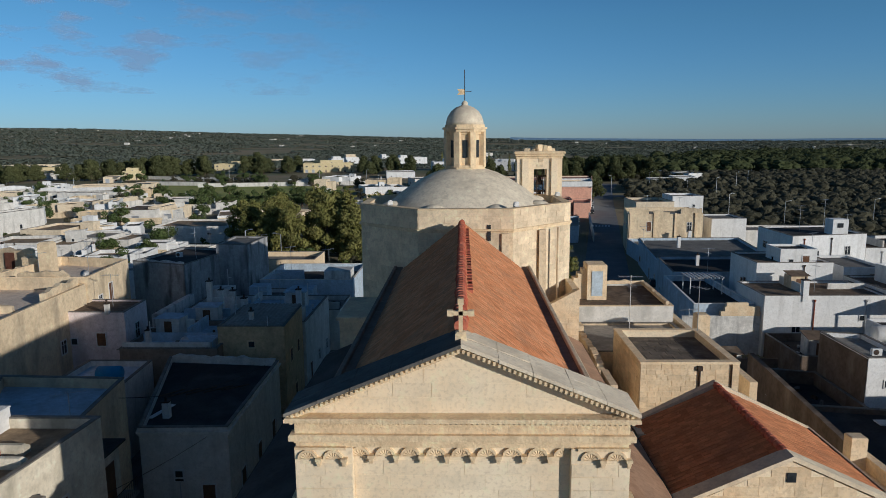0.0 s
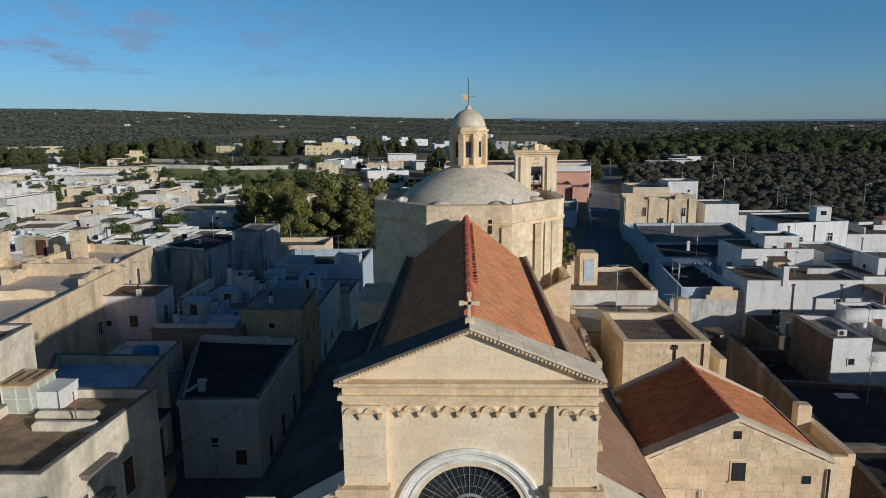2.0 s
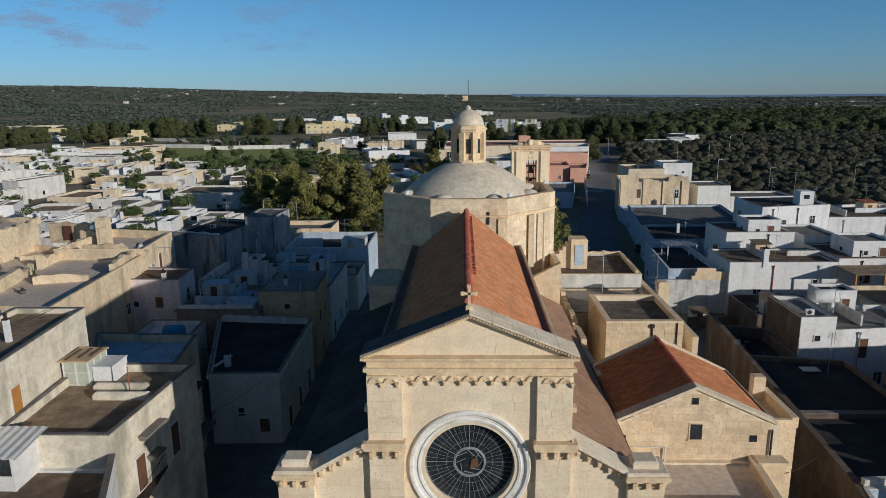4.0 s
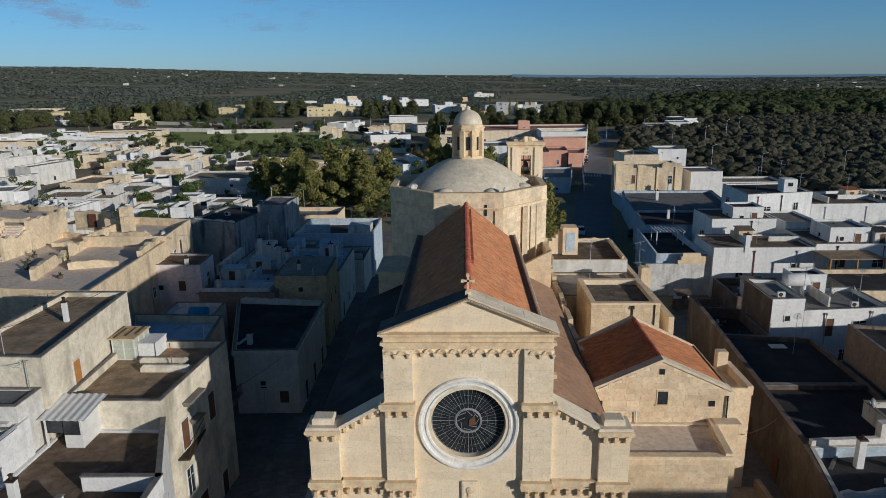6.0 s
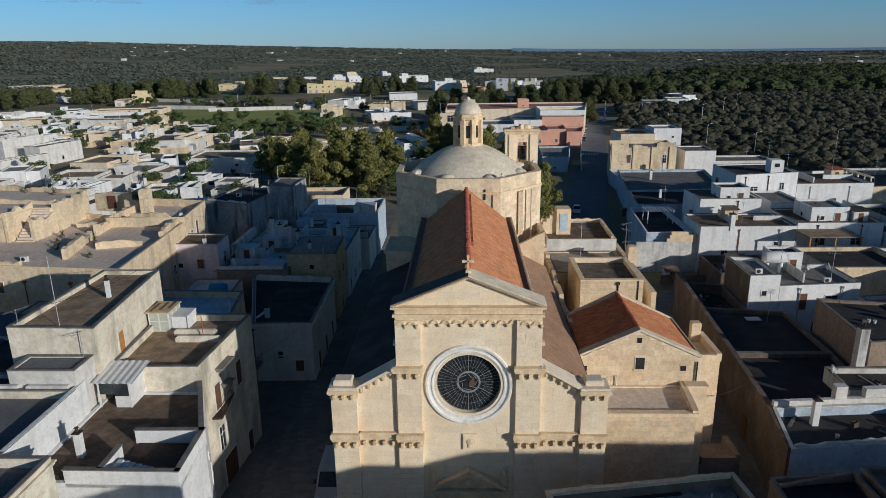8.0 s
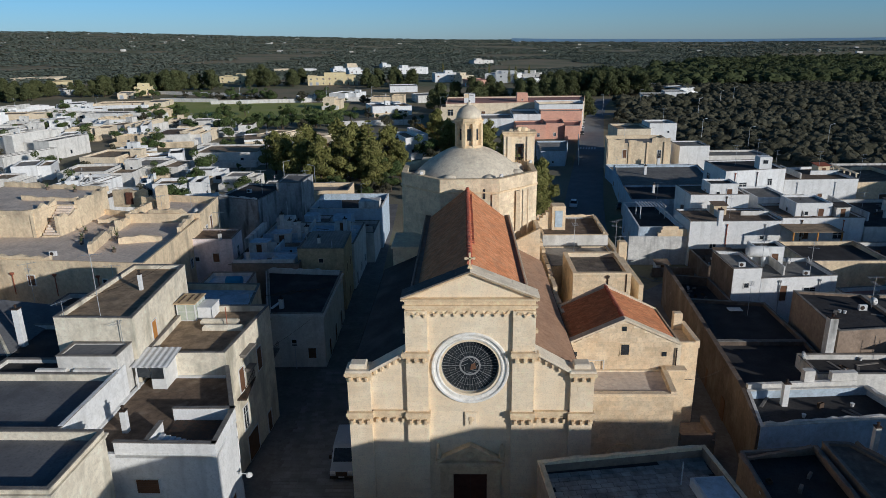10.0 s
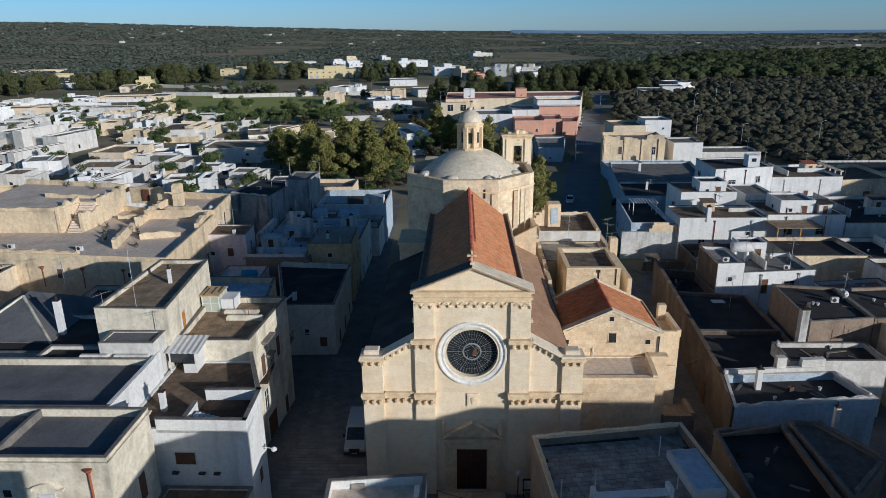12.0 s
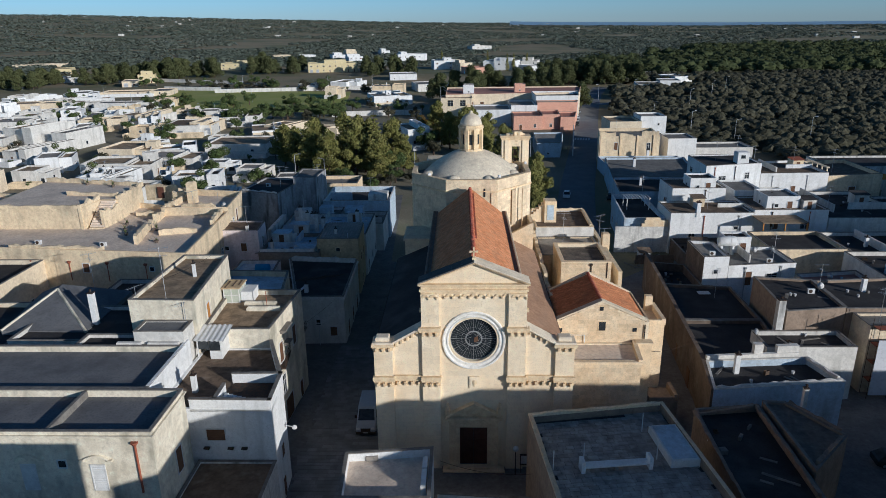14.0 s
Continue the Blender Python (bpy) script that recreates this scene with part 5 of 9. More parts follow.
Yh = house([(-24.0, 44.6), (-17.4, 44.6), (-17.7, 53.0), (-24.1, 53.0)], 9.3, M_ochre, M_roof_grey, "peeling ochre plastered house with a pale sheet roof", par=0.12, cap=M_cap, wins=((0, 0.5, 7.2, "small", "pane"), (1, 0.3, 5.0, "win", "shut"), (1, 0.7, 5.0, "win", "shut"), (1, 0.5, 0, "door", "door")))
b = Build()
for k in range(29):
    x, z = -23.6 + 5.9 * k / 28, (0.06 if k % 2 else 0.0)
    b.v += [(x, 44.75, 9.36 + z), (x, 52.85, 9.56 + z), (x, 52.85, 9.33 + z), (x, 44.75, 9.30 + z)]
for k in range(28):
    b.f += [(4 * k + i, 4 * k + 4 + i, 4 * k + 4 + (i + 1) % 4, 4 * k + (i + 1) % 4) for i in range(4)]
solo("sheet_roofing", b, M_roof_lt, "greyish ribbed sheets laid over an old roof", "roof sheet")
house([(-33.0, 42.9), (-23.5, 42.9), (-23.7, 53.0), (-33.0, 53.0)], 7.6, M_side, M_blueg, "old whitewashed house with a cluttered pale terrace", par=0.5)
house(rect(-33, 53.1, -17.4, 66), 7.4, M_white2, M_blueg, "old whitewashed house with bluish terrace", par=0.5, auto=1)
house([(-40.0, 45.2), (-33.4, 45.1), (-33.7, 50.4), (-40.2, 50.6)], 10.6, M_mauve, M_roof_brown, "pale pinkish house with one small window", par=0.12, wins=((0, 0.62, 7.2, "win", "shut"), (0, 0.2, 7.3, "small", "pane"), (1, 0.5, 6.8, "door", "pane")))
for x, y, z, h in ((-26.5, 56.5, 7.0, 3.2), (-25.4, 57.0, 7.0, 2.2)):
    chimney(x, y, z, h, 0.6, M_oldwall)
# church shade on these two houses is put into the grey wall colour
AC = house([(-43.0, 66.5), (-35.0, 63.5), (-33.0, 76.0), (-41.0, 78.0)], 11.9, M_shade_stained, M_roof_dk, "tall old house with black-streaked plaster walls", par=0.25)
house([(-34.0, 72.0), (-29.5, 71.5), (-29.0, 79.5), (-34.0, 80.0)], 13.2, M_shade_stained, M_roof_grey, "tall blank old tower house with stained plaster", par=0.2)
house(rect(-29, 74.8, -15.6, 87.5), 7.6, M_blueg, M_roof_dk, "pale house with shade-blue walls and a dark inner court", par=1.2, cap=M_white2)
house(rect(-36, 88, -24, 96), 8.2, M_rubble, M_roof_grey, "low house of bare tufa blocks", par=0.8)
house(rect(-24.5, 66.2, -16, 74.6), 5.4, M_white2, M_roof_lt, "whitewashed house with clutter on its terrace", par=0.6)
house(rect(-29.0, 66.2, -24.6, 74.6), 6.4, M_white, M_roof_grey, "small whitewashed house with grey terrace", par=0.5)

# low walls, a shed and debris on the shaded old terraces
rr = random.Random(63)
for x0, y0, x1, y1, z0, h in ((-32.6, 47.0, -24.4, 47.25, 7.05, 0.9), (-28.2, 47.3, -27.95, 52.6, 7.05, 1.3), (-32.6, 57.0, -25.0, 57.25, 6.85, 1.1), (-25.0, 53.6, -24.75, 61.0, 6.85, 1.4), (-24.6, 59.0, -18.0, 59.25, 6.85, 0.9), (-22.0, 61.5, -21.75, 65.6, 6.85, 1.5), (-22.5, 69.0, -16.6, 69.25, 4.75, 1.0), (-33.8, 34.0, -29.4, 34.2, 6.35, 0.8)):
    solo("terrace_wall", Build().box(x0, y0, z0, x1, y1, z0 + h, bev=0.04), rr.choice((M_white2, M_blueg, M_white)), "low whitewashed wall on an old terrace", "wall", group="terrace walls")
for x, y, z, h, w in ((-29.2, 56.6, 6.9, 4.4, 0.55), (-28.2, 57.4, 6.9, 3.2, 0.5), (-21.3, 46.8, 9.4, 0.9, 0.4), (-31.6, 46.0, 7.1, 1.4, 0.45)):
    chimney(x, y, z, h, w, M_white2)
for x0, y0, x1, y1, z0, h in ((-32.8, 43.1, -24.2, 43.5, 7.6, 0.5), (-32.6, 49.8, -28.4, 50.05, 7.05, 1.6), (-27.6, 44.0, -24.3, 46.0, 7.05, 1.0), (-31.0, 60.0, -26.0, 60.3, 6.85, 1.7), (-26.2, 62.0, -25.9, 65.8, 6.85, 1.2), (-31.8, 62.5, -29.0, 64.8, 6.85, 2.2), (-21.0, 54.2, -18.2, 56.8, 6.85, 1.5), (-24.0, 70.5, -20.5, 73.5, 4.75, 2.4), (-28.4, 68.0, -26.0, 70.2, 5.85, 2.3), (-20.0, 76.0, -16.2, 79.5, 6.35, 2.3), (-28.4, 80.5, -24.0, 80.8, 6.35, 1.6), (-34.0, 52.0, -33.3, 62.0, 0.0, 8.6)):
    solo("terrace_wall", Build().box(x0, y0, z0, x1, y1, z0 + h, bev=0.05), rr.choice((M_white2, M_blueg, M_oldwall, M_white)), "weathered masonry block on an old terrace", "wall", group="terrace walls")
for k in range(9):
    x, y = rr.uniform(-32, -18), rr.uniform(44, 74)
    solo("roof_pipe", Build().rod((x, y, 4.5), (x, y, 9.0 + rr.uniform(0.0, 1.4)), 0.05, 6).rod((x, y, 8.9), (x + rr.uniform(0.5, 1.2), y, 9.0), 0.04, 5), M_frame, "thin white pipe with a bent arm", "pipe", group="roof pipes")
for x, y, z in ((-30.6, 49.5, 7.05), (-20.6, 62.4, 6.85), (-28.8, 55.0, 6.85)):
    sd = thing("roof_shed", "small whitewashed roof shed with a sheet roof", "shed", (x, y, z), rr.uniform(-6, 6), group="roof sheds")
    part("wall", Build().box(-1.2, -1.0, -0.05, 1.2, 1.0, 2.0), M_white2, sd)
    part("sheet_roof", Build().box(-1.4, -1.25, 2.01, 1.4, 1.15, 2.1, bev=0.03), M_blueg, sd)
    part("door", Build().box(-0.4, -1.04, 0.0, 0.4, -0.98, 1.7), M_shutter, sd)
for k in range(5):
    solo("roof_beam", Build().rod((-25.5 + 1.3 * k, 33.0 + 0.5 * k, 6.5), (-23.6 + 1.3 * k, 35.2 + 0.3 * k, 6.5), 0.05, 5), M_bark, "old timber lying on a damp roof", "beam", group="loose beams")
solo("roof_sheet", Build().box(-0.2, -1.4, 0, 0.2, 1.4, 0.05, pose(-23.4, 30.6, 6.46, 0, 0, -14)), M_frame, "narrow pale sheet lying on a damp roof", "sheet")

# large tan house with parapets and roof stairs
D = house([(-75, 32.0), (-38.0, 28.2), (-39.3, 49.0), (-76, 62.0)], 12.6, M_tan, M_roof_pink, "large old tan plastered house with a terraced roof", par=0.7, cap=M_rubble,
          wins=((1, 0.35, 0.2, "door", "door"), (1, 0.75, 6.8, "win", "pane"), (0, 0.86, 9.9, "small", "pane"), (0, 0.6, 9.4, "win", "shut")))
dx, dy = D.location.x, D.location.y
rr = random.Random(9)


def crumbled(name, p, q, z0, z1, jag, material, parent, w=0.5, step=0.8):
    """A weathered wall with an uneven top between two points of a plan, in the parent's space."""
    p, q = Vector(p), Vector(q)
    d = (q - p).normalized()
    n = max(2, int((q - p).length / step))
    b, o = Build(), Vector((-d.y, d.x)) * w
    tops = [z1 + rr.uniform(-jag, jag) for k in range(n + 1)]
    for k in range(n + 1):
        c = p.lerp(q, k / n)
        e = c + o * rr.uniform(0.85, 1.1)
        b.v += [(c.x, c.y, z0), (c.x, c.y, tops[k]), (e.x, e.y, tops[k] + rr.uniform(-0.08, 0.08)), (e.x, e.y, z0)]
    for k in range(n):
        b.f += [(4 * k, 4 * k + 4, 4 * k + 5, 4 * k + 1), (4 * k + 1, 4 * k + 5, 4 * k + 6, 4 * k + 2), (4 * k + 2, 4 * k + 6, 4 * k + 7, 4 * k + 3)]
    b.f += [(0, 1, 2, 3), (4 * n + 3, 4 * n + 2, 4 * n + 1, 4 * n)]
    b.v = [(x - parent.location.x, y - parent.location.y, z) for x, y, z in b.v]
    return part(name, b, material, parent)


part("upper_terrace", Build().prism([(x - dx, y - dy) for x, y in ((-75.2, 42.2), (-59.2, 42.0), (-58.8, 47.0), (-56.0, 47.0), (-56.5, 56.5), (-75.6, 60.5))], 11.7, 15.3), M_tan, D, "raised upper terrace with a black-stained wall")
part("terrace_floor", Build().prism([(x - dx, y - dy) for x, y in ((-74.8, 42.7), (-59.6, 42.5), (-59.2, 47.4), (-56.4, 47.4), (-56.9, 56.2), (-75.2, 60.0))], 15.2, 15.33), M_roof_pink, D)
stair = part("roof_stair", Build().box(-58.7 - dx, 42.0 - dy, 11.8, -56.4 - dx, 42.4 - dy, 12.1), M_tan, D, "worn masonry steps on the roof")
for k in range(11):
    part("step", Build().box(-58.7 - dx, 42.4 + 0.42 * k - dy, 11.8, -56.4 - dx, 42.82 + 0.42 * k - dy, 12.4 + 0.28 * k, bev=0.05), M_roof_pink, stair)
for p, q, z0, z1, jag, w in (((-59.3, 41.8), (-59.0, 47.2), 11.8, 15.9, 0.35, 0.5), ((-56.3, 42.4), (-55.9, 47.2), 11.8, 14.6, 0.5, 0.5), ((-75.0, 42.0), (-59.4, 41.8), 15.2, 15.75, 0.12, 0.45), ((-56.0, 47.2), (-56.4, 56.4), 15.2, 15.8, 0.25, 0.45),
                             ((-75.4, 60.2), (-56.4, 56.3), 15.2, 16.0, 0.2, 0.45), ((-66, 50), (-57, 49), 15.2, 15.9, 0.15, 0.4), ((-47.4, 34.4), (-49.2, 43.5), 11.8, 12.9, 0.45, 0.6), ((-49.3, 45.0), (-50.4, 55.5), 11.8, 13.1, 0.5, 0.6), ((-46.2, 38.5), (-41.0, 40.0), 11.8, 12.7, 0.25, 0.5),
                             ((-58.4, 61.5), (-52.3, 60.6), 11.5, 14.4, 0.25, 0.6), ((-52.2, 58.4), (-49.6, 58.0), 11.5, 13.6, 0.3, 0.6), ((-54.5, 49.0), (-50.6, 49.5), 11.8, 12.6, 0.2, 0.5), ((-47.5, 50.5), (-41.5, 49.6), 11.8, 13.6, 0.3, 0.5), ((-39.2, 42.0), (-40.0, 49.0), 12.5, 13.4, 0.2, 0.5), ((-64.0, 31.0), (-50.0, 29.6), 12.6, 13.0, 0.18, 0.45), ((-74.5, 32.2), (-66, 31.3), 12.6, 13.0, 0.15, 0.45)):
    crumbled("broken_parapet", p, q, z0, z1, jag, M_tan, D, w)
part("roof_pier", Build().box(-48.6 - dx, 56.0 - dy, 11.5, -47.2 - dx, 57.4 - dy, 16.0, bev=0.25), M_tan, D, "tall crumbling masonry pier")
part("doorway", Build().box(-56.0 - dx, 60.9 - dy, 12.0, -54.8 - dx, 61.1 - dy, 14.0), M_wood, D)
for x, y, h in ((-52.5, 41.0, 0.7), (-53.6, 44.0, 0.9), (-51.2, 38.6, 0.8), (-47.6, 41.0, 1.3), (-61, 55.5, 1.0), (-45.0, 35.0, 0.6), (-66.5, 57.4, 1.0)):
    pot = thing("flower_pot", "brown clay pot with a spiky roof plant", "plant pot", (x, y, 11.92 if y < 50 else 15.33), group="roof plants")
    part("pot", Build().lathe([(0.2, 0), (0.3, 0.4), (0.33, 0.42)], 0, 0, 10), M_lane, pot)
    b = Build()
    for k in range(14):
        a = 2.4 * k
        r = rr.uniform(0.25, 0.6) * h
        e = Vector((r * math.cos(a), r * math.sin(a), 0.4 + h * rr.uniform(0.5, 1.1)))
        sv = Vector((-math.sin(a), math.cos(a), 0)) * 0.05
        b.add([Vector((0, 0, 0.38)) - sv, Vector((0, 0, 0.38)) + sv, e], [(0, 1, 2)])
    part("leaves", b, M_bush, pot)
for k in range(7):
    x = -72 + 5.6 * k
    yb = 32.0 - (x + 75) * 3.8 / 37
    part("rain_hopper", Build().lathe([(0.06, 8.2), (0.06, 10.6), (0.26, 10.85), (0.26, 11.0)], x - dx, yb - 0.12 - dy, 8), M_rust, D)
house([(-50.5, 49.5), (-39.4, 49.6), (-40.5, 60.5), (-50.0, 62.5)], 13.2, M_tan, M_roof_pink, "old tan house with broken parapets", par=1.0, cap=M_rubble, wins=((1, 0.5, 9.4, "door", "door"), (1, 0.25, 9.4, "win", "pane")))
house([(-86, 33), (-76.2, 32.2), (-77, 60), (-88, 62)], 13.0, M_tan, M_roof_pink, "old tan stone house with terrace", par=0.7)
house(rect(-120, 40, -89, 62), 9.0, M_white, M_roof_grey, "long whitewashed house with grey terrace", par=0.6, auto=0.7)
house(rect(-76, 14, -59, 30.5), 11.0, M_cream, M_roof_dk, "old cream plastered house with a dark roof", par=0.6, auto=0.6)
house(rect(-46.8, 14.0, -36.0, 27.0), 9.4, M_white2, M_roof_dk, "old house with a dark flat roof and poles", par=0.5)
house(rect(-75, -13, -47.2, 1.5), 11.2, M_cream, M_roof_dk, "cream town house with a dark roof", par=0.6, auto=0.7)

# ---- houses in front of the facade and on the right ----
P = house([(-10.4, -14.6), (-3.5, -14.6), (-3.5, -8.2), (-10.7, -9.0)], 8.0, M_white, M_roof_pink, "whitewashed low house with a pinkish-brown terrace", par=0.7, cap=M_cap)
part("vent_box", Build().box(2.75, -1.8, 7.25, 3.15, 0.2, 8.25, bev=0.04).box(2.75, 0.5, 7.25, 3.15, 1.9, 8.2, bev=0.04), M_white, P, "white plastered flue boxes")
part("hatch", Build().box(-2.0, 2.4, 7.3, -1.0, 2.9, 7.75, bev=0.04), M_roof_lt, P)
house([(-3.4, -14.6), (4.5, -14.6), (4.5, -10.2), (-3.4, -9.6)], 4.6, M_white2, M_roof_tan, "low whitewashed yard building", par=0.6)
poly_F = [(5.9, -19.5), (18.6, -19.5), (16.65, -3.35), (4.6, -5.3)]
F = house(poly_F, 9.35, M_side, M_roof_dk, "old house with a slab-paved roof and stone bench", par=0.75, cap=M_rubble, wins=((3, 0.6, 0.0, "door", "door"),))
bn = thing("bench", "white masonry bench on the paved roof", "bench", (10.75, -11.75, 8.62), 6)
part("seat", Build().box(-2.55, -0.35, 0.42, 2.55, 0.35, 0.57, bev=0.03), M_white, bn)
for x in (-2.8, 2.5):
    part("arm", Build().box(x, -0.42, -0.02, x + 0.3, 0.45, 1.05, bev=0.05), M_white, bn)
part("leg", Build().box(-0.15, -0.25, -0.02, 0.15, 0.25, 0.42), M_roof_lt, bn)
sk = thing("skylight", "white framed skylight box with a bluish cover", "skylight", (15.9, -9.2, 8.6), 6)
part("frame", Build().box(-1.15, -2.4, -0.02, 1.15, 2.4, 0.72, bev=0.04), M_frame, sk)
part("cover", Build().box(-0.95, -2.2, 0.724, 0.95, 2.2, 0.78), M_blueg, sk)
for x, y in ((5.9, -12.0), (8.4, -11.0), (14.2, -10.6), (14.0, -6.8)):
    solo("roof_post", Build().rod((x, y, 8.5), (x, y, 10.4), 0.045, 6), M_frame, "thin white metal roof post", "post", group="roof posts")

R2 = house([(20.4, -18.0), (27.0, -18.0), (27.6, 1.7), (21.2, 0.9)], 6.0, M_side, M_roof_dk, "dark old house with crumbling parapet", par=0.6, cap=M_cap)
R3 = house([(27.8, -9.0), (33.0, -4.0), (30.0, 1.6), (27.9, 1.7)], 6.4, M_side, M_slab_dark, "small ruinous house with rough stone roof", par=0.2)
R1 = house([(24.3, 4.4), (38.3, 6.1), (37.0, 11.4), (25.6, 10.6)], 6.0, M_blueg, M_roof_dk, "pale house with flaking whitewashed parapet", par=0.75, cap=M_white2)
solo("parapet_wall", Build().prism([(25.7, 10.7), (36.0, 11.5), (36.0, 11.9), (25.7, 11.1)], 4.5, 6.5).prism([(31.0, 11.2), (32.0, 11.3), (32.0, 12.0), (31.0, 11.9)], 4.5, 7.6).prism([(33.6, 11.4), (36, 11.6), (36, 12.2), (33.6, 12.0)], 4.5, 7.3), M_white2, "stepped flaking whitewashed wall", "wall")
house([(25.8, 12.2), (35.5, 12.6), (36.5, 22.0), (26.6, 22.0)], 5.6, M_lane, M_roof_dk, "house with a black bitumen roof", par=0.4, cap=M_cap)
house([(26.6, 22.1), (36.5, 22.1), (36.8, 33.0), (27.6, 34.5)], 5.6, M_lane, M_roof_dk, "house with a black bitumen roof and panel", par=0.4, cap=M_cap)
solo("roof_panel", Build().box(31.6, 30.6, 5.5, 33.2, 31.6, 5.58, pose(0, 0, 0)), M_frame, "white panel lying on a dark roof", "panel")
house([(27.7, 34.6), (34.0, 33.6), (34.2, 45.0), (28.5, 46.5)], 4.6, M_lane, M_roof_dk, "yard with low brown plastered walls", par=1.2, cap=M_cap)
# grey house: the dark brown wall colour replaces the shade on it
house([(36.9, 17.0), (44.2, 18.0), (44.6, 27.0), (37.6, 28.3)], 9.0, M_side, M_roof_dk, "grey plastered house with shade-darkened walls and dark roof", par=0.25)
house([(33.0, 12.6), (43.0, 12.6), (43.0, 16.9), (33.0, 16.9)], 6.6, M_white2, M_roof_dk, "house with dark terrace and chimney", par=0.5)
chimney(36.2, 17.3, 6.1, 4.3, 0.8, M_oldwall)
house([(44.3, 18.0), (56, 18.0), (56, 28.0), (44.8, 27.0)], 8.9, M_side, M_roof_dk, "house under repair with a worn grey roof", par=0.3)
sf = thing("scaffold", "white sheeted scaffold on a house front", "scaffold", (47.5, 13.0, 0))
part("sheet", Build().box(-2.3, -0.4, 0.5, 4.5, -0.34, 7.4), M_sheet, sf)
for x in (-2.4, -0.2, 2.0, 4.2):
    for y in (-0.3, 1.0):
        part("standard", Build().rod((x, y, 0), (x, y, 9.6), 0.03, 6), M_iron, sf)
for z in (2.2, 4.4, 6.6, 8.6):
    part("ledger", Build().rod((-2.5, -0.3, z), (4.4, -0.3, z), 0.03, 6).rod((-2.5, 1.0, z), (4.4, 1.0, z), 0.03, 6), M_iron, sf)
    part("deck", Build().box(-2.4, -0.2, z - 0.06, 4.3, 0.9, z), M_rust, sf)
house([(45.0, 14.2), (60, 14.2), (60, 17.9), (45.0, 17.9)], 8.4, M_cream, M_roof_grey, "house front behind a scaffold", par=0.3)

N = house([(34.3, 37.2), (38.0, 37.4), (38.0, 44.5), (34.4, 45.2)], 8.6, M_white, M_roof_lt, "whitewashed house with grey side wall", par=0.4, wins=((0, 0.5, 6.0, "small", "pane"),))
part("stained_wall", Build().prism([(34.24 - N.location.x, 37.3 - N.location.y), (34.29 - N.location.x, 37.3 - N.location.y), (34.39 - N.location.x, 45.1 - N.location.y), (34.34 - N.location.x, 45.1 - N.location.y)], 0, 8.5), M_lane, N, "old brown flaking plaster")
house([(38.05, 37.4), (48.3, 38.5), (48.0, 46), (38.05, 46)], 7.2, M_white, M_roof_grey, "bright whitewashed house with a small awning", par=0.5, auto=0.8, wins=((0, 0.3, 4.0, "door", "door"), (0, 0.65, 4.6, "wide", "pane")))
tk = solo("water_tank", Build().lathe([(0.7, -1.3), (0.78, -1.2), (0.78, 1.2), (0.7, 1.3)], 0, 0, 16, pose(40.0, 44.0, 8.8, 0, 90, 0)).box(38.9, 43.6, 6.6, 39.3, 44.4, 8.2).box(40.7, 43.6, 6.6, 41.1, 44.4, 8.2), M_frame, "large white cylindrical water tank on a roof", "water tank", smooth=True)
house([(48.4, 30), (58, 30), (58, 40), (48.4, 38.6)], 5.4, M_white2, M_red_floor, "house with a red-tiled terrace", par=0.5)
house(rect(58.2, 30, 72, 44), 7.0, M_white2, M_roof_dk, "weathered white house with a dark roof", par=0.6, auto=0.7)
house(rect(48.2, 46.3, 60, 56), 6.6, M_tan, M_roof_dk, "old tan house with a dark roof", par=0.6)
house(rect(60.3, 44.3, 75, 56), 6.4, M_white2, M_roof_dk, "weathered white house with a dark terrace", par=0.6, auto=0.7)
seq_c = random.Random(77)
W1 = house([(37.4, 63.8), (52.4, 63.8), (52.4, 72.5), (37.4, 72.5)], 7.75, M_white, M_roof_brown, "bright whitewashed two-storey house with brown terrace", par=0.22, auto=0.6, wins=((0, 0.27, 1.6, "tall", "pane"), (0, 0.8, 4.6, "small", "pane")))
chimney(42.3, 64.0, 7.1, 2.6, 0.7)
house([(37.6, 54.6), (47.0, 54.2), (47.0, 63.6), (37.6, 63.6)], 3.0, M_lane, M_roof_dk, "walled yard with dark cluttered ground", par=0.9)
solo("ruined_wall", Build().box(32.4, 64.5, 5.0, 37.3, 65.05, 5.6, bev=0.06).box(32.9, 64.51, 5.55, 37.2, 65.04, 6.2, bev=0.06).box(33.1, 64.53, 6.18, 35.8, 65.02, 6.7, bev=0.1), M_rubble, "stump of a tufa block wall", "wall")
house([(40.2, 73.0), (50.5, 73.0), (50.5, 82), (40.2, 82)], 10.2, M_white, M_roof_brown, "whitewashed house with dark terrace and chimney", par=0.22, auto=0.9, wins=((0, 0.2, 6.2, "win", "shut"), (3, 0.6, 6.2, "win", "shut")))
house([(52.6, 64), (66, 64), (66, 74), (52.6, 74)], 8.2, M_white, M_roof_brown, "whitewashed house with a small balcony", par=0.22, auto=0.9, wins=((0, 0.7, 4.6, "wide", "pane"), (0, 0.3, 4.6, "door", "door")))
V = house([(50.6, 84.9), (63.2, 87.4), (63, 98), (50.6, 97)], 12.1, M_white, M_roof_dk, "tall whitewashed house with a covered loggia", par=0.22, auto=0.9, wins=((0, 0.3, 8.6, "wide", "pane"), (3, 0.5, 8.0, "win", "shut")))
solo("stair_tower", Build().box(58.2, 88, 11.5, 60.6, 90.4, 14.3, bev=0.06), M_white, "small white stair tower with a dark window", "stair tower")
solo("window_opening", Build().box(58.9, 87.94, 13.0, 59.8, 88.02, 13.7), M_glass, "small dark window", "window")
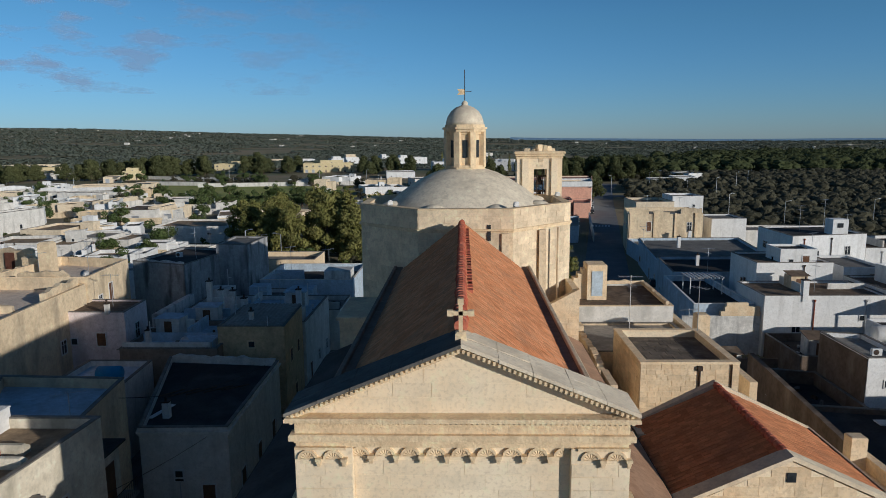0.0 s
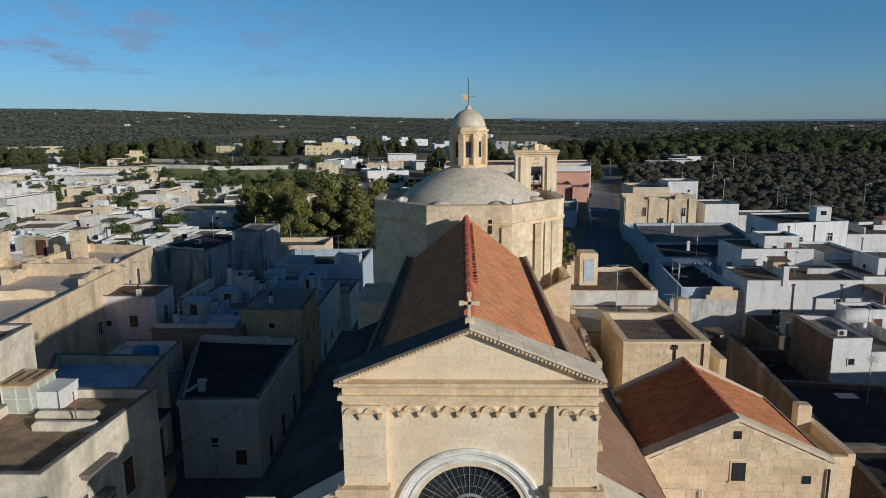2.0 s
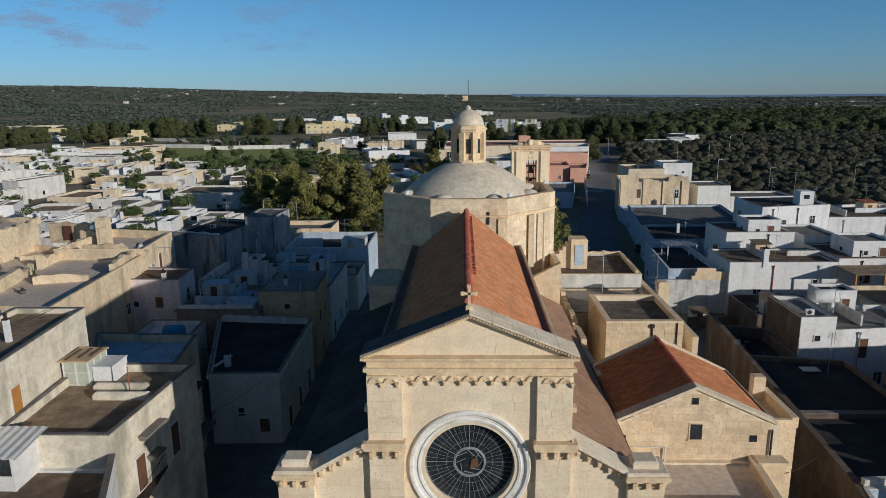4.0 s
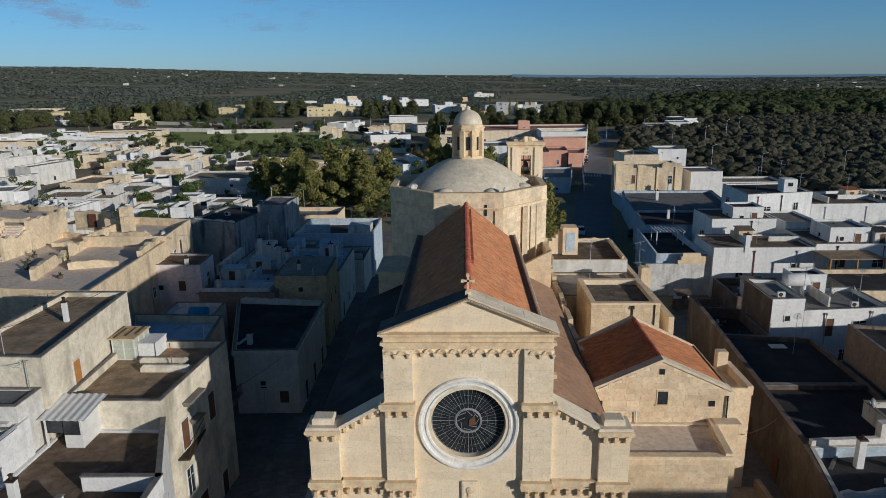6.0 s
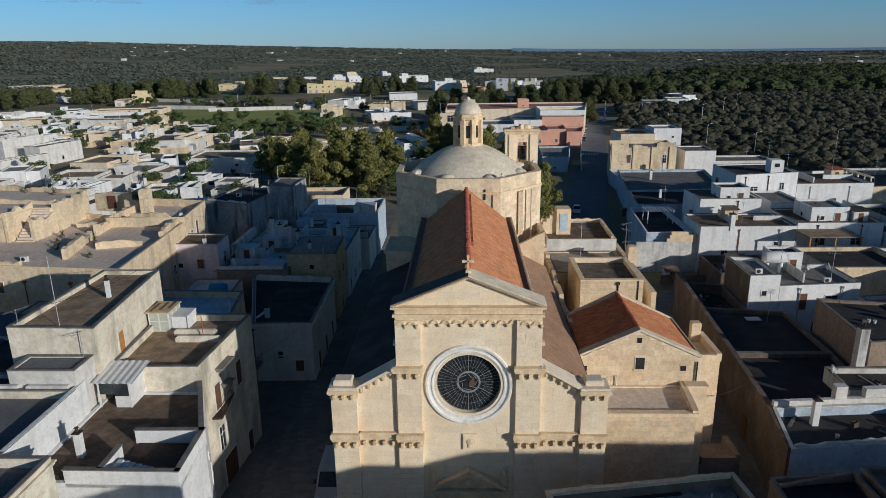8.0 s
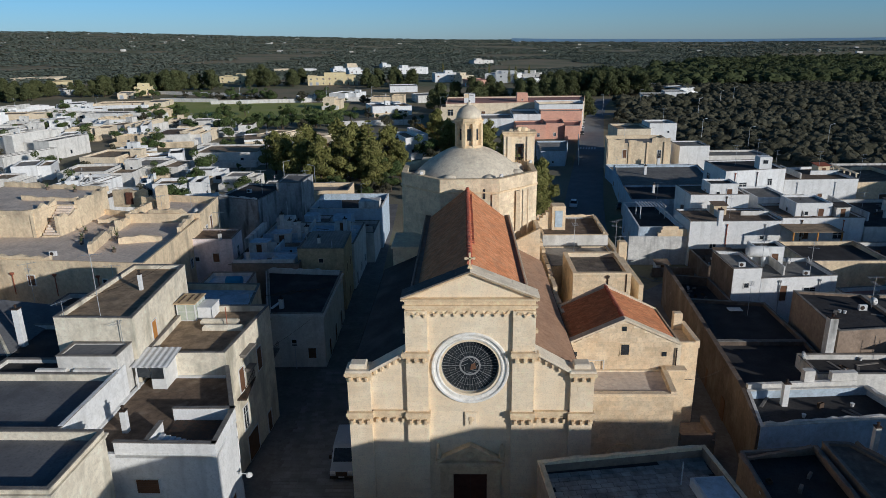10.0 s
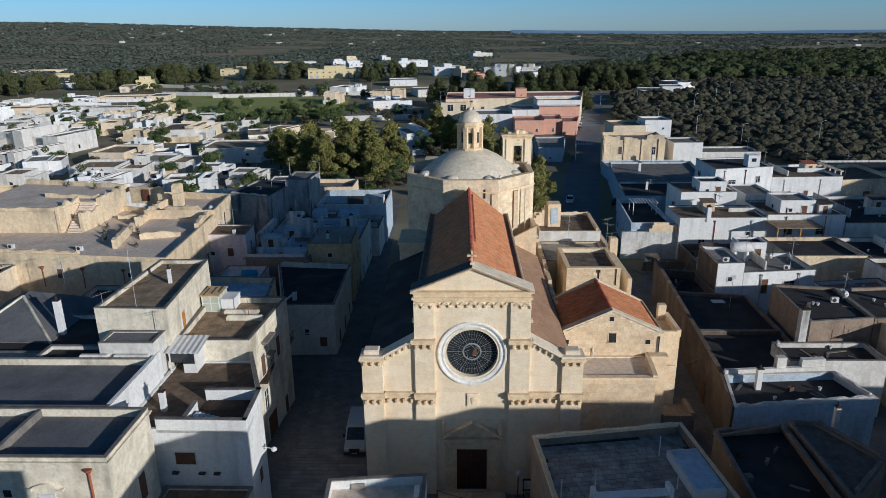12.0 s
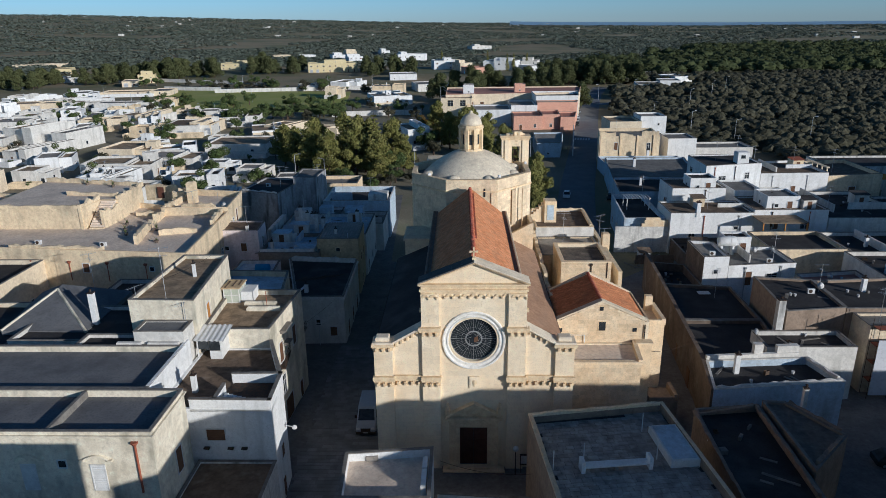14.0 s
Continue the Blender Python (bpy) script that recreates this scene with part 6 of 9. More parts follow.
house([(63.4, 87.6), (78, 88), (78, 102), (63.2, 100)], 9.8, M_white, M_roof_brown, "whitewashed house with walled roof terrace", par=0.5, auto=0.5)
house([(78.2, 90), (92, 92), (92, 108), (78.2, 106)], 8.6, M_tan, M_roof_brown, "tan house with columns on the terrace", par=0.8, auto=0.6)
house(rect(66.3, 64, 82, 84), 6.6, M_white2, M_roof_dk, "plain white house with a grey terrace", par=0.6, auto=0.6)
house(rect(82.3, 60, 100, 82), 6.0, M_oldwall, M_roof_dk, "old ochre plastered house with dark roof", par=0.5, auto=0.6)
house(rect(100, 84, 118, 104), 7.4, M_oldwall, M_roof_dk, "old grey house with a pale terrace", par=0.7, auto=0.6)
house(rect(104, 60, 124, 80), 9.0, M_blueg, M_roof_dk, "pale bluish house with dark roof", par=0.7, auto=0.6)
house(rect(92, 112, 122, 126), 6.0, M_oldwall, M_roof_dk, "long low store with dark walls", par=0.5)
house(rect(64, 108, 90, 118), 4.0, M_oldwall, M_roof_dk, "long dark yard wall and shed", par=0.8)
for x0, y0, x1, y1, z0, z1, wm in ((55.5, 66, 61.5, 72, 7.4, 10.2, M_white), (52.8, 74.5, 58.5, 84, 0, 9.2, M_white), (58.6, 75, 66, 85, 0, 7.4, M_white2), (44, 74.5, 49, 79, 9.6, 11.8, M_white), (40, 44.6, 44, 47.5, 6.6, 9.2, M_white), (60, 31.5, 64, 35, 6.3, 8.4, M_oldwall)):
    house(rect(x0, y0, x1, y1), z1, wm, seq_c.choice((M_roof_dk, M_roof_grey, M_roof_brown)), "small whitewashed upper room with flat roof", name="roof_room", par=0.25, cap=wm, z0=max(-0.3, z0 - 0.8), th=0.2, group="rooftop rooms", category="roof room", wins=((0, 0.3, z1 - 2.0, "small", "pane"), (0, 0.7, z1 - 2.2, "win", "shut"), (3, 0.5, z1 - 2.0, "small", "pane")))
aw = thing("awning", "dark red sloping awning over a doorway", "awning", (56.5, 83.5, 6.2))
part("canopy", Build().add([(-2, -1.8, 0), (2, -1.8, 0), (2, 0.4, 0.9), (-2, 0.4, 0.9), (-2, -1.8, -0.08), (2, -1.8, -0.08), (2, 0.4, 0.82), (-2, 0.4, 0.82)], [(0, 1, 2, 3), (7, 6, 5, 4), (0, 4, 5, 1), (1, 5, 6, 2), (3, 7, 4, 0)]), M_red_floor, aw)
for x in (-1.9, 1.9):
    part("post", Build().rod((x, -1.7, -2.5), (x, -1.7, 0), 0.05, 6), M_iron, aw)
pg2 = thing("roof_canopy", "wooden posts carrying a brown roof canopy", "canopy", (56.0, 61.2, 4.8))
part("cover", Build().box(-4, -2.5, 2.4, 4, 2.5, 2.5), M_roof_tan, pg2)
for x in (-3.8, 0, 3.8):
    part("post", Build().box(x - 0.09, -2.4, -4.9, x + 0.09, -2.2, 2.4), M_orange, pg2)
solo("streaked_wall", Build().box(27.6, 64.55, -0.2, 37.35, 65.0, 5.0, bev=0.05), M_oldwall, "black-streaked whitewashed yard wall", "wall")
oc = thing("roof_canopy", "ochre and brown sheet canopy on posts", "canopy", (90.0, 98.0, 0))
part("cover", Build().box(-8, -3, 7.6, -1.0, 3, 7.72), M_roof_brown, oc)
part("ochre_blind", Build().add([(-1.0, -3.2, 6.6), (6.4, -3.2, 6.6), (6.4, -2.2, 7.7), (-1.0, -2.2, 7.7), (-1.0, -3.1, 6.55), (6.4, -3.1, 6.55), (6.4, -2.1, 7.65), (-1.0, -2.1, 7.65)], [(0, 1, 2, 3), (7, 6, 5, 4), (3, 2, 6, 7), (1, 0, 4, 5)]), M_orange, oc)
for x in (-7.8, -3.0, 2.0, 6.2):
    part("post", Build().box(x - 0.08, -2.9, -0.1, x + 0.08, -2.75, 7.6), M_iron, oc)
for k in range(5):
    solo("terrace_column", Build().lathe([(0.2, -0.1), (0.16, 0.15), (0.15, 2.0), (0.22, 2.2)], 79.2, 91.2 + 2.2 * k, 10).box(78.95, 90.95 + 2.2 * k, -0.15, 79.45, 91.45 + 2.2 * k, -0.02), M_cream, "slim cream column on a roof terrace", "column", group="terrace columns").location.z = 8.0
solo("column_beam", Build().box(78.9, 90.8, 10.2, 79.5, 100.4, 10.45), M_cream, "cream beam over terrace columns", "beam")
# rain pipes, low walls and sheds among the white houses
rr = random.Random(57)
for x, y, z in ((43.5, 63.7, 7.0), (49.8, 63.7, 7.0), (46.6, 72.9, 9.6), (55.8, 63.9, 7.6), (62.6, 63.9, 7.6), (52.6, 85.2, 11.4), (57.2, 86.1, 11.4), (66.0, 87.6, 9.0), (73.5, 87.8, 9.0), (40.6, 37.5, 6.6), (46.0, 38.1, 6.6)):
    solo("rain_pipe", Build().rod((x, y, 0.0), (x, y, z), 0.07, 6).lathe([(0.08, z), (0.17, z + 0.2), (0.17, z + 0.28)], x, y, 6), rr.choice((M_rust, M_metal, M_iron)), "rain pipe with a hopper on a house wall", "rain pipe", group="rain pipes")
for x0, y0, x1, y1, z0, h, wm in ((43.0, 66.5, 43.25, 72.3, 7.1, 1.5, M_white2), (47.5, 68.5, 52.2, 68.75, 7.1, 1.2, M_white2), (56.5, 66.0, 56.75, 73.5, 7.65, 1.3, M_white), (60.0, 70.0, 65.8, 70.25, 7.65, 1.6, M_tan), (68.0, 91.0, 68.25, 100.5, 8.85, 1.6, M_white2), (72.0, 95.0, 77.8, 95.3, 8.85, 1.3, M_white), (70.0, 70.0, 70.3, 83.5, 5.95, 1.6, M_oldwall), (74.0, 72.0, 81.5, 72.3, 5.95, 1.4, M_white2), (88.0, 62.0, 88.3, 81.5, 5.45, 1.5, M_oldwall), (66.0, 46.0, 66.3, 55.5, 5.75, 1.4, M_white2), (42.0, 40.0, 42.2, 45.8, 6.65, 1.3, M_white2), (30.0, 58.0, 36.8, 58.25, 0.0, 1.6, M_lane)):
    solo("terrace_wall", Build().box(x0, y0, z0, x1, y1, z0 + h, bev=0.04), wm, "low dividing wall on a roof terrace", "wall", group="terrace walls")
for x, y, z, w, d, h in ((44.0, 69.8, 7.1, 2.2, 1.8, 2.1), (63.0, 66.5, 7.65, 2.4, 2.0, 2.0), (75.0, 97.0, 8.85, 2.6, 2.2, 2.1), (78.0, 76.0, 5.95, 2.8, 2.4, 2.2), (92.0, 70.0, 5.45, 3.2, 2.6, 2.3), (70.5, 50.0, 5.75, 2.4, 2.2, 2.1), (32.0, 60.0, 0.0, 2.0, 1.8, 1.8), (41.0, 58.0, 2.1, 2.6, 2.2, 2.2)):
    sd = thing("roof_shed", "small roof shed with a rusty sheet roof", "shed", (x, y, z), rr.uniform(-8, 8), group="roof sheds")
    part("wall", Build().box(-w / 2, -d / 2, -0.05, w / 2, d / 2, h), rr.choice((M_white2, M_tan, M_oldwall)), sd)
    part("sheet_roof", Build().add([(-w / 2 - 0.2, -d / 2 - 0.3, h + 0.01), (w / 2 + 0.2, -d / 2 - 0.3, h + 0.01), (w / 2 + 0.2, d / 2 + 0.1, h + 0.35), (-w / 2 - 0.2, d / 2 + 0.1, h + 0.35), (-w / 2 - 0.2, -d / 2 - 0.3, h + 0.06), (w / 2 + 0.2, -d / 2 - 0.3, h + 0.06), (w / 2 + 0.2, d / 2 + 0.1, h + 0.4), (-w / 2 - 0.2, d / 2 + 0.1, h + 0.4)], [(3, 2, 1, 0), (4, 5, 6, 7), (0, 1, 5, 4), (1, 2, 6, 5), (2, 3, 7, 6), (3, 0, 4, 7)]), rr.choice((M_roof_brown, M_rust, M_roof_dk)), sd)
    part("door", Build().box(-0.4, -d / 2 - 0.04, 0.0, 0.4, -d / 2 + 0.02, 1.7), M_shutter, sd)
# pergola house and long bluish house by the street
house([(29.5, 66), (37.2, 66), (37.3, 84), (31.0, 84)], 6.2, M_blueg, M_roof_dk, "pale house with roof pergola", par=0.8, cap=M_white, auto=0.8)
pg = thing("pergola", "white metal pergola on a roof terrace", "pergola", (34.2, 76.5, 5.4))
for x, y in ((-2.2, -1.6), (2.2, -1.6), (2.2, 1.6), (-2.2, 1.6)):
    part("post", Build().box(x - 0.07, y - 0.07, -0.05, x + 0.07, y + 0.07, 2.3), M_frame, pg)
for k in range(9):
    part("beam", Build().box(-2.4 + 0.58 * k, -1.9, 2.3, -2.28 + 0.58 * k, 1.9, 2.44), M_frame, pg)
# the walls' shade is put into their blue colour
house([(33.0, 86), (50.4, 86), (52.0, 100), (34.5, 100)], 6.4, M_blueg, M_roof_dk, "long pale house with shade-blue walls by the street", par=0.5, auto=0.8)
house([(35.0, 101), (56, 101), (60, 128), (38.5, 128)], 5.6, M_blueg, M_roof_grey, "long house with cornice and grey roof", par=0.5, auto=0.7, cornice=True)
TB = house([(39.2, 140.6), (56.8, 140.8), (58.3, 156), (41.8, 156)], 9.4, M_tan, M_roof_grey, "tall tan block with a blank stained side wall", par=0.9, cap=M_rubble, wins=((0, 0.28, 5.4, "tall", "door"), (0, 0.82, 5.2, "tall", "pane"), (3, 0.3, 5.5, "win", "shut"), (3, 0.7, 5.5, "win", "shut")))
tx, ty = TB.location.x, TB.location.y
for u in (0.0, 0.33, 0.62, 0.9):
    part("buttress_strip", Build().box(39.5 + 17 * u - tx, 140.45 - ty, 0, 39.9 + 17 * u - tx, 140.62 - ty, 9.7), M_rubble, TB)
for p, q, z1 in (((39.4, 140.7), (44, 140.75), 10.5), ((45, 140.75), (49, 140.8), 10.1), ((51.5, 140.8), (56.5, 140.9), 10.9)):
    crumbled("broken_parapet", p, q, 9.3, z1, 0.3, M_tan, TB, 0.4, 0.9)
house(rect(39, 130, 62, 140.4), 3.6, M_blueg, M_roof_grey, "low house with a white parapet", par=0.6, cap=M_white)
house(rect(58.5, 170, 67, 180), 11.2, M_white, M_roof_lt, "tall narrow white tower-like house", par=0.5, wins=((0, 0.7, 8.2, "small", "pane"),))
house(rect(48, 168, 58.4, 182), 9.8, M_cream, M_roof_tan, "tan house beside a white tower", par=0.6)
house(rect(61.5, 148, 70, 158), 7.4, M_white, M_roof_grey, "plain white cubic house beside groves", par=0.3)
house(rect(70.5, 150, 88, 160), 4.2, M_white2, M_roof_grey, "low white house with grey roof", par=0.5)
# building with roof stair beside the church
H = house([(9.9, 39.2), (18.4, 39.2), (18.6, 49.0), (9.9, 49.0)], 12.65, M_white2, M_roof_brown, "house with brown roof and whitewashed band", par=0.25, cap=M_rubble)
sh = thing("rooftop_hut", "small tufa rooftop hut with a pale door", "roof hut", (12.4, 43.4, 12.4))
part("body", Build().box(-0.9, -0.8, -0.05, 0.9, 1.4, 3.3, bev=0.08), M_rubble, sh)
part("door", Build().box(-0.5, -0.86, 0.4, 0.5, -0.8, 2.7), M_blueg, sh)
b = Build()
for k in range(7):
    b.box(-1.3 - 0.4 * k, -0.4, -0.05, -0.9 - 0.4 * k, 0.8, 2.8 - 0.4 * k)
part("steps", b, M_rubble, sh)
house([(9.9, 30.9), (18.3, 30.9), (18.3, 39.1), (9.9, 39.1)], 11.2, M_tan, M_roof_lt, "old yard building with a pale terrace", par=0.15)
solo("yard_wall", Build().box(18.7, 24.0, -0.2, 19.2, 47.5, 11.4).box(18.6, 33.8, -0.2, 19.6, 34.9, 13.3, bev=0.12), M_rubble, "rough tufa wall along the lane", "wall")
# the wall's darkness is partly lane shade put into its colour
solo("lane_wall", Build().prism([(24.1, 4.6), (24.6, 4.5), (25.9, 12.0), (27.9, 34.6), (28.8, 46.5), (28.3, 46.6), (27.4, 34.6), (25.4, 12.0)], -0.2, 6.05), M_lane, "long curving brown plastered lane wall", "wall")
for k in range(4):
    solo("doorway", Build().box(-0.05, -0.6, 0.0, 0.03, 0.6, 2.3, pose(25.05 + 0.65 * k, 9 + 6.6 * k, 0, 0, 0, -6)), M_shutter, "dark doorway in the lane wall", "door")

# worn tops of the old walls
for ob, p, q, z0, z1, jag, mt in ((R2, (20.75, -17.6), (21.15, 0.4), 6.0, 6.25, 0.07, M_side), (R2, (27.0, -11.5), (27.3, 1.4), 6.0, 6.3, 0.1, M_side), (R2, (21.4, -0.2), (27.0, 1.2), 6.0, 6.2, 0.06, M_side), (R3, (28.4, -8.2), (32.6, -4.2), 6.35, 6.65, 0.1, M_side), (R3, (30.2, 1.3), (32.6, -3.4), 6.35, 6.6, 0.1, M_side),
                                  (R1, (24.7, 4.6), (38.0, 6.2), 6.0, 6.2, 0.1, M_white2), (R1, (37.9, 6.6), (36.8, 11.2), 6.0, 6.3, 0.08, M_white2), (F, (4.9, -5.7), (16.3, -3.8), 9.35, 9.55, 0.08, M_rubble), (F, (6.2, -19.0), (5.0, -5.9), 9.35, 9.5, 0.06, M_rubble),
                                  (AC, (-42.6, 66.8), (-35.4, 64.1), 11.9, 12.1, 0.12, M_oldwall), (G, (-27.6, 42.2), (-17.5, 41.2), 6.9, 7.2, 0.12, M_white2), (H, (10.2, 48.6), (18.3, 48.6), 12.65, 12.95, 0.05, M_rubble), (H, (18.1, 39.6), (18.3, 48.4), 12.65, 12.95, 0.08, M_rubble)):
    crumbled("worn_parapet", p, q, z0 - 0.05, z1, jag, mt, ob, 0.3, 0.6)

# ---- the town beyond: rows of low white houses ----
seq = random.Random(21)
SPOTS, FEET = [], []
LOOKS = {M_white: ("low whitewashed cubic house with a flat terrace", "whitewashed town house with a walled roof terrace"), M_white2: ("weathered whitewashed house with a stained terrace", "old whitewashed house with flaking walls"),
         M_cream: ("cream plastered flat-roofed house", "cream house with a low parapet"), M_tan: ("weathered tan plastered flat-roofed house",), M_yellow: ("long yellow plastered building with a flat roof",), M_pink: ("pink plastered house with a red terrace",)}


def home(x, y, w, d, h, ang, wall, roof):
    """A town house with a lower wing, a rooftop room and a walled yard; x, y is the middle of its front at the ground, ang its turn in degrees."""
    ca, sa = math.cos(radians(ang)), math.sin(radians(ang))
    turn = lambda p, r: (x + p * ca - r * sa, y + p * sa + r * ca)
    quad = lambda x0, y0, x1, y1: [turn(x0, y0), turn(x1, y0), turn(x1, y1), turn(x0, y1)]
    FEET.append((*turn(0, d / 2), max(w, d) / 2))
    lo, hi = -w / 2, w / 2
    cut = w * seq.uniform(0.12, 0.28) * seq.choice((-1, 1))
    for k, (xa, xb, ya, yb, hh) in enumerate(((lo, cut, 0, d, h), (cut + 0.02, hi, d * seq.uniform(0, 0.25), d, h * seq.uniform(0.78, 0.97)))):
        if cut < 0:
            xa, xb = -xb, -xa
        house(quad(xa, ya, xb, yb), hh, wall, roof if k == 0 else seq.choice((roof, M_roof_tan, M_roof_grey)), seq.choice(LOOKS[wall]), par=seq.uniform(0.25, 0.8), auto=0.4, cap=seq.choice((wall, wall, M_cap)), group="town houses")
        if seq.random() < 0.2 and xb - xa > 5 and d > 7:
            rw, rd = seq.uniform(2.4, 4.0), seq.uniform(2.2, 3.4)
            rx, ry = seq.uniform(xa + 0.4, xb - rw - 0.4), seq.uniform(ya + (yb - ya) * 0.35, yb - rd - 0.3)
            house(quad(rx, ry, rx + rw, ry + rd), hh + seq.uniform(1.4, 2.2), wall, M_roof_lt, "small rooftop room of a town house", name="roof_room", par=0.15, cap=wall, z0=hh - 1.2, th=0.2, group="rooftop rooms", category="roof room",
                  wins=((0, 0.5, hh - 0.3, "small", "pane"),))
    if seq.random() < 0.55:
        aerial_spots.append((*turn(seq.uniform(-0.3, 0.3) * w, d * 0.6), h - 0.8))
    ob = thing("yard_wall", "low plastered wall round a small yard", "wall", (0, 0, 0), group="yard walls")
    b = Build()
    wall_ring(b, quad(lo, -seq.uniform(2.5, 5), hi * seq.uniform(0.3, 0.9), -0.02), -0.2, seq.uniform(1.5, 2.4), 0.2, 0.0)
    part("wall", b, seq.choice((M_white, M_white2, M_cream, M_tan)), ob)
    SPOTS.append(turn(seq.uniform(-0.4, 0.3) * w, -2.0))
    SPOTS.append(turn(seq.uniform(-0.5, 0.5) * w, d + 2.2))


def far_home(x, y, w, d, h, ang, wall, roof):
    """A house at the edge of town with a higher middle part."""
    ca, sa = math.cos(radians(ang)), math.sin(radians(ang))
    turn = lambda p, r: (x + p * ca - r * sa, y + p * sa + r * ca)
    quad = lambda x0, y0, x1, y1: [turn(x0, y0), turn(x1, y0), turn(x1, y1), turn(x0, y1)]
    FEET.append((*turn(0, d / 2), max(w, d) / 2))
    house(quad(-w / 2, 0, w / 2, d), h, wall, roof, seq.choice(LOOKS[wall]), par=0.4, auto=0.8, cap=wall, group="far houses", z0=-2, storeys=2 if h > 6 else 1)
    if h > 6.4:
        p, q = sorted((seq.uniform(-0.4, 0.4) * w, seq.uniform(-0.4, 0.4) * w))
        house(quad(p - 2, d * 0.3, q + 2, d * 0.8), h + 2.2, wall, roof, "set-back upper storey of a house", name="roof_room", par=0.2, cap=wall, z0=h - 1.0, th=0.2, group="rooftop rooms", category="roof room", wins=((0, 0.5, h + 0.2, "small", "pane"),))


aerial_spots = []
home(-255.2, 321.8, 12.8, 28.8, 4.0, -21, M_white, M_roof_lt)
home(-230.9, 350.6, 17.2, 20.0, 4.0, 20, M_white, M_roof_grey)
home(-254.2, 328.7, 12.7, 9.8, 5.5, 4, M_white2, M_roof_lt)
home(-206.4, 368.7, 43.6, 20.0, 3.0, 8, M_cream, M_roof_grey)
home(-183.7, 256.5, 8.0, 17.5, 5.0, 20, M_white, M_roof_lt)
home(-164.2, 244.7, 12.4, 20.0, 4.0, 20, M_white2, M_blueg)
home(-147.8, 242.4, 17.6, 18.9, 4.0, -16, M_white2, M_roof_tan)
home(-135.0, 230.1, 8.4, 19.9, 5.0, 20, M_white, M_roof_grey)
home(-141.3, 237.8, 8.3, 22.4, 5.0, -1, M_cream, M_roof_lt)
home(-108.7, 205.4, 18.4, 20.0, 4.5, 6, M_white2, M_roof_brown)
home(-105.2, 210.8, 8.4, 18.6, 5.0, 0, M_cream, M_roof_lt)
home(-141.0, 188.8, 7.9, 18.3, 6.0, 20, M_white, M_roof_lt)
home(-148.0, 177.9, 17.1, 18.5, 6.5, -12, M_white2, M_roof_grey)
home(-109.4, 154.8, 16.9, 15.5, 4.5, -3, M_cream, M_roof_tan)
home(-93.7, 156.4, 14.2, 9.9, 5.0, 20, M_white, M_roof_dk)
home(-71.4, 164.5, 30.7, 18.1, 4.5, 1, M_white2, M_roof_grey)
home(-124.1, 140.9, 10.0, 11.0, 4.5, 20, M_white, M_roof_lt)
home(-75.4, 201.3, 11.8, 18.0, 3.6, 18, M_white, M_roof_lt)
home(-75.4, 207.0, 12.2, 16.5, 4.0, -21, M_cream, M_roof_tan)
home(-53.7, 196.5, 11.7, 9.2, 4.5, -23, M_cream, M_roof_tan)
home(-15.3, 176.0, 6.9, 20.0, 7.5, 19, M_white, M_roof_lt)
home(-37.1, 307.3, 20.9, 20.0, 5.0, 18, M_white, M_roof_grey)
home(-79.7, 398.6, 17.6, 20.0, 5.0, -16, M_white, M_roof_lt)
home(-97.7, 398.0, 17.9, 20.0, 3.6, 20, M_white2, M_roof_lt)
home(-94.2, 111.0, 4.1, 7.0, 6.0, 20, M_white, M_roof_lt)
home(-79.9, 117.2, 2.8, 7.0, 5.0, 20, M_white, M_roof_lt)
home(-69.9, 112.3, 11.9, 8.2, 5.0, 8, M_white, M_roof_dk)
home(-227.4, 269.8, 11.3, 8.5, 7.0, -38, M_white, M_roof_lt)
home(-161.6, 180.9, 17.0, 20.0, 8.0, -16, M_white2, M_roof_lt)
home(-98.9, 128.0, 18.9, 12.5, 5.0, 5, M_white2, M_roof_tan)
home(-93.8, 107.6, 9.5, 13.9, 5.5, -6, M_white, M_roof_grey)
home(-144.9, 153.8, 10.7, 20.0, 5.0, -16, M_white2, M_roof_dk)
home(-53.7, 84.5, 7.7, 7.0, 7.0, 10, M_white, M_roof_lt)
home(-46.0, 366.0, 20.0, 12.0, 5.6, -1, M_tan, M_roof_grey)
home(-76.0, 345.0, 10.0, 10.0, 6.3, -2, M_cream, M_roof_brown)
home(-100.0, 236.0, 22.0, 16.0, 4.1, 9, M_white2, M_roof_brown)
home(-118.0, 256.5, 20.0, 11.0, 4.0, 9, M_white2, M_roof_grey)
home(-82.0, 86.0, 18.0, 12.0, 7.2, -7, M_white2, M_roof_brown)
home(-132.0, 102.0, 18.0, 16.0, 6.3, 3, M_cream, M_roof_brown)
home(-186.0, 217.0, 22.0, 18.0, 5.0, 9, M_white2, M_roof_lt)
home(-178.0, 295.0, 30.0, 10.0, 4.0, 0, M_white2, M_roof_grey)
home(-212.0, 201.0, 20.0, 18.0, 5.4, -2, M_white2, M_roof_lt)
home(-170.0, 121.0, 22.0, 18.0, 5.9, -3, M_tan, M_roof_tan)
home(-200.0, 151.0, 20.0, 18.0, 5.9, 9, M_tan, M_roof_lt)
home(-230.0, 294.0, 30.0, 12.0, 4.1, 7, M_cream, M_roof_tan)
home(-250.0, 242.0, 24.0, 16.0, 4.7, 4, M_white2, M_roof_brown)
home(-34.0, 146.0, 14.0, 8.0, 3.2, -2, M_cream, M_roof_brown)
far_home(-433.4, 643.7, 48.0, 22.0, 6.0, 20, M_cream, M_roof_grey)
far_home(-364.8, 566.2, 15.0, 22.0, 6.0, 20, M_yellow, M_roof_tan)
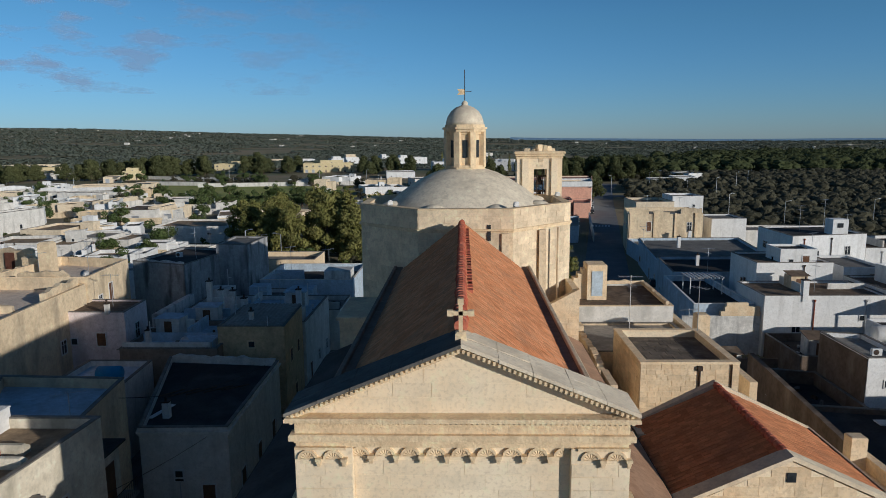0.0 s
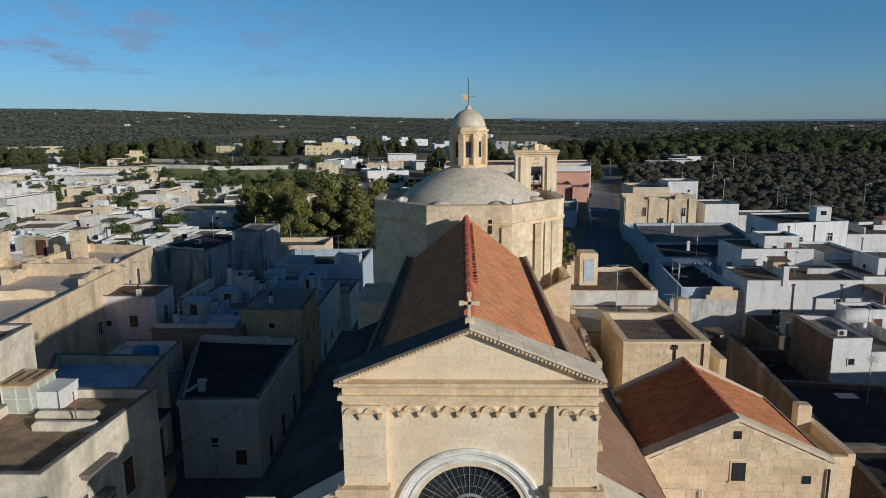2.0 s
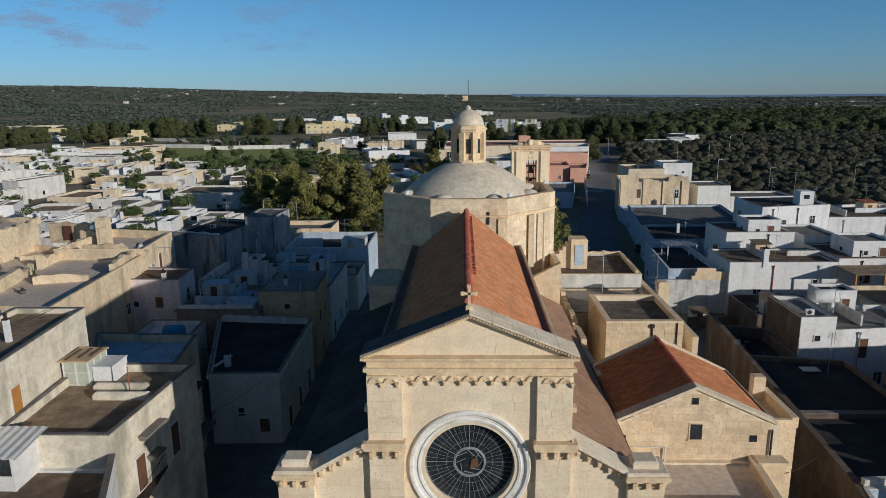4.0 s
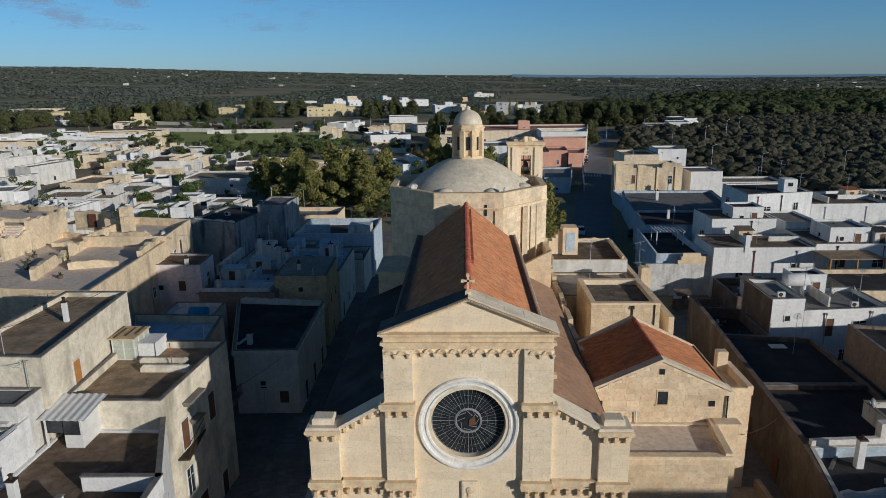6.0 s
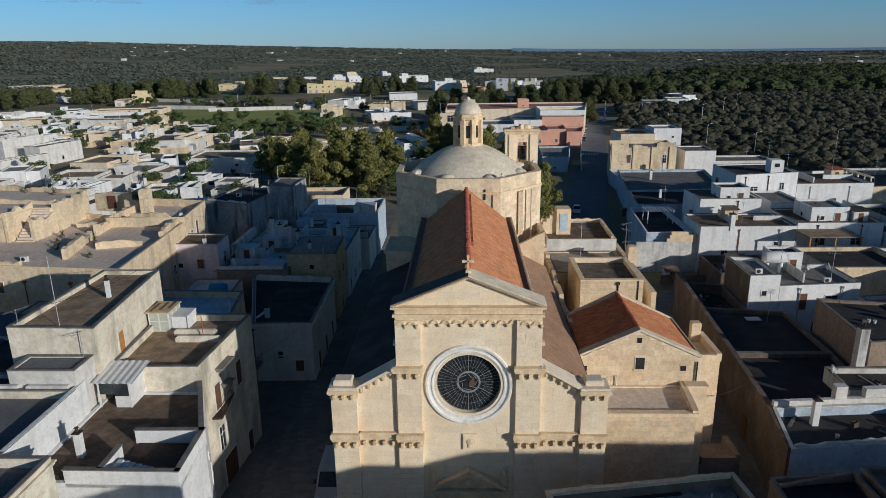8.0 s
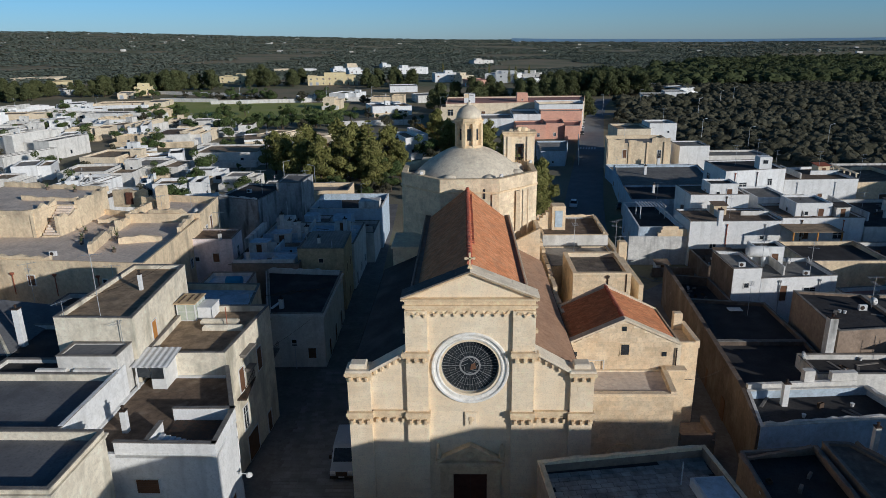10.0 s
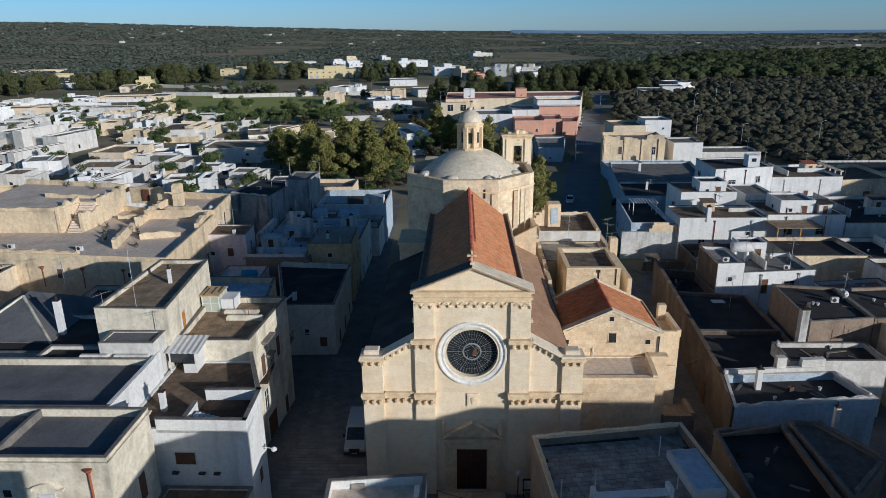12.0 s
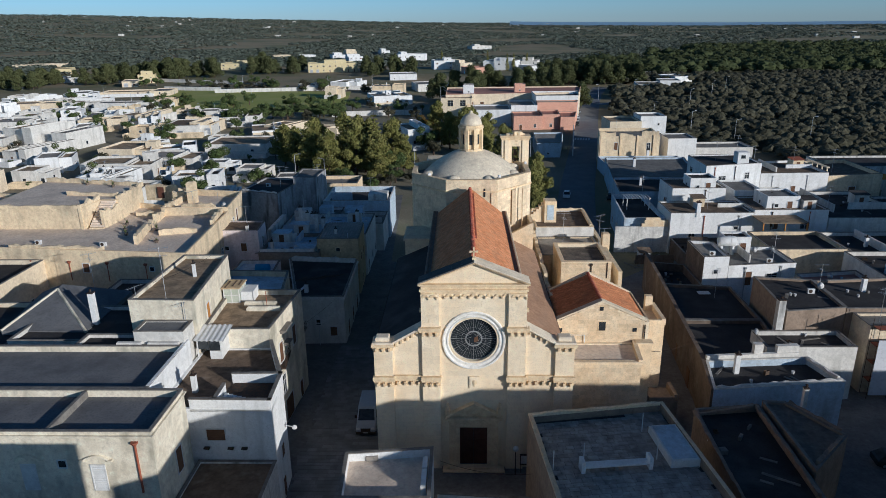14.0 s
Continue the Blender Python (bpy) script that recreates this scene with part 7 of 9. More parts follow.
far_home(-310.6, 481.7, 16.8, 22.0, 4.0, 20, M_white2, M_roof_grey)
far_home(-241.6, 437.5, 10.6, 22.0, 4.0, 20, M_cream, M_roof_lt)
far_home(-243.3, 469.4, 12.5, 22.0, 6.5, 19, M_yellow, M_roof_lt)
far_home(-117.3, 570.4, 44.1, 22.0, 8.0, 11, M_yellow, M_roof_lt)
far_home(-218.0, 613.9, 33.7, 22.0, 6.5, 4, M_yellow, M_roof_lt)
far_home(-222.3, 801.6, 20.6, 22.0, 5.5, 20, M_cream, M_roof_lt)
far_home(-186.5, 788.5, 17.8, 22.0, 6.0, 20, M_white, M_roof_lt)
far_home(-143.9, 761.5, 16.6, 22.0, 7.0, 20, M_white, M_roof_lt)
far_home(-117.4, 713.5, 16.0, 22.0, 7.0, 20, M_white, M_roof_lt)
far_home(-140.8, 832.2, 13.2, 22.0, 8.0, 20, M_cream, M_roof_lt)
far_home(-101.3, 872.9, 11.4, 22.0, 7.0, 20, M_white, M_roof_lt)
far_home(-54.3, 712.3, 33.2, 22.0, 9.0, 20, M_white, M_roof_grey)
far_home(-45.1, 471.6, 20.8, 22.0, 4.5, 7, M_white, M_roof_lt)
far_home(-17.9, 381.3, 21.4, 22.0, 4.5, 15, M_white2, M_roof_grey)
far_home(-13.7, 589.4, 24.9, 22.0, 8.0, 9, M_white, M_roof_lt)
far_home(3.9, 567.0, 11.4, 22.0, 7.0, 20, M_cream, M_roof_lt)
far_home(33.2, 569.3, 29.2, 22.0, 8.0, -16, M_white, M_roof_lt)
far_home(59.8, 587.0, 18.3, 22.0, 7.0, -13, M_white2, M_roof_lt)
far_home(64.8, 547.4, 16.0, 22.0, 5.0, 18, M_white, M_roof_lt)
far_home(14.7, 522.0, 17.4, 22.0, 5.5, 20, M_pink, M_red_floor)
far_home(30.4, 982.6, 30.7, 22.0, 8.0, 20, M_white2, M_roof_tan)
far_home(135.2, 465.8, 19.8, 22.0, 4.5, 8, M_white, M_roof_grey)
far_home(114.8, 366.0, 15.0, 22.0, 4.0, -7, M_white2, M_roof_grey)
far_home(134.2, 392.5, 13.0, 17.7, 4.0, -8, M_white, M_roof_lt)
far_home(148.9, 412.6, 12.7, 22.0, 5.0, 14, M_white, M_roof_lt)

for x, y, w, d, h in ((-60, 128, 9, 7, 3.4), (-72, 136, 10, 6, 3.6), (-128, 208, 12, 9, 4.0), (-112, 176, 10, 8, 3.8), (-168, 208, 12, 10, 4.6), (-186, 226, 12, 9, 4.4), (-60, 186, 10, 7, 3.2), (-88, 184, 9, 7, 3.4), (-204, 300, 16, 9, 4.0), (-226, 312, 12, 9, 4.4), (-172, 282, 14, 9, 3.6), (-132, 268, 12, 8, 3.4), (-120, 122, 9, 8, 4.4), (-46, 118, 9, 6, 3.2)):
    home(x, y, w, d, h, seq.uniform(-8, 12), seq.choice((M_white, M_white2, M_white2, M_cream, M_tan)), seq.choice((M_roof_tan, M_roof_grey, M_roof_lt)))

for k in range(400):
    x, y, w, d = seq.uniform(-250, -56), seq.uniform(96, 335), seq.uniform(11, 20), seq.uniform(9, 13)
    if (x > -160 and y > 278) or (x > -70 and y > 118) or x < -1.02 * y - 10 or (x > -98 and y < 108):
        continue
    if len(FEET) < 100 and all(math.hypot(x - fx, y + d / 2 - fy) > fr * 0.82 + max(w, d) * 0.44 for fx, fy, fr in FEET):
        home(x, y, w, d, seq.uniform(3.2, 4.8), seq.uniform(-8, 14), seq.choice((M_white, M_white, M_white2, M_white2, M_cream, M_tan)), seq.choice((M_roof_tan, M_roof_grey, M_roof_lt, M_roof_brown)))

# pink and white terrace beside the street
house([(20, 216), (31.5, 216), (31.5, 230), (20, 230)], 5.6, M_pink, M_red_floor, "pink house with a red roof terrace", par=0.5, auto=1.0)
house([(31.6, 217), (38.5, 217), (39.5, 231), (31.6, 231)], 6.0, M_pink, M_red_floor, "salmon pink house with a small loggia", par=0.5, auto=1.0)
house([(38.6, 215), (44.2, 215), (47.4, 231), (39.6, 231)], 5.2, M_pink, M_red_floor, "salmon pink corner house with red terrace", par=0.5, auto=1.0)
house([(31, 231.2), (47.5, 231.2), (49.0, 238), (31, 238)], 9.2, M_pink, M_roof_lt, "salmon pink upper wall of a street house", par=0.3, wins=((1, 0.5, 6.0, "win", "pane"),))
house([(4, 226), (19.8, 226), (19.8, 244), (4, 244)], 7.0, M_white, M_roof_lt, "long white street building with terraces", par=0.6, auto=0.8)
house([(19.9, 230.2), (30.9, 230.2), (30.9, 252), (19.9, 252)], 8.2, M_white, M_roof_lt, "white building with a stepped roof terrace", par=0.9, auto=0.7)
house([(31, 238.1), (49.2, 238.1), (52.5, 258), (31, 258)], 11.2, M_white, M_roof_grey, "white building with a walled roof terrace", par=1.4, auto=0.8)
house([(-8, 252.2), (53, 258.2), (58.5, 288), (-8, 288)], 10.6, M_cream, M_red_floor, "large building with a red-brown terrace roof", par=0.5, auto=0.9, cap=M_pink)
house([(-10, 246), (3.9, 246), (3.9, 258), (-10, 258)], 9.8, M_cream, M_roof_tan, "cream building with an open loggia on top", par=0.4, wins=((0, 0.3, 6.2, "garage", "pane"), (0, 0.7, 6.2, "garage", "pane")))
house(rect(0, 262, 5, 268), 14.0, M_white, M_roof_lt, "small white stair room on a red roof", name="roof_room", par=0.2, z0=9.0, category="roof room", wins=((0, 0.5, 10.6, "small", "pane"),))
house(rect(24, 266, 29, 271), 13.8, M_pink, M_red_floor, "small pink stair room on a red roof", name="roof_room", par=0.2, z0=9.0, category="roof room", wins=((0, 0.5, 10.6, "small", "pane"),))
house([(23, 158), (30.5, 158), (34.5, 180), (24, 180)], 4.6, M_blueg, M_roof_lt, "low pale house by the street", par=0.5, auto=0.8)
solo("boundary_wall", Build().prism([(34.8, 160), (35.1, 160), (43.5, 212), (43.2, 212)], -0.2, 2.4), M_white2, "pale street wall beside the pavement", "wall")
# boundary walls round the field
for p, q in (((-241, 484), (-138, 436)), ((-161, 385), (-100, 394)), ((-99.5, 394.2), (-48, 399)), ((-205, 411), (-162, 400)), ((-62, 262), (-20, 268))):
    d = Vector((q[0] - p[0], q[1] - p[1])).normalized()
    nn = Vector((-d.y, d.x)) * 0.3
    solo("boundary_wall", Build().prism([p, q, (q[0] + nn.x, q[1] + nn.y), (p[0] + nn.x, p[1] + nn.y)], -0.3, 2.4), M_white2, "long pale boundary wall", "wall", group="boundary walls")
solo("field", Build().prism([(-158, 286), (-60, 280), (-72, 384), (-204, 408)], -0.3, 0.06), M_grass, "green grass field behind walls", "field", "structure")
# unseen blocks added round the square and town edge to cast shade
house([(23.0, -36), (29.8, -36), (29.8, -26), (23.0, -26)], 17.15, M_cream, M_roof_tan, "unseen tall cream block added to shade the square", par=0.8, auto=0.8, cornice=True)
house([(30.0, -36), (60, -36), (60, -26), (31.5, -26)], 18.3, M_cream, M_roof_tan, "unseen tall cream block with cornice, added to cast shade", par=0.8, auto=0.8, cornice=True)
house(rect(38, -25.5, 78, -10), 12.0, M_cream, M_roof_tan, "unseen cream row added to shade the right-hand houses", par=0.6, auto=0.8)
house(rect(62, -46, 92, -36.5), 12.5, M_cream, M_roof_tan, "unseen tall cream block with flat roof, added to cast shade", par=0.6, auto=0.8)
house(rect(6.0, -42, 9.6, -28.6), 18.5, M_cream, M_roof_tan, "unseen narrow cream block added to shade the square", par=0.5, auto=0.8)
house(rect(-22, -42, -10.2, -30), 17.9, M_cream, M_roof_tan, "unseen tall cream corner block added to cast shade", par=0.6, auto=0.8)
house(rect(-56, -50, -23, -30), 9.5, M_cream, M_roof_tan, "unseen low cream block added beside the square", par=0.6, auto=0.8)
house(rect(93, 30, 120, 50), 18.0, M_cream, M_roof_grey, "unseen tall cream block added to shade the white houses", par=0.6, auto=0.8)
house(rect(62, 4, 84, 26), 11.0, M_white, M_roof_grey, "unseen white block with grey flat roof, added to cast shade", par=0.6, auto=0.8)
house(rect(120, 30, 190, 80), 20.0, M_cream, M_roof_grey, "unseen large block added to shade the right edge of town", par=0.8, auto=0.8)


# ---- trees ----
def leaf_mesh(name, centers, sizes, material, seed, facing=None):
    """Leaf clumps: small tilted quads about given centres, as one mesh."""
    g = np.random.default_rng(seed)
    c, s = np.asarray(centers, float), np.asarray(sizes, float)[:, None]
    n = len(c)
    out = g.normal(size=(n, 3)) * (0.45 if facing is not None else 1.0) + (0 if facing is None else np.asarray(facing))
    u = np.cross(out, g.normal(size=(n, 3)))
    u /= np.linalg.norm(u, axis=1, keepdims=True)
    w = np.cross(out, u)
    w /= np.linalg.norm(w, axis=1, keepdims=True)
    u, w = u * s * g.uniform(0.5, 1.0, (n, 1)), w * s * g.uniform(0.35, 0.8, (n, 1))
    v = np.stack([c - u * 0.9, c - w + u * 0.15, c + u, c + w * 0.9 - u * 0.1], 1).reshape(-1, 3)
    me = bpy.data.meshes.new(name)
    me.vertices.add(4 * n)
    me.vertices.foreach_set("co", v.ravel())
    me.loops.add(4 * n)
    me.loops.foreach_set("vertex_index", np.arange(4 * n, dtype=np.int32))
    me.polygons.add(n)
    me.polygons.foreach_set("loop_start", np.arange(0, 4 * n, 4, dtype=np.int32))
    me.materials.append(material)
    me.update(calc_edges=True)
    me.validate()
    return me


def crown_points(g, lobes, per, rough=0.25):
    """Points in the shells of several lobes (x, y, z, radius, flatness)."""
    out, ways = [], []
    for x, y, z, r, fl in lobes:
        k = int(per * r * r)
        d = g.normal(size=(k, 3))
        d /= np.linalg.norm(d, axis=1, keepdims=True)
        rad = r * (1 - rough * g.random((k, 1)) ** 0.7) * (1 + 0.14 * np.sin(5 * d[:, :1] + 3 * d[:, 1:2] + x))
        p = d * rad * (1, 1, fl) + (x, y, z)
        out.append(p)
        ways.append(d)
    return np.concatenate(out), np.concatenate(ways)


def tree(kind, h, seed, label, category="tree", material=M_pine, leaf=0.33, per=60, fat=1.0):
    """A tapered trunk with limbs and a ragged crown of leaf clumps, at the origin."""
    g = np.random.default_rng(seed)
    rr = random.Random(seed)
    top = thing(kind, label, category, (0, 0, -200))
    b = Build()
    lobes = []
    if kind == "pine_tree":
        b.rod((0, 0, -0.3), (0.2, 0.1, h * 0.45), 0.32, 8, 0.2).rod((0.2, 0.1, h * 0.45), (0.1, 0.3, h * 0.85), 0.2, 7, 0.06)
        for k in range(46):
            z = h * (0.15 + 0.76 * ((k * 0.618) % 1.0))
            spread = h * 0.36 * min(1.0, max(0.1, (1.02 - z / h) * 1.25)) ** 0.75
            a = rr.uniform(0, 2 * math.pi)
            r = spread * rr.uniform(0.25, 1.0)
            x, y = r * math.cos(a), r * math.sin(a)
            b.rod((0.15, 0.1, z - r * 0.3), (x, y, z), 0.09, 5, 0.03)
            lobes.append((x, y, z, h * rr.uniform(0.075, 0.125) * fat, 0.75))
        lobes.append((0.1, 0.2, h * 0.93, h * 0.07, 1.3))
    elif kind == "cypress_tree":
        b.rod((0, 0, -0.3), (0, 0, h * 0.9), 0.2, 7, 0.04)
        for k in range(10):
            z = h * (0.12 + 0.85 * k / 10)
            lobes.append((rr.uniform(-0.1, 0.1), rr.uniform(-0.1, 0.1), z, h * 0.085 * (1.15 - k / 10) + 0.25, 1.7))
    elif kind == "araucaria_tree":
        b.rod((0, 0, -0.3), (0, 0, h), 0.3, 8, 0.04)
        for k in range(14):
            z = h * (0.12 + 0.84 * k / 14)
            r = h * 0.26 * (1.02 - k / 14) + 0.3
            for j in range(6):
                a = j * math.pi / 3 + k * 0.5
                b.rod((0, 0, z), (r * math.cos(a), r * math.sin(a), z + 0.25), 0.06, 4, 0.02)
                for q in (0.45, 0.8):
                    lobes.append((q * r * math.cos(a), q * r * math.sin(a), z + 0.15, 0.32 * r * 0.7 + 0.15, 0.5))
    else:
        b.rod((0, 0, -0.3), (0.15, 0.05, h * 0.32), 0.28, 7, 0.2)
        for k in range(9):
            a = 2.4 * k
            r = h * rr.uniform(0.12, 0.36)
            z = h * rr.uniform(0.26, 0.78)
            x, y = r * math.cos(a), r * math.sin(a)
            b.rod((0.15, 0.05, h * 0.3), (x, y, z), 0.11, 5, 0.03)
            lobes.append((x, y, z, h * rr.uniform(0.15, 0.24), 0.8))
    part("trunk", b, M_bark, top)
    pts, ways = crown_points(g, lobes, per)
    cr = new("crown", leaf_mesh("crown", pts, leaf * g.uniform(0.6, 1.3, len(pts)), material, seed, ways))
    cr.parent = top
    return top


pines = [tree("pine_tree", 13, 31 + k, "dense dark green Mediterranean pine", per=120, leaf=0.30) for k in range(3)]
far_pines = [tree("pine_tree", 13, 41 + k, "dense dark green Mediterranean pine", per=42, leaf=0.42, material=M_belt, fat=1.5) for k in range(3)]
olives = [tree("olive_tree", 5.2, 51 + k, "small grey-green olive tree with open crown", material=M_olive, leaf=0.2, per=260) for k in range(2)]
autumn = tree("broadleaf_tree", 8, 61, "broadleaf tree with rusty autumn leaves", material=M_autumn, leaf=0.28, per=150)
green = tree("broadleaf_tree", 9, 62, "dense green broadleaf tree", material=M_bush, leaf=0.28, per=150)
cyp = tree("cypress_tree", 12, 63, "slim dark green cypress tree", leaf=0.25, per=140)
arau = tree("araucaria_tree", 18, 64, "tall tiered dark green araucaria tree", leaf=0.24, per=160)
shrub = tree("garden_shrub", 3.0, 65, "rounded green garden shrub", "shrub", M_bush, 0.17, 320)
seq = random.Random(5)


def plant(proto, x, y, sc=1.0, z=None, group="trees"):
    m = Matrix.Translation((x, y, terrain(x, y) if z is None else z)) @ Matrix.Rotation(seq.uniform(0, 6.28), 4, "Z")
    ob = copy_thing(proto, m)
    ob.scale = (sc * seq.uniform(0.92, 1.08), sc * seq.uniform(0.92, 1.08), sc * seq.uniform(0.94, 1.06))
    return tagged(ob, group=group)


def free(x, y, gap=1.0):
    """Whether no town house stands at a place."""
    return all(math.hypot(x - fx, y - fy) > fr + gap for fx, fy, fr in FEET)


# the garden behind the church
for x, y, s in ((-24, 128, 0.95), (-31, 132, 1.1), (-38, 128, 1.0), (-44, 134, 1.05), (-50, 140, 0.95), (-28, 142, 1.2), (-36, 146, 1.15), (-46, 150, 1.05), (-22, 150, 1.0), (-56, 150, 0.95), (-34, 160, 1.0), (-18, 138, 0.8)):
    plant(pines[seq.randrange(3)], x, y, s * 1.05, group="garden pines")
plant(arau, -26, 136, 1.05)
for x, y, s in ((1, 168, 1.2), (-5, 175, 1.05), (6, 160, 1.0), (12, 150, 0.9), (15, 92, 0.85), (17, 104, 0.9), (13, 118, 0.8), (2, 190, 1.0), (-10, 200, 1.0), (8, 180, 0.95)):
    plant(pines[seq.randrange(3)], x, y, s, group="garden pines")
for x, y, s in ((-8, 182, 0.9), (-22, 190, 0.9), (-14, 210, 1.1), (-4, 205, 1.2)):
    plant(autumn, x, y, s)
for k in range(46):
    x, y = seq.uniform(-75, 8), seq.uniform(118, 300)
    if free(x, y): plant(seq.choice((green, shrub, olives[0], olives[1], shrub)), x, y, seq.uniform(0.7, 1.1), group="garden greenery")
for k in range(22):
    plant(seq.choice((green, shrub, olives[0])), -62 + 2.1 * k + seq.uniform(-1.5, 1.5), 121 + seq.uniform(-4, 4), seq.uniform(0.45, 0.7), group="garden hedge")
for x, y, s in ((-42, 110, 0.55), (-36, 116, 0.6), (-30, 114, 0.6), (-24, 116, 0.55), (-84, 192, 0.8), (-112, 196, 0.8), (-140, 222, 0.9), (-86, 228, 0.9), (-68, 262, 0.9), (-82, 274, 0.9)):
    plant(green, x, y, s * 0.75, group="garden greenery")
for k in range(130):
    x, y = seq.uniform(-250, -60), seq.uniform(110, 330)
    if free(x, y): plant(seq.choice((shrub, green, olives[0], green)), x, y, seq.uniform(0.6, 1.0), group="garden greenery")
for x, y in SPOTS:
    if free(x, y, -1.0): plant(seq.choice((shrub, shrub, green, olives[0], olives[1], shrub)), x, y, seq.uniform(0.5, 0.95), group="garden greenery")
for k in range(16):
    plant(seq.choice((green, green, olives[0])), -102 + 2.9 * k + seq.uniform(-2, 2), 246 + 1.5 * k + seq.uniform(-5, 5), seq.uniform(0.75, 1.05), group="field hedge")
for k in range(46):
    u = seq.random()
    plant(seq.choice((olives[0], olives[1], shrub, green)), -235 + 180 * u, 442 - 40 * u + seq.uniform(-26, 14), seq.uniform(0.7, 1.2), group="field hedge")
for k in range(12):
    plant(seq.choice((green, shrub, olives[0])), seq.uniform(-190, -150), seq.uniform(300, 325), seq.uniform(0.6, 0.9), group="field hedge")
# pine belts beyond the field
for k in range(40):
    u = seq.random()
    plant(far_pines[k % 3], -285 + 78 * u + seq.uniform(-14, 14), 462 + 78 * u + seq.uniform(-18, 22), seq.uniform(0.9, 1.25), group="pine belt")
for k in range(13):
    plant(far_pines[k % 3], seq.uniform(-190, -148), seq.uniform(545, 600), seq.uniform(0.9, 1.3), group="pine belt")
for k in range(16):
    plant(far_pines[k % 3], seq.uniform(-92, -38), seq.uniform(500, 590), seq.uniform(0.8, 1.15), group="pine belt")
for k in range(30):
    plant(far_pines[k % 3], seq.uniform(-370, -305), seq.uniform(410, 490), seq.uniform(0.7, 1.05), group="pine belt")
for k in range(46):
    plant(far_pines[k % 3], seq.uniform(58, 120), seq.uniform(410, 470), seq.uniform(0.9, 1.25), group="street pines")
for k in range(26):
    plant(far_pines[k % 3], seq.uniform(-20, 60), seq.uniform(280, 420), seq.uniform(0.8, 1.15), group="street pines")
for x, y in ((40, 560), (46, 565), (24, 600), (60, 590), (-20, 640)):
    plant(cyp, x, y, 1.4, group="cypresses")


def grove(name, label, boxes, material, seed, per, leaf):
    """A wood nobody could count: lobed, noisy leaf masses wrapped in loose leaf clumps, with trunks."""
    g = np.random.default_rng(seed)
    pts, sizes, ways, cv, cf = [], [], [], [], []
    na, nz = 11, 6
    el = np.linspace(-0.35, 1.0, nz)
    dirs = np.array([(math.cos(2 * math.pi * (i + 0.5 * (k % 2)) / na) * math.sqrt(max(0.02, 1 - e * e)), math.sin(2 * math.pi * (i + 0.5 * (k % 2)) / na) * math.sqrt(max(0.02, 1 - e * e)), e) for k, e in enumerate(el) for i in range(na)])
    quads = np.array([(k * na + i, k * na + (i + 1) % na, (k + 1) * na + (i + 1) % na, (k + 1) * na + i) for k in range(nz - 1) for i in range(na)])
    for x0, y0, x1, y1, step, h in boxes:
        xs = np.arange(x0, x1, step)
        ys = np.arange(y0, y1, step)
        xx, yy = np.meshgrid(xs, ys)
        xx = xx.ravel() + g.uniform(-0.52, 0.52, xx.size) * step
        yy = yy.ravel() + g.uniform(-0.52, 0.52, yy.size) * step
        for x, y in zip(xx, yy):
            if not inside(x, y) or g.random() < 0.04:
                continue
            s = h * g.uniform(0.75, 1.4)
            lob = g.normal(size=(5, 3)) * (1, 1, 0.7) + (0, 0, 0.35)
            lob /= np.linalg.norm(lob, axis=1, keepdims=True)
            swell = lambda d: 0.62 + 0.42 * np.max(np.clip((d @ lob.T - 0.55) / 0.45, 0, 1) ** 0.7, axis=1)
            r = s * 0.5 * swell(dirs) * g.uniform(0.86, 1.06, len(dirs)) * 0.9
            base = (x, y, terrain(x, y) + s * 0.46)
            cf.append(quads + len(cv) * len(dirs))
            cv.append(dirs * r[:, None] * (1.2, 1.2, 0.95) + base)
            d = g.normal(size=(per, 3))
            d /= np.linalg.norm(d, axis=1, keepdims=True)
            d[:, 2] = np.abs(d[:, 2]) * 1.25 - 0.3
            d /= np.linalg.norm(d, axis=1, keepdims=True)
            rad = s * 0.5 * swell(d) * g.uniform(0.88, 1.06, per)
            ways.append(d * 0.9 + (0, 0, 0.5))
            pts.append(d * rad[:, None] * (1.2, 1.2, 0.95) + base)
            sizes.append(np.full(per, leaf * s / 5) * g.uniform(0.6, 1.3, per))
    me = bpy.data.meshes.new(name)
    me.from_pydata(np.concatenate(cv).tolist(), [], np.concatenate(cf).tolist())
    me.materials.append(material)
    ob = tagged(new(name, me), label, "trees", kind="stuff")
    lf = new("foliage", leaf_mesh("foliage", np.concatenate(pts), np.concatenate(sizes), material, seed, np.concatenate(ways)))
    lf.parent = ob
    tagged(lf, kind="stuff")
    return ob


def inside(x, y):
    """Where the olive groves stand, right of the street and beyond the last houses."""
    road_x = np.interp(y, [p[1] for p in ROAD], [p[0] for p in ROAD])
    if x < road_x + 10 + (14 if y < 190 else 0):
        return False
    if y < 190 and x < 95:
        return y > 130 and x > 74 and y > 165
    if 100 < x < 165 and 372 < y < 415:
        return False
    if y > 290 and y < 340 and x < 190:
        return not (abs(y - (300 + (x - 60) * 0.25)) < 8)
    return True


grove("olive_grove", "dense grove of grey-green olive trees", [(70, 132, 330, 300, 4.2, 4.2), (70, 300, 420, 470, 5.0, 4.9)], M_olive, 71, 140, 0.165)
inside = lambda x, y: True
grove("pine_wood", "dark pine wood behind the olive grove", [(110, 475, 560, 600, 8.5, 11.0), (210, 600, 640, 720, 10.5, 12.0), (300, 720, 720, 900, 13.5, 13.0)], M_pine_far, 72, 70, 0.46)
inside = lambda x, y: not (-360 < x < 90 and y < 640)
g = np.random.default_rng(73)
pts, sizes, ways = [], [], []
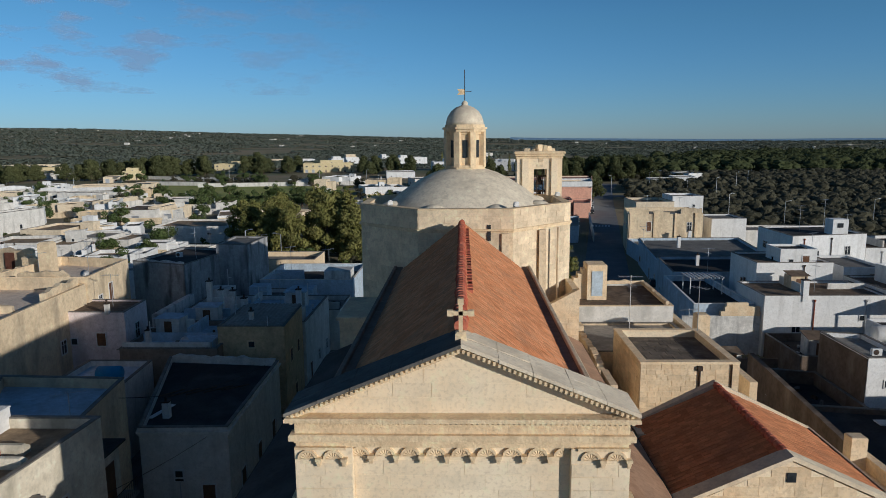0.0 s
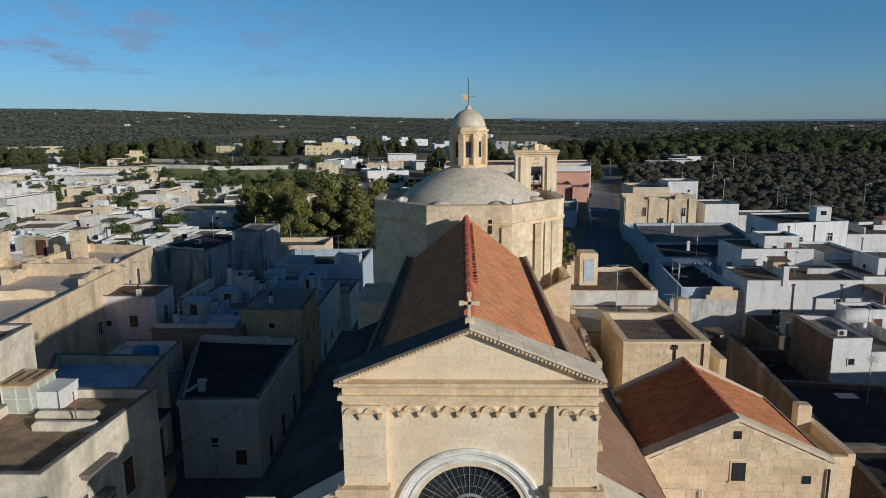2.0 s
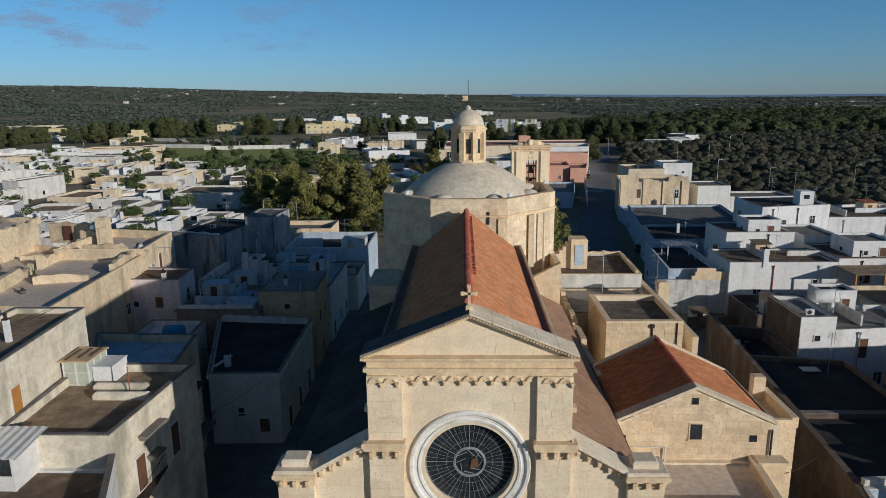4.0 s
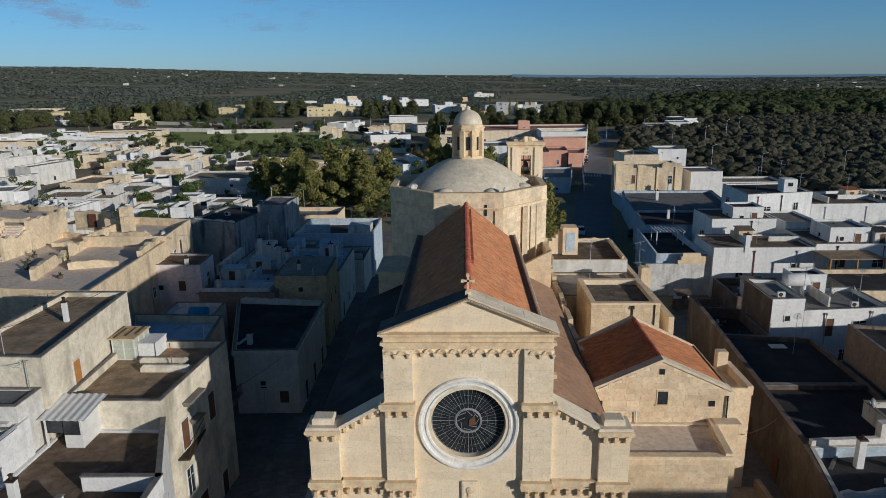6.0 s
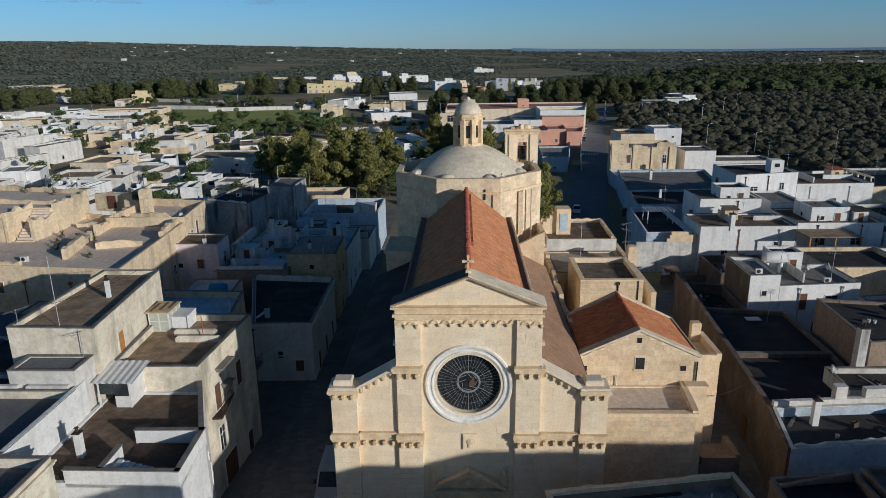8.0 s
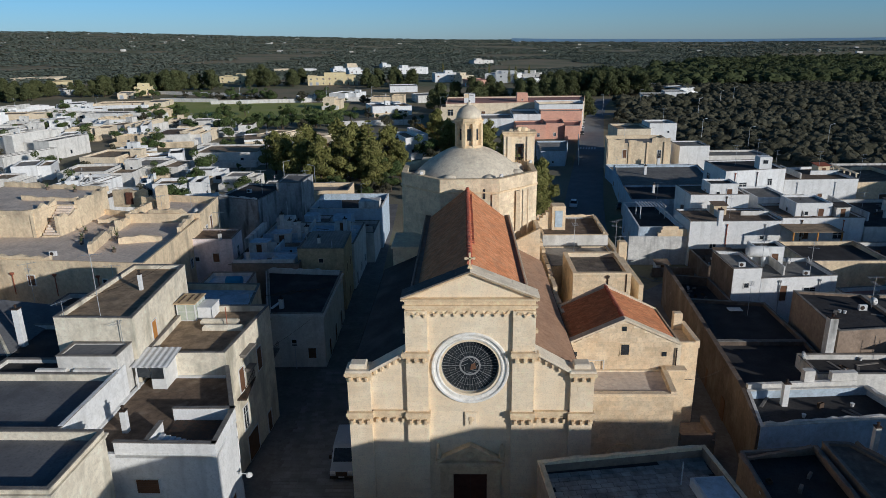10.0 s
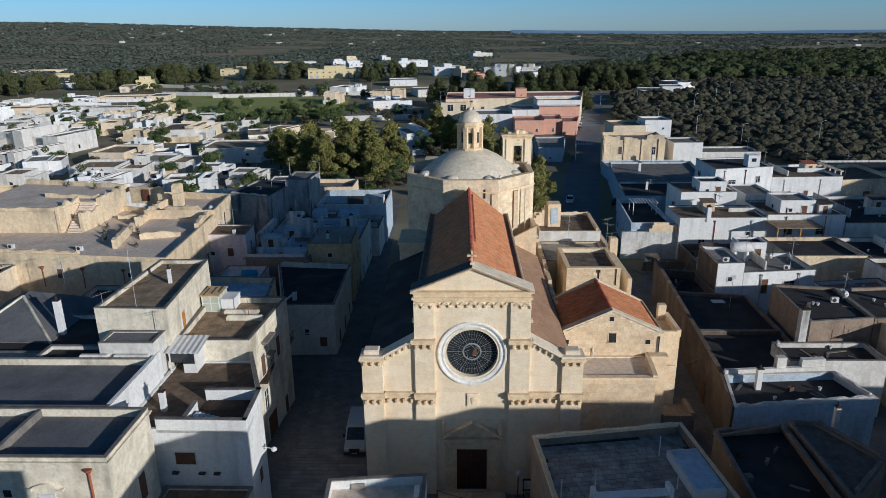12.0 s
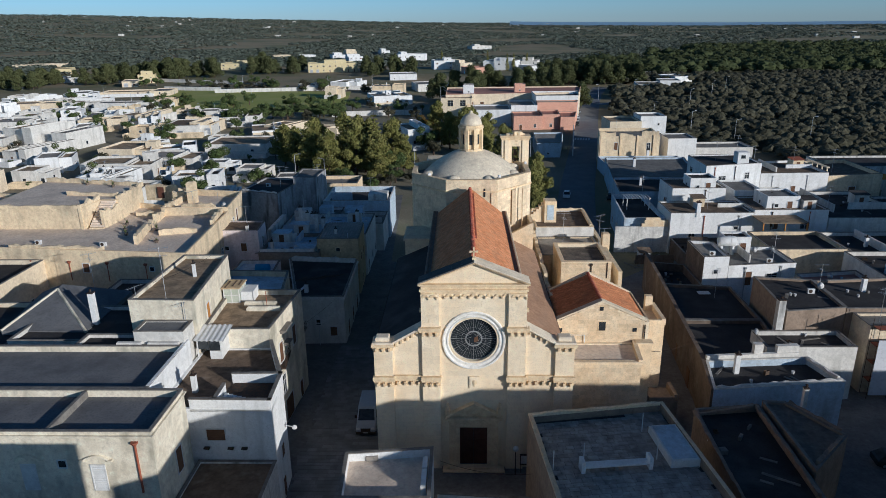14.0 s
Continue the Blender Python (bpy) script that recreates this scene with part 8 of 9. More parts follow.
for k in range(36000):
    az = radians(g.uniform(-44, 46))
    r = 520 * math.exp(g.random() * math.log(4700 / 520))
    x, y = r * math.sin(az), r * math.cos(az)
    if not inside(x, y) or (az > 0 and r < 640 and x < 560) or (x > 210 + max(0, y - 600) * 0.4 and y < 900 and x < 720):
        continue
    if az > radians(4) and r > 3600:
        continue
    if noise.noise((x * 0.004, y * 0.004, 1.0)) < -0.28:
        continue
    s = (3.0 + 0.0030 * r) * g.uniform(0.6, 1.4) * (1.0 if r < 3000 else 0.8)
    n = 20 if r < 1500 else 11
    d = g.normal(size=(n, 3))
    d /= np.linalg.norm(d, axis=1, keepdims=True)
    d[:, 2] = np.abs(d[:, 2]) * 0.75
    ways.append((d * 0.75 + (0, 0, 0.7)) * 4.0)
    pts.append(np.stack([x + d[:, 0] * s * 1.0, y + d[:, 1] * s * 1.0, terrain(x, y) + s * 0.16 + d[:, 2] * s * 0.26], 1))
    sizes.append(s * g.uniform(0.2, 0.45, n))
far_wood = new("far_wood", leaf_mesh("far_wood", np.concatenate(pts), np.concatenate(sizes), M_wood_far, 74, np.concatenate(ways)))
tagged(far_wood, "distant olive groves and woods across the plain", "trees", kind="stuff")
b = Build()
for k in range(70):
    az = radians(g.uniform(-40, 42))
    r = g.uniform(1500, 4200)
    x, y = r * math.sin(az), r * math.cos(az)
    w, h = g.uniform(2, 7), g.uniform(3, 5.5)
    b.box(x - w, y - 4, terrain(x, y) - 3, x + w, y + 4, terrain(x, y) + h)
tagged(solo("far_buildings", b, M_white2, "tiny white farm buildings scattered over the plain", "buildings"), kind="stuff")
for proto in (*pines, *far_pines, *olives, autumn, green, cyp, arau, shrub):
    for o in (*proto.children_recursive, proto):
        bpy.data.objects.remove(o)


# ---- vehicles ----
def van(x, y, rz, label, paint):
    """A panel van: lofted body, windscreen, side glass, bumpers, lamps, wheels. Nose towards -y."""
    top = thing("van", label, "van", (x, y, 0), rz)
    prof = [(-2.75, 0.45, 0.55), (-2.72, 0.45, 1.0), (-1.75, 0.45, 1.32), (-0.95, 0.45, 2.3), (-0.6, 0.45, 2.42), (2.6, 0.45, 2.42), (2.7, 0.45, 2.2)]
    b = Build()
    for yy, zb, zt in prof:
        w = 1.02 if zt < 2.0 else 0.95
        b.v += [(-1.02, yy, zb), (1.02, yy, zb), (1.02, yy, min(zt, 1.2)), (w, yy, zt - 0.04), (w - 0.1, yy, zt), (-w + 0.1, yy, zt), (-w, yy, zt - 0.04), (-1.02, yy, min(zt, 1.2))]
    for k in range(len(prof) - 1):
        b.f += [(8 * k + i, 8 * k + (i + 1) % 8, 8 * k + 8 + (i + 1) % 8, 8 * k + 8 + i) for i in range(8)]
    b.f += [tuple(range(7, -1, -1)), tuple(range(8 * len(prof) - 8, 8 * len(prof)))]
    part("body", b, paint, top)
    part("windscreen", Build().add([(-0.88, -1.76, 1.35), (0.88, -1.76, 1.35), (0.8, -1.0, 2.27), (-0.8, -1.0, 2.27), (-0.88, -1.70, 1.30), (0.88, -1.70, 1.30), (0.8, -0.95, 2.22), (-0.8, -0.95, 2.22)], [(0, 1, 2, 3), (1, 5, 6, 2), (4, 0, 3, 7), (3, 2, 6, 7)]), M_glass, top)
    for s in (-1, 1):
        part("side_window", Build().box(s * 1.0 - 0.03, -1.2, 1.35, s * 1.0 + 0.03, -0.1, 2.0), M_glass, top)
        part("headlight", Build().box(s * 0.78 - 0.2, -2.80, 0.85, s * 0.78 + 0.2, -2.68, 1.08, bev=0.04), M_frame, top)
        part("wing_mirror", Build().box(s * 1.18 - 0.12, -1.35, 1.35, s * 1.18 + 0.12, -1.2, 1.7, bev=0.03), M_iron, top)
        for yy in (-1.85, 1.75):
            wh = part("wheel", Build().lathe([(0.34, -0.11), (0.36, -0.06), (0.36, 0.06), (0.34, 0.11)], 0, 0, 18, pose(s * 0.9, yy, 0.36, 0, 90, 0)), M_tyre, top)
            part("rim", Build().lathe([(0.2, -0.115), (0.2, 0.115)], 0, 0, 12, pose(s * 0.91, yy, 0.36, 0, 90, 0)), M_metal, wh)
    part("grille", Build().box(-0.5, -2.79, 0.62, 0.5, -2.72, 0.98), M_iron, top)
    part("bumper", Build().box(-1.03, -2.86, 0.38, 1.03, -2.6, 0.62, bev=0.05), M_iron, top)
    part("number_plate", Build().box(-0.26, -2.88, 0.5, 0.26, -2.862, 0.6), M_frame, top)
    part("roof_rib", Build().box(-0.6, -0.4, 2.42, -0.55, 2.5, 2.45).box(0.0, -0.4, 2.42, 0.05, 2.5, 2.45).box(0.55, -0.4, 2.42, 0.6, 2.5, 2.45), paint, top)
    return top


def car(x, y, rz, label, paint):
    """A hatchback: lofted body and glasshouse, wheels, lamps. Nose towards -y."""
    top = thing("car", label, "car", (x, y, 0.02), rz)
    b = Build()
    prof = [(-2.0, 0.3, 0.62), (-1.9, 0.25, 0.75), (-1.0, 0.25, 0.92), (1.7, 0.25, 0.98), (1.95, 0.3, 0.85)]
    for yy, zb, zt in prof:
        b.v += [(-0.85, yy, zb), (0.85, yy, zb), (0.86, yy, zt - 0.12), (0.78, yy, zt), (-0.78, yy, zt), (-0.86, yy, zt - 0.12)]
    for k in range(len(prof) - 1):
        b.f += [(6 * k + i, 6 * k + (i + 1) % 6, 6 * k + 6 + (i + 1) % 6, 6 * k + 6 + i) for i in range(6)]
    b.f += [tuple(range(5, -1, -1)), tuple(range(24, 30))]
    part("body", b, paint, top)
    g = Build().add([(-0.78, -1.05, 0.9), (0.78, -1.05, 0.9), (0.76, 1.75, 0.95), (-0.76, 1.75, 0.95), (-0.62, -0.3, 1.44), (0.62, -0.3, 1.44), (0.6, 1.2, 1.45), (-0.6, 1.2, 1.45)], [(0, 1, 5, 4), (1, 2, 6, 5), (2, 3, 7, 6), (3, 0, 4, 7)])
    part("windows", g, M_glass, top)
    part("roof", Build().box(-0.62, -0.32, 1.44, 0.62, 1.22, 1.5, bev=0.04), paint, top)
    for s in (-1, 1):
        part("headlight", Build().box(s * 0.6 - 0.17, -2.02, 0.58, s * 0.6 + 0.17, -1.94, 0.72), M_frame, top)
        for yy in (-1.25, 1.25):
            wh = part("wheel", Build().lathe([(0.29, -0.1), (0.31, -0.06), (0.31, 0.06), (0.29, 0.1)], 0, 0, 16, pose(s * 0.76, yy, 0.31, 0, 90, 0)), M_tyre, top)
            part("rim", Build().lathe([(0.18, -0.105), (0.18, 0.105)], 0, 0, 10, pose(s * 0.77, yy, 0.31, 0, 90, 0)), M_metal, wh)
    return top


van(-11.35, 7.7, 1, "silver grey panel van parked beside the church", M_van)
car(25.0, 106.5, -11, "white hatchback driving along the dark street", M_carw)
car(49.0, 238, -11, "silver hatchback parked by the kerb", M_cars)
car(50.6, 246, -11, "white hatchback parked by the kerb", M_carw)
car(54.6, 267, -11, "silver hatchback parked by the kerb", M_cars)
car(47.4, 228, -11, "dark hatchback parked by the kerb", M_card)
car(35.2, 104, 169, "dark hatchback parked beside a house wall", M_card)
car(41.0, 0.5, 82, "dark green car parked below a pale wall", M_card)


# ---- aerials, lamps, roof clutter ----
def aerial(x, y, z, h, rz=0.0, kind=0):
    """A television aerial: mast with a boom and cross rods."""
    top = thing("tv_aerial", "thin metal television aerial on a tall mast", "aerial", (x, y, z), rz, group="aerials")
    part("mast", Build().rod((0, 0, -0.15), (0, 0, h), 0.028, 5), M_metal, top)
    b = Build().rod((-0.9, 0, h - 0.12), (0.9, 0, h - 0.12), 0.018, 4)
    for k in range(8):
        xx = -0.85 + 0.24 * k
        b.rod((xx, -0.42 + 0.02 * k, h - 0.12), (xx, 0.42 - 0.02 * k, h - 0.12), 0.011, 4)
    part("yagi", b, M_metal, top)
    if kind:
        b = Build().rod((0, -0.7, h - 0.8), (0, 0.7, h - 0.8), 0.018, 4)
        for k in range(5):
            b.rod((-0.35, -0.6 + 0.3 * k, h - 0.8), (0.35, -0.6 + 0.3 * k, h - 0.8), 0.011, 4)
        part("lower_yagi", b, M_metal, top)
    return top


def dish(x, y, z, rz=0.0):
    top = thing("satellite_dish", "small pale satellite dish on a roof", "satellite dish", (x, y, z), rz, group="satellite dishes")
    part("mount", Build().rod((0, 0, -0.1), (0, 0, 0.7), 0.03, 5), M_metal, top)
    part("reflector", Build().lathe([(0.02, 0.0), (0.25, 0.05), (0.42, 0.14), (0.44, 0.15)], 0, 0, 14, pose(0, -0.1, 0.8, 65, 0, 0)), M_frame, top, smooth=True)
    part("feed", Build().rod((0, -0.12, 0.7), (0, -0.6, 0.95), 0.012, 4).box(-0.04, -0.64, 0.92, 0.04, -0.56, 1.0), M_metal, top)


def aircon(x, y, z, rz=0.0):
    top = thing("air_conditioner", "white outdoor air conditioner unit", "air conditioner", (x, y, z), rz, group="air conditioners")
    part("casing", Build().box(-0.42, -0.17, 0.0, 0.42, 0.17, 0.62, bev=0.02), M_frame, top)
    part("fan_grille", Build().lathe([(0.24, 0), (0.24, 0.02)], 0, 0, 14, pose(-0.1, -0.171, 0.31, 90)), M_iron, top)
    part("foot", Build().box(-0.38, -0.15, -0.06, -0.3, 0.15, 0.0).box(0.3, -0.15, -0.06, 0.38, 0.15, 0.0), M_iron, top)


def lamp_post(x, y, h, rz=0.0):
    top = thing("street_lamp", "tall grey street lamp with a short arm", "street lamp", (x, y, terrain(x, y)), rz, group="street lamps")
    part("pole", Build().rod((0, 0, -0.2), (0, 0, h), 0.1, 7, 0.06), M_metal, top)
    part("arm", Build().rod((0, 0, h), (1.1, 0, h + 0.25), 0.045, 5), M_metal, top)
    part("head", Build().box(1.0, -0.14, h + 0.2, 1.65, 0.14, h + 0.34, bev=0.04), M_metal, top)


for x, y, z, h, r, k in ((-30.5, 5.2, 15.6, 5.6, 20, 0), (-28.2, 3.8, 12.4, 3.6, 80, 0), (-33.2, 4.6, 12.2, 5.2, 60, 0), (-47.5, 21.9, 8.9, 6.0, 40, 1), (-39.5, 24, 8.9, 5.0, 10, 0), (-21.8, 16.5, 10.2, 3.4, 30, 0)):
    aerial(x, y, z, h, r, k)
for x, y, z, h, r, k in ((12.8, 32.0, 10.3, 6.6, 0, 1), (17.2, 29.8, 12.8, 4.4, 40, 1), (20.4, 41, 0.0, 12.0, 10, 1), (33.5, 30.0, 5.2, 4.2, 60, 0), (39.0, 40.0, 7.0, 4.6, 20, 1), (46, 41, 6.8, 4.2, 70, 1), (44, 24, 8.7, 3.6, 0, 1), (47, 16, 8.2, 4.2, 30, 1)):
    aerial(x, y, z, h, r, k)
for x, y, z, h, r, k in ((36.5, 81, 5.6, 5.4, 0, 1), (45, 67, 7.1, 4.6, 20, 1), (50, 78, 9.7, 4.0, 30, 0), (55.0, 92, 11.6, 4.6, 10, 1), (61, 96, 11.6, 5.2, 50, 1), (66, 98, 9.0, 5.0, 10, 1), (73, 94, 9.0, 5.4, 30, 1), (84, 98, 8.0, 5.0, 20, 1), (70, 72, 6.0, 4.8, 0, 1), (90, 74, 5.6, 5, 0, 1), (108, 92, 7, 5, 0, 1)):
    aerial(x, y, z, h, r, k)
for x, y, z, h, r, k in ((46, 150, 8.6, 4.6, 0, 1), (54, 150, 8.6, 4.0, 40, 0), (64, 175, 10.8, 4.6, 0, 0), (37.4, 120, 5.1, 4.2, 0, 1), (-36, 70, 11.7, 4.2, 0, 1), (-26, 81, 6.5, 5.0, 40, 1), (-20, 80, 6.5, 4.8, 40, 0), (-44, 58, 12.3, 3.6, 0, 0), (-46, 52, 12.3, 3.2, 60, 0), (-36, 48, 10.5, 3.4, 0, 0), (-33, 90, 7.5, 4.6, 30, 1), (-22, 60, 7.0, 4.6, 70, 0)):
    aerial(x, y, z, h, r, k)
seq2 = random.Random(33)
for x, y, z in aerial_spots:
    aerial(x, y, z, seq2.uniform(2.6, 4.6), seq2.uniform(0, 180), 1)
    if seq2.random() < 0.5:
        chimney(x + 1.5, y + 0.8, z, 1.6, 0.5)
for x, y, z, r in ((-27.2, 44.5, 7.1, 0), (-41, 52, 12.3, 30), (44, 43.5, 6.8, 20), (47, 44, 6.8, 60), (43.8, 23.6, 8.8, 0), (33.0, 16, 6.1, 40), (52.5, 37, 4.9, 0)):
    dish(x, y, z, r)
for x, y, z, r in ((-38.5, 70.5, 11.75, 0), (-45, 50.6, 12.3, 0), (-47, 51, 12.3, 20), (-62, 34.5, 11.95, 0), (-52, 33.5, 11.95, 0), (42.5, 23, 8.8, 0), (36, 39, 8.3, 0), (45, 40, 6.75, 0), (53, 33, 4.95, 0)):
    aircon(x, y, z, r)
for x, y, z, h, w in ((-22.5, 29.5, 6.1, 1.6, 0.5), (-20.0, 61, 6.9, 2.4, 0.6), (-28.2, 61, 6.9, 2.0, 0.5), (-35, 45, 10.5, 1.0, 0.4), (28.4, 9.2, 5.3, 2.2, 0.5), (31.5, 1.0, 6.2, 2.0, 0.4), (49.5, 24, 8.6, 1.8, 0.5), (58, 70, 7.7, 2.0, 0.6), (44, 118, 5.1, 2.2, 0.6), (52.5, 137, 3.0, 3.0, 0.7), (64, 92, 8.9, 1.8, 0.5), (39.5, 94, 5.9, 1.8, 0.5), (60, 36, 6.4, 1.6, 0.5), (65, 50, 5.8, 1.6, 0.5), (-30, 11.5, 15.7, 1.5, 0.3)):
    chimney(x, y, z, h, w, M_white if w != 0.4 else M_oldwall)
for x, y, h, r in ((-14, 128, 9, 0), (-36, 112, 9, 180), (-45, 118, 9, 0), (82, 190, 10, 20), (92, 175, 9, 0), (104, 260, 11, 20), (128, 300, 11, 30), (70, 300, 10, 200), (96, 330, 10, 0), (150, 340, 10, 0), (-120, 330, 9, 0), (-150, 410, 9, 0), (-60, 400, 9, 0), (-90, 402, 9, 0), (28, 290, 9, 0), (-12, 310, 9, 0), (20, 148, 8, 0), (120, 180, 9, 0), (-175, 300, 9, 0), (-205, 330, 9, 0)):
    lamp_post(x, y, h, r)
gl = thing("globe_lamp", "white globe lamp on an iron post", "street lamp", (4.0, -1.2, 0))
part("pole", Build().rod((0, 0, -0.1), (0, 0, 2.6), 0.05, 7), M_iron, gl)
part("globe", Build().lathe([(0.05, 2.6), (0.24, 2.75), (0.28, 2.9), (0.22, 3.08), (0.03, 3.16)], 0, 0, 16), M_frame, gl, smooth=True)
nb = thing("notice_board", "dark framed notice board beside the portal", "notice board", (4.9, -0.9, 0))
part("board", Build().box(-0.45, -0.05, 0.9, 0.45, 0.05, 2.1, bev=0.02), M_iron, nb)
part("post", Build().rod((-0.35, 0, -0.1), (-0.35, 0, 1.0), 0.04).rod((0.35, 0, -0.1), (0.35, 0, 1.0), 0.04), M_iron, nb)
part("sheet", Build().box(-0.36, -0.06, 1.05, 0.36, -0.05, 1.95), M_frame, nb)
# overhead cables
for p, q, sag in (((-20.8, 12, 8.5), (-17.3, 34, 5.8), 0.6), ((18.6, 8, 8.5), (26.0, 16, 5.8), 0.5), ((18.8, 12, 8.2), (27.0, 26, 5.6), 0.5), ((-2.9, -9.5, 7.6), (4.7, -9.0, 6.0), 0.5), ((-33.0, 8.0, 16.4), (-30.0, 17, 16.3), 0.3), ((70, 190, 8.8), (128, 300, 10.6), 2.0), ((-22, 22, 11), (-18, 40, 7), 0.8)):
    p, q = Vector(p), Vector(q)
    b = Build()
    for k in range(10):
        a, c = p.lerp(q, k / 10), p.lerp(q, (k + 1) / 10)
        a.z -= sag * 4 * (k / 10) * (1 - k / 10)
        c.z -= sag * 4 * ((k + 1) / 10) * (1 - (k + 1) / 10)
        b.rod(a, c, 0.02, 4)
    solo("overhead_cable", b, M_iron, "thin sagging black overhead cable", "cable", group="cables")
# shrubs and broken things on roofs
seq3 = random.Random(44)
LEFT_ROOFS = ((-33, 43.5, -24, 52, 7.1, 16), (-33, 53.5, -18, 65, 6.9, 14), (-24, 66.5, -16.5, 74, 4.8, 8), (28, 35.5, 33.5, 44, 3.4, 22), (38, 55, 46, 63, 2.12, 16), (29, 50, 36.8, 63, 0.02, 26))
RIGHT_ROOFS = ((40, 65, 51.5, 71.5, 7.16, 10), (53, 65, 65, 73, 7.72, 10), (64, 89, 77, 99, 8.92, 12), (67, 65, 81, 83, 6.02, 18), (83, 61, 99, 81, 5.52, 18), (61, 45, 74, 55, 5.82, 14), (59, 31, 71, 43, 6.42, 12), (49, 31, 57.5, 38, 4.92, 8), (101, 85, 117, 103, 6.72, 10), (33.5, 12.8, 42.5, 16.5, 6.1, 8), (26, 6, 36, 10, 5.3, 6), (21, -11, 27, 0, 5.4, 8), (44.8, 18.5, 55, 26, 8.6, 5), (38.5, 18.5, 43.5, 26.5, 8.75, 4))
for x0, y0, x1, y1, z, n in (*LEFT_ROOFS, *RIGHT_ROOFS):
    for k in range(n):
        x, y, w, d, h = seq3.uniform(x0, x1), seq3.uniform(y0, y1), seq3.uniform(0.2, 0.8), seq3.uniform(0.2, 0.7), seq3.uniform(0.08, 0.5)
        nm, lb, mt = seq3.choice((("crate", "weathered crate lying on a roof", M_bark), ("bucket", "plastic bucket standing on a roof", M_frame), ("plank", "weathered grey plank lying on a roof", M_cap), ("stone_block", "loose grey stone block on a roof", M_cap)))
        if nm == "bucket":
            b = Build().lathe([(0.13, 0), (0.18, 0.3), (0.19, 0.32)], 0, 0, 10)
        elif nm == "plank":
            b = Build().box(-w * 2.0, -0.14, 0.0, w * 2.0, 0.14, 0.06, bev=0.01)
        elif nm == "crate":
            b = Build().box(-w / 2, -d / 2, 0, w / 2, d / 2, 0.05).box(-w / 2, -d / 2, 0.05, -w / 2 + 0.04, d / 2, h).box(w / 2 - 0.04, -d / 2, 0.05, w / 2, d / 2, h).box(-w / 2, -d / 2, 0.05, w / 2, -d / 2 + 0.04, h).box(-w / 2, d / 2 - 0.04, 0.05, w / 2, d / 2, h)
        else:
            b = Build().box(-w / 2, -d / 2, 0, w / 2, d / 2, h * 0.9 + 0.1, bev=0.04)
        ob = solo(nm, b, mt, lb, nm.replace("_", " "), group="roof clutter")
        ob.matrix_world = pose(x, y, z, 0, 0, seq3.uniform(0, 180))


# ---- thin evening clouds, far behind everything ----
m = bpy.data.materials.new("cloud_veil")
m.use_nodes = True
n, l = m.node_tree.nodes, m.node_tree.links
n.remove(n["Principled BSDF"])
tc, mp = n.new("ShaderNodeNewGeometry"), n.new("ShaderNodeVectorMath")
mp.operation = "MULTIPLY"
mp.inputs[1].default_value = (0.0017, 0.0017, 0.0058)
l.new(tc.outputs["Position"], mp.inputs[0])
nz = n.new("ShaderNodeTexNoise")
nz.inputs["Scale"].default_value, nz.inputs["Detail"].default_value = 1.6, 6
l.new(mp.outputs[0], nz.inputs["Vector"])
mr = n.new("ShaderNodeMapRange")
mr.inputs[1].default_value, mr.inputs[2].default_value, mr.inputs[4].default_value = 0.49, 0.63, 0.8
l.new(nz.outputs[0], mr.inputs[0])
tr, em, mx = n.new("ShaderNodeBsdfTransparent"), n.new("ShaderNodeBsdfDiffuse"), n.new("ShaderNodeMixShader")
em.inputs[0].default_value = (0.20, 0.27, 0.42, 1)
side, fade, both = n.new("ShaderNodeSeparateXYZ"), n.new("ShaderNodeMapRange"), n.new("ShaderNodeMath")
l.new(tc.outputs["Position"], side.inputs[0])
l.new(side.outputs[0], fade.inputs[0])
fade.inputs[1].default_value, fade.inputs[2].default_value, fade.inputs[3].default_value, fade.inputs[4].default_value = -2600, -400, 1.0, 0.0
both.operation = "MULTIPLY"
l.new(mr.outputs[0], both.inputs[0])
l.new(fade.outputs[0], both.inputs[1])
l.new(both.outputs[0], mx.inputs[0])
l.new(tr.outputs[0], mx.inputs[1])
l.new(em.outputs[0], mx.inputs[2])
l.new(mx.outputs[0], n["Material Output"].inputs[0])
b = Build()
azs = np.linspace(-42, -2, 14)
for zz in (330.0, 1150.0):
    b.v += [(4650 * math.sin(radians(a)), 4650 * math.cos(radians(a)), zz) for a in azs]
b.f += [(i, i + 1, 15 + i, 14 + i) for i in range(13)]
solo("backdrop", b, m, "thin pinkish evening clouds low in the sky", "clouds", "structure")


# ---- masonry pieces ----
block_mesh = Build()
block_mesh.v += [(-0.5, 0.5, -0.5), (0.5, 0.5, -0.5), (0.5, 0.5, 0.5), (-0.5, 0.5, 0.5), (-0.495, -0.5, -0.488), (0.495, -0.5, -0.488), (0.495, -0.5, 0.488), (-0.495, -0.5, 0.488)]
block_mesh.f += [(4, 5, 6, 7), (0, 1, 5, 4), (1, 2, 6, 5), (2, 3, 7, 6), (3, 0, 4, 7)]
block_data = {}


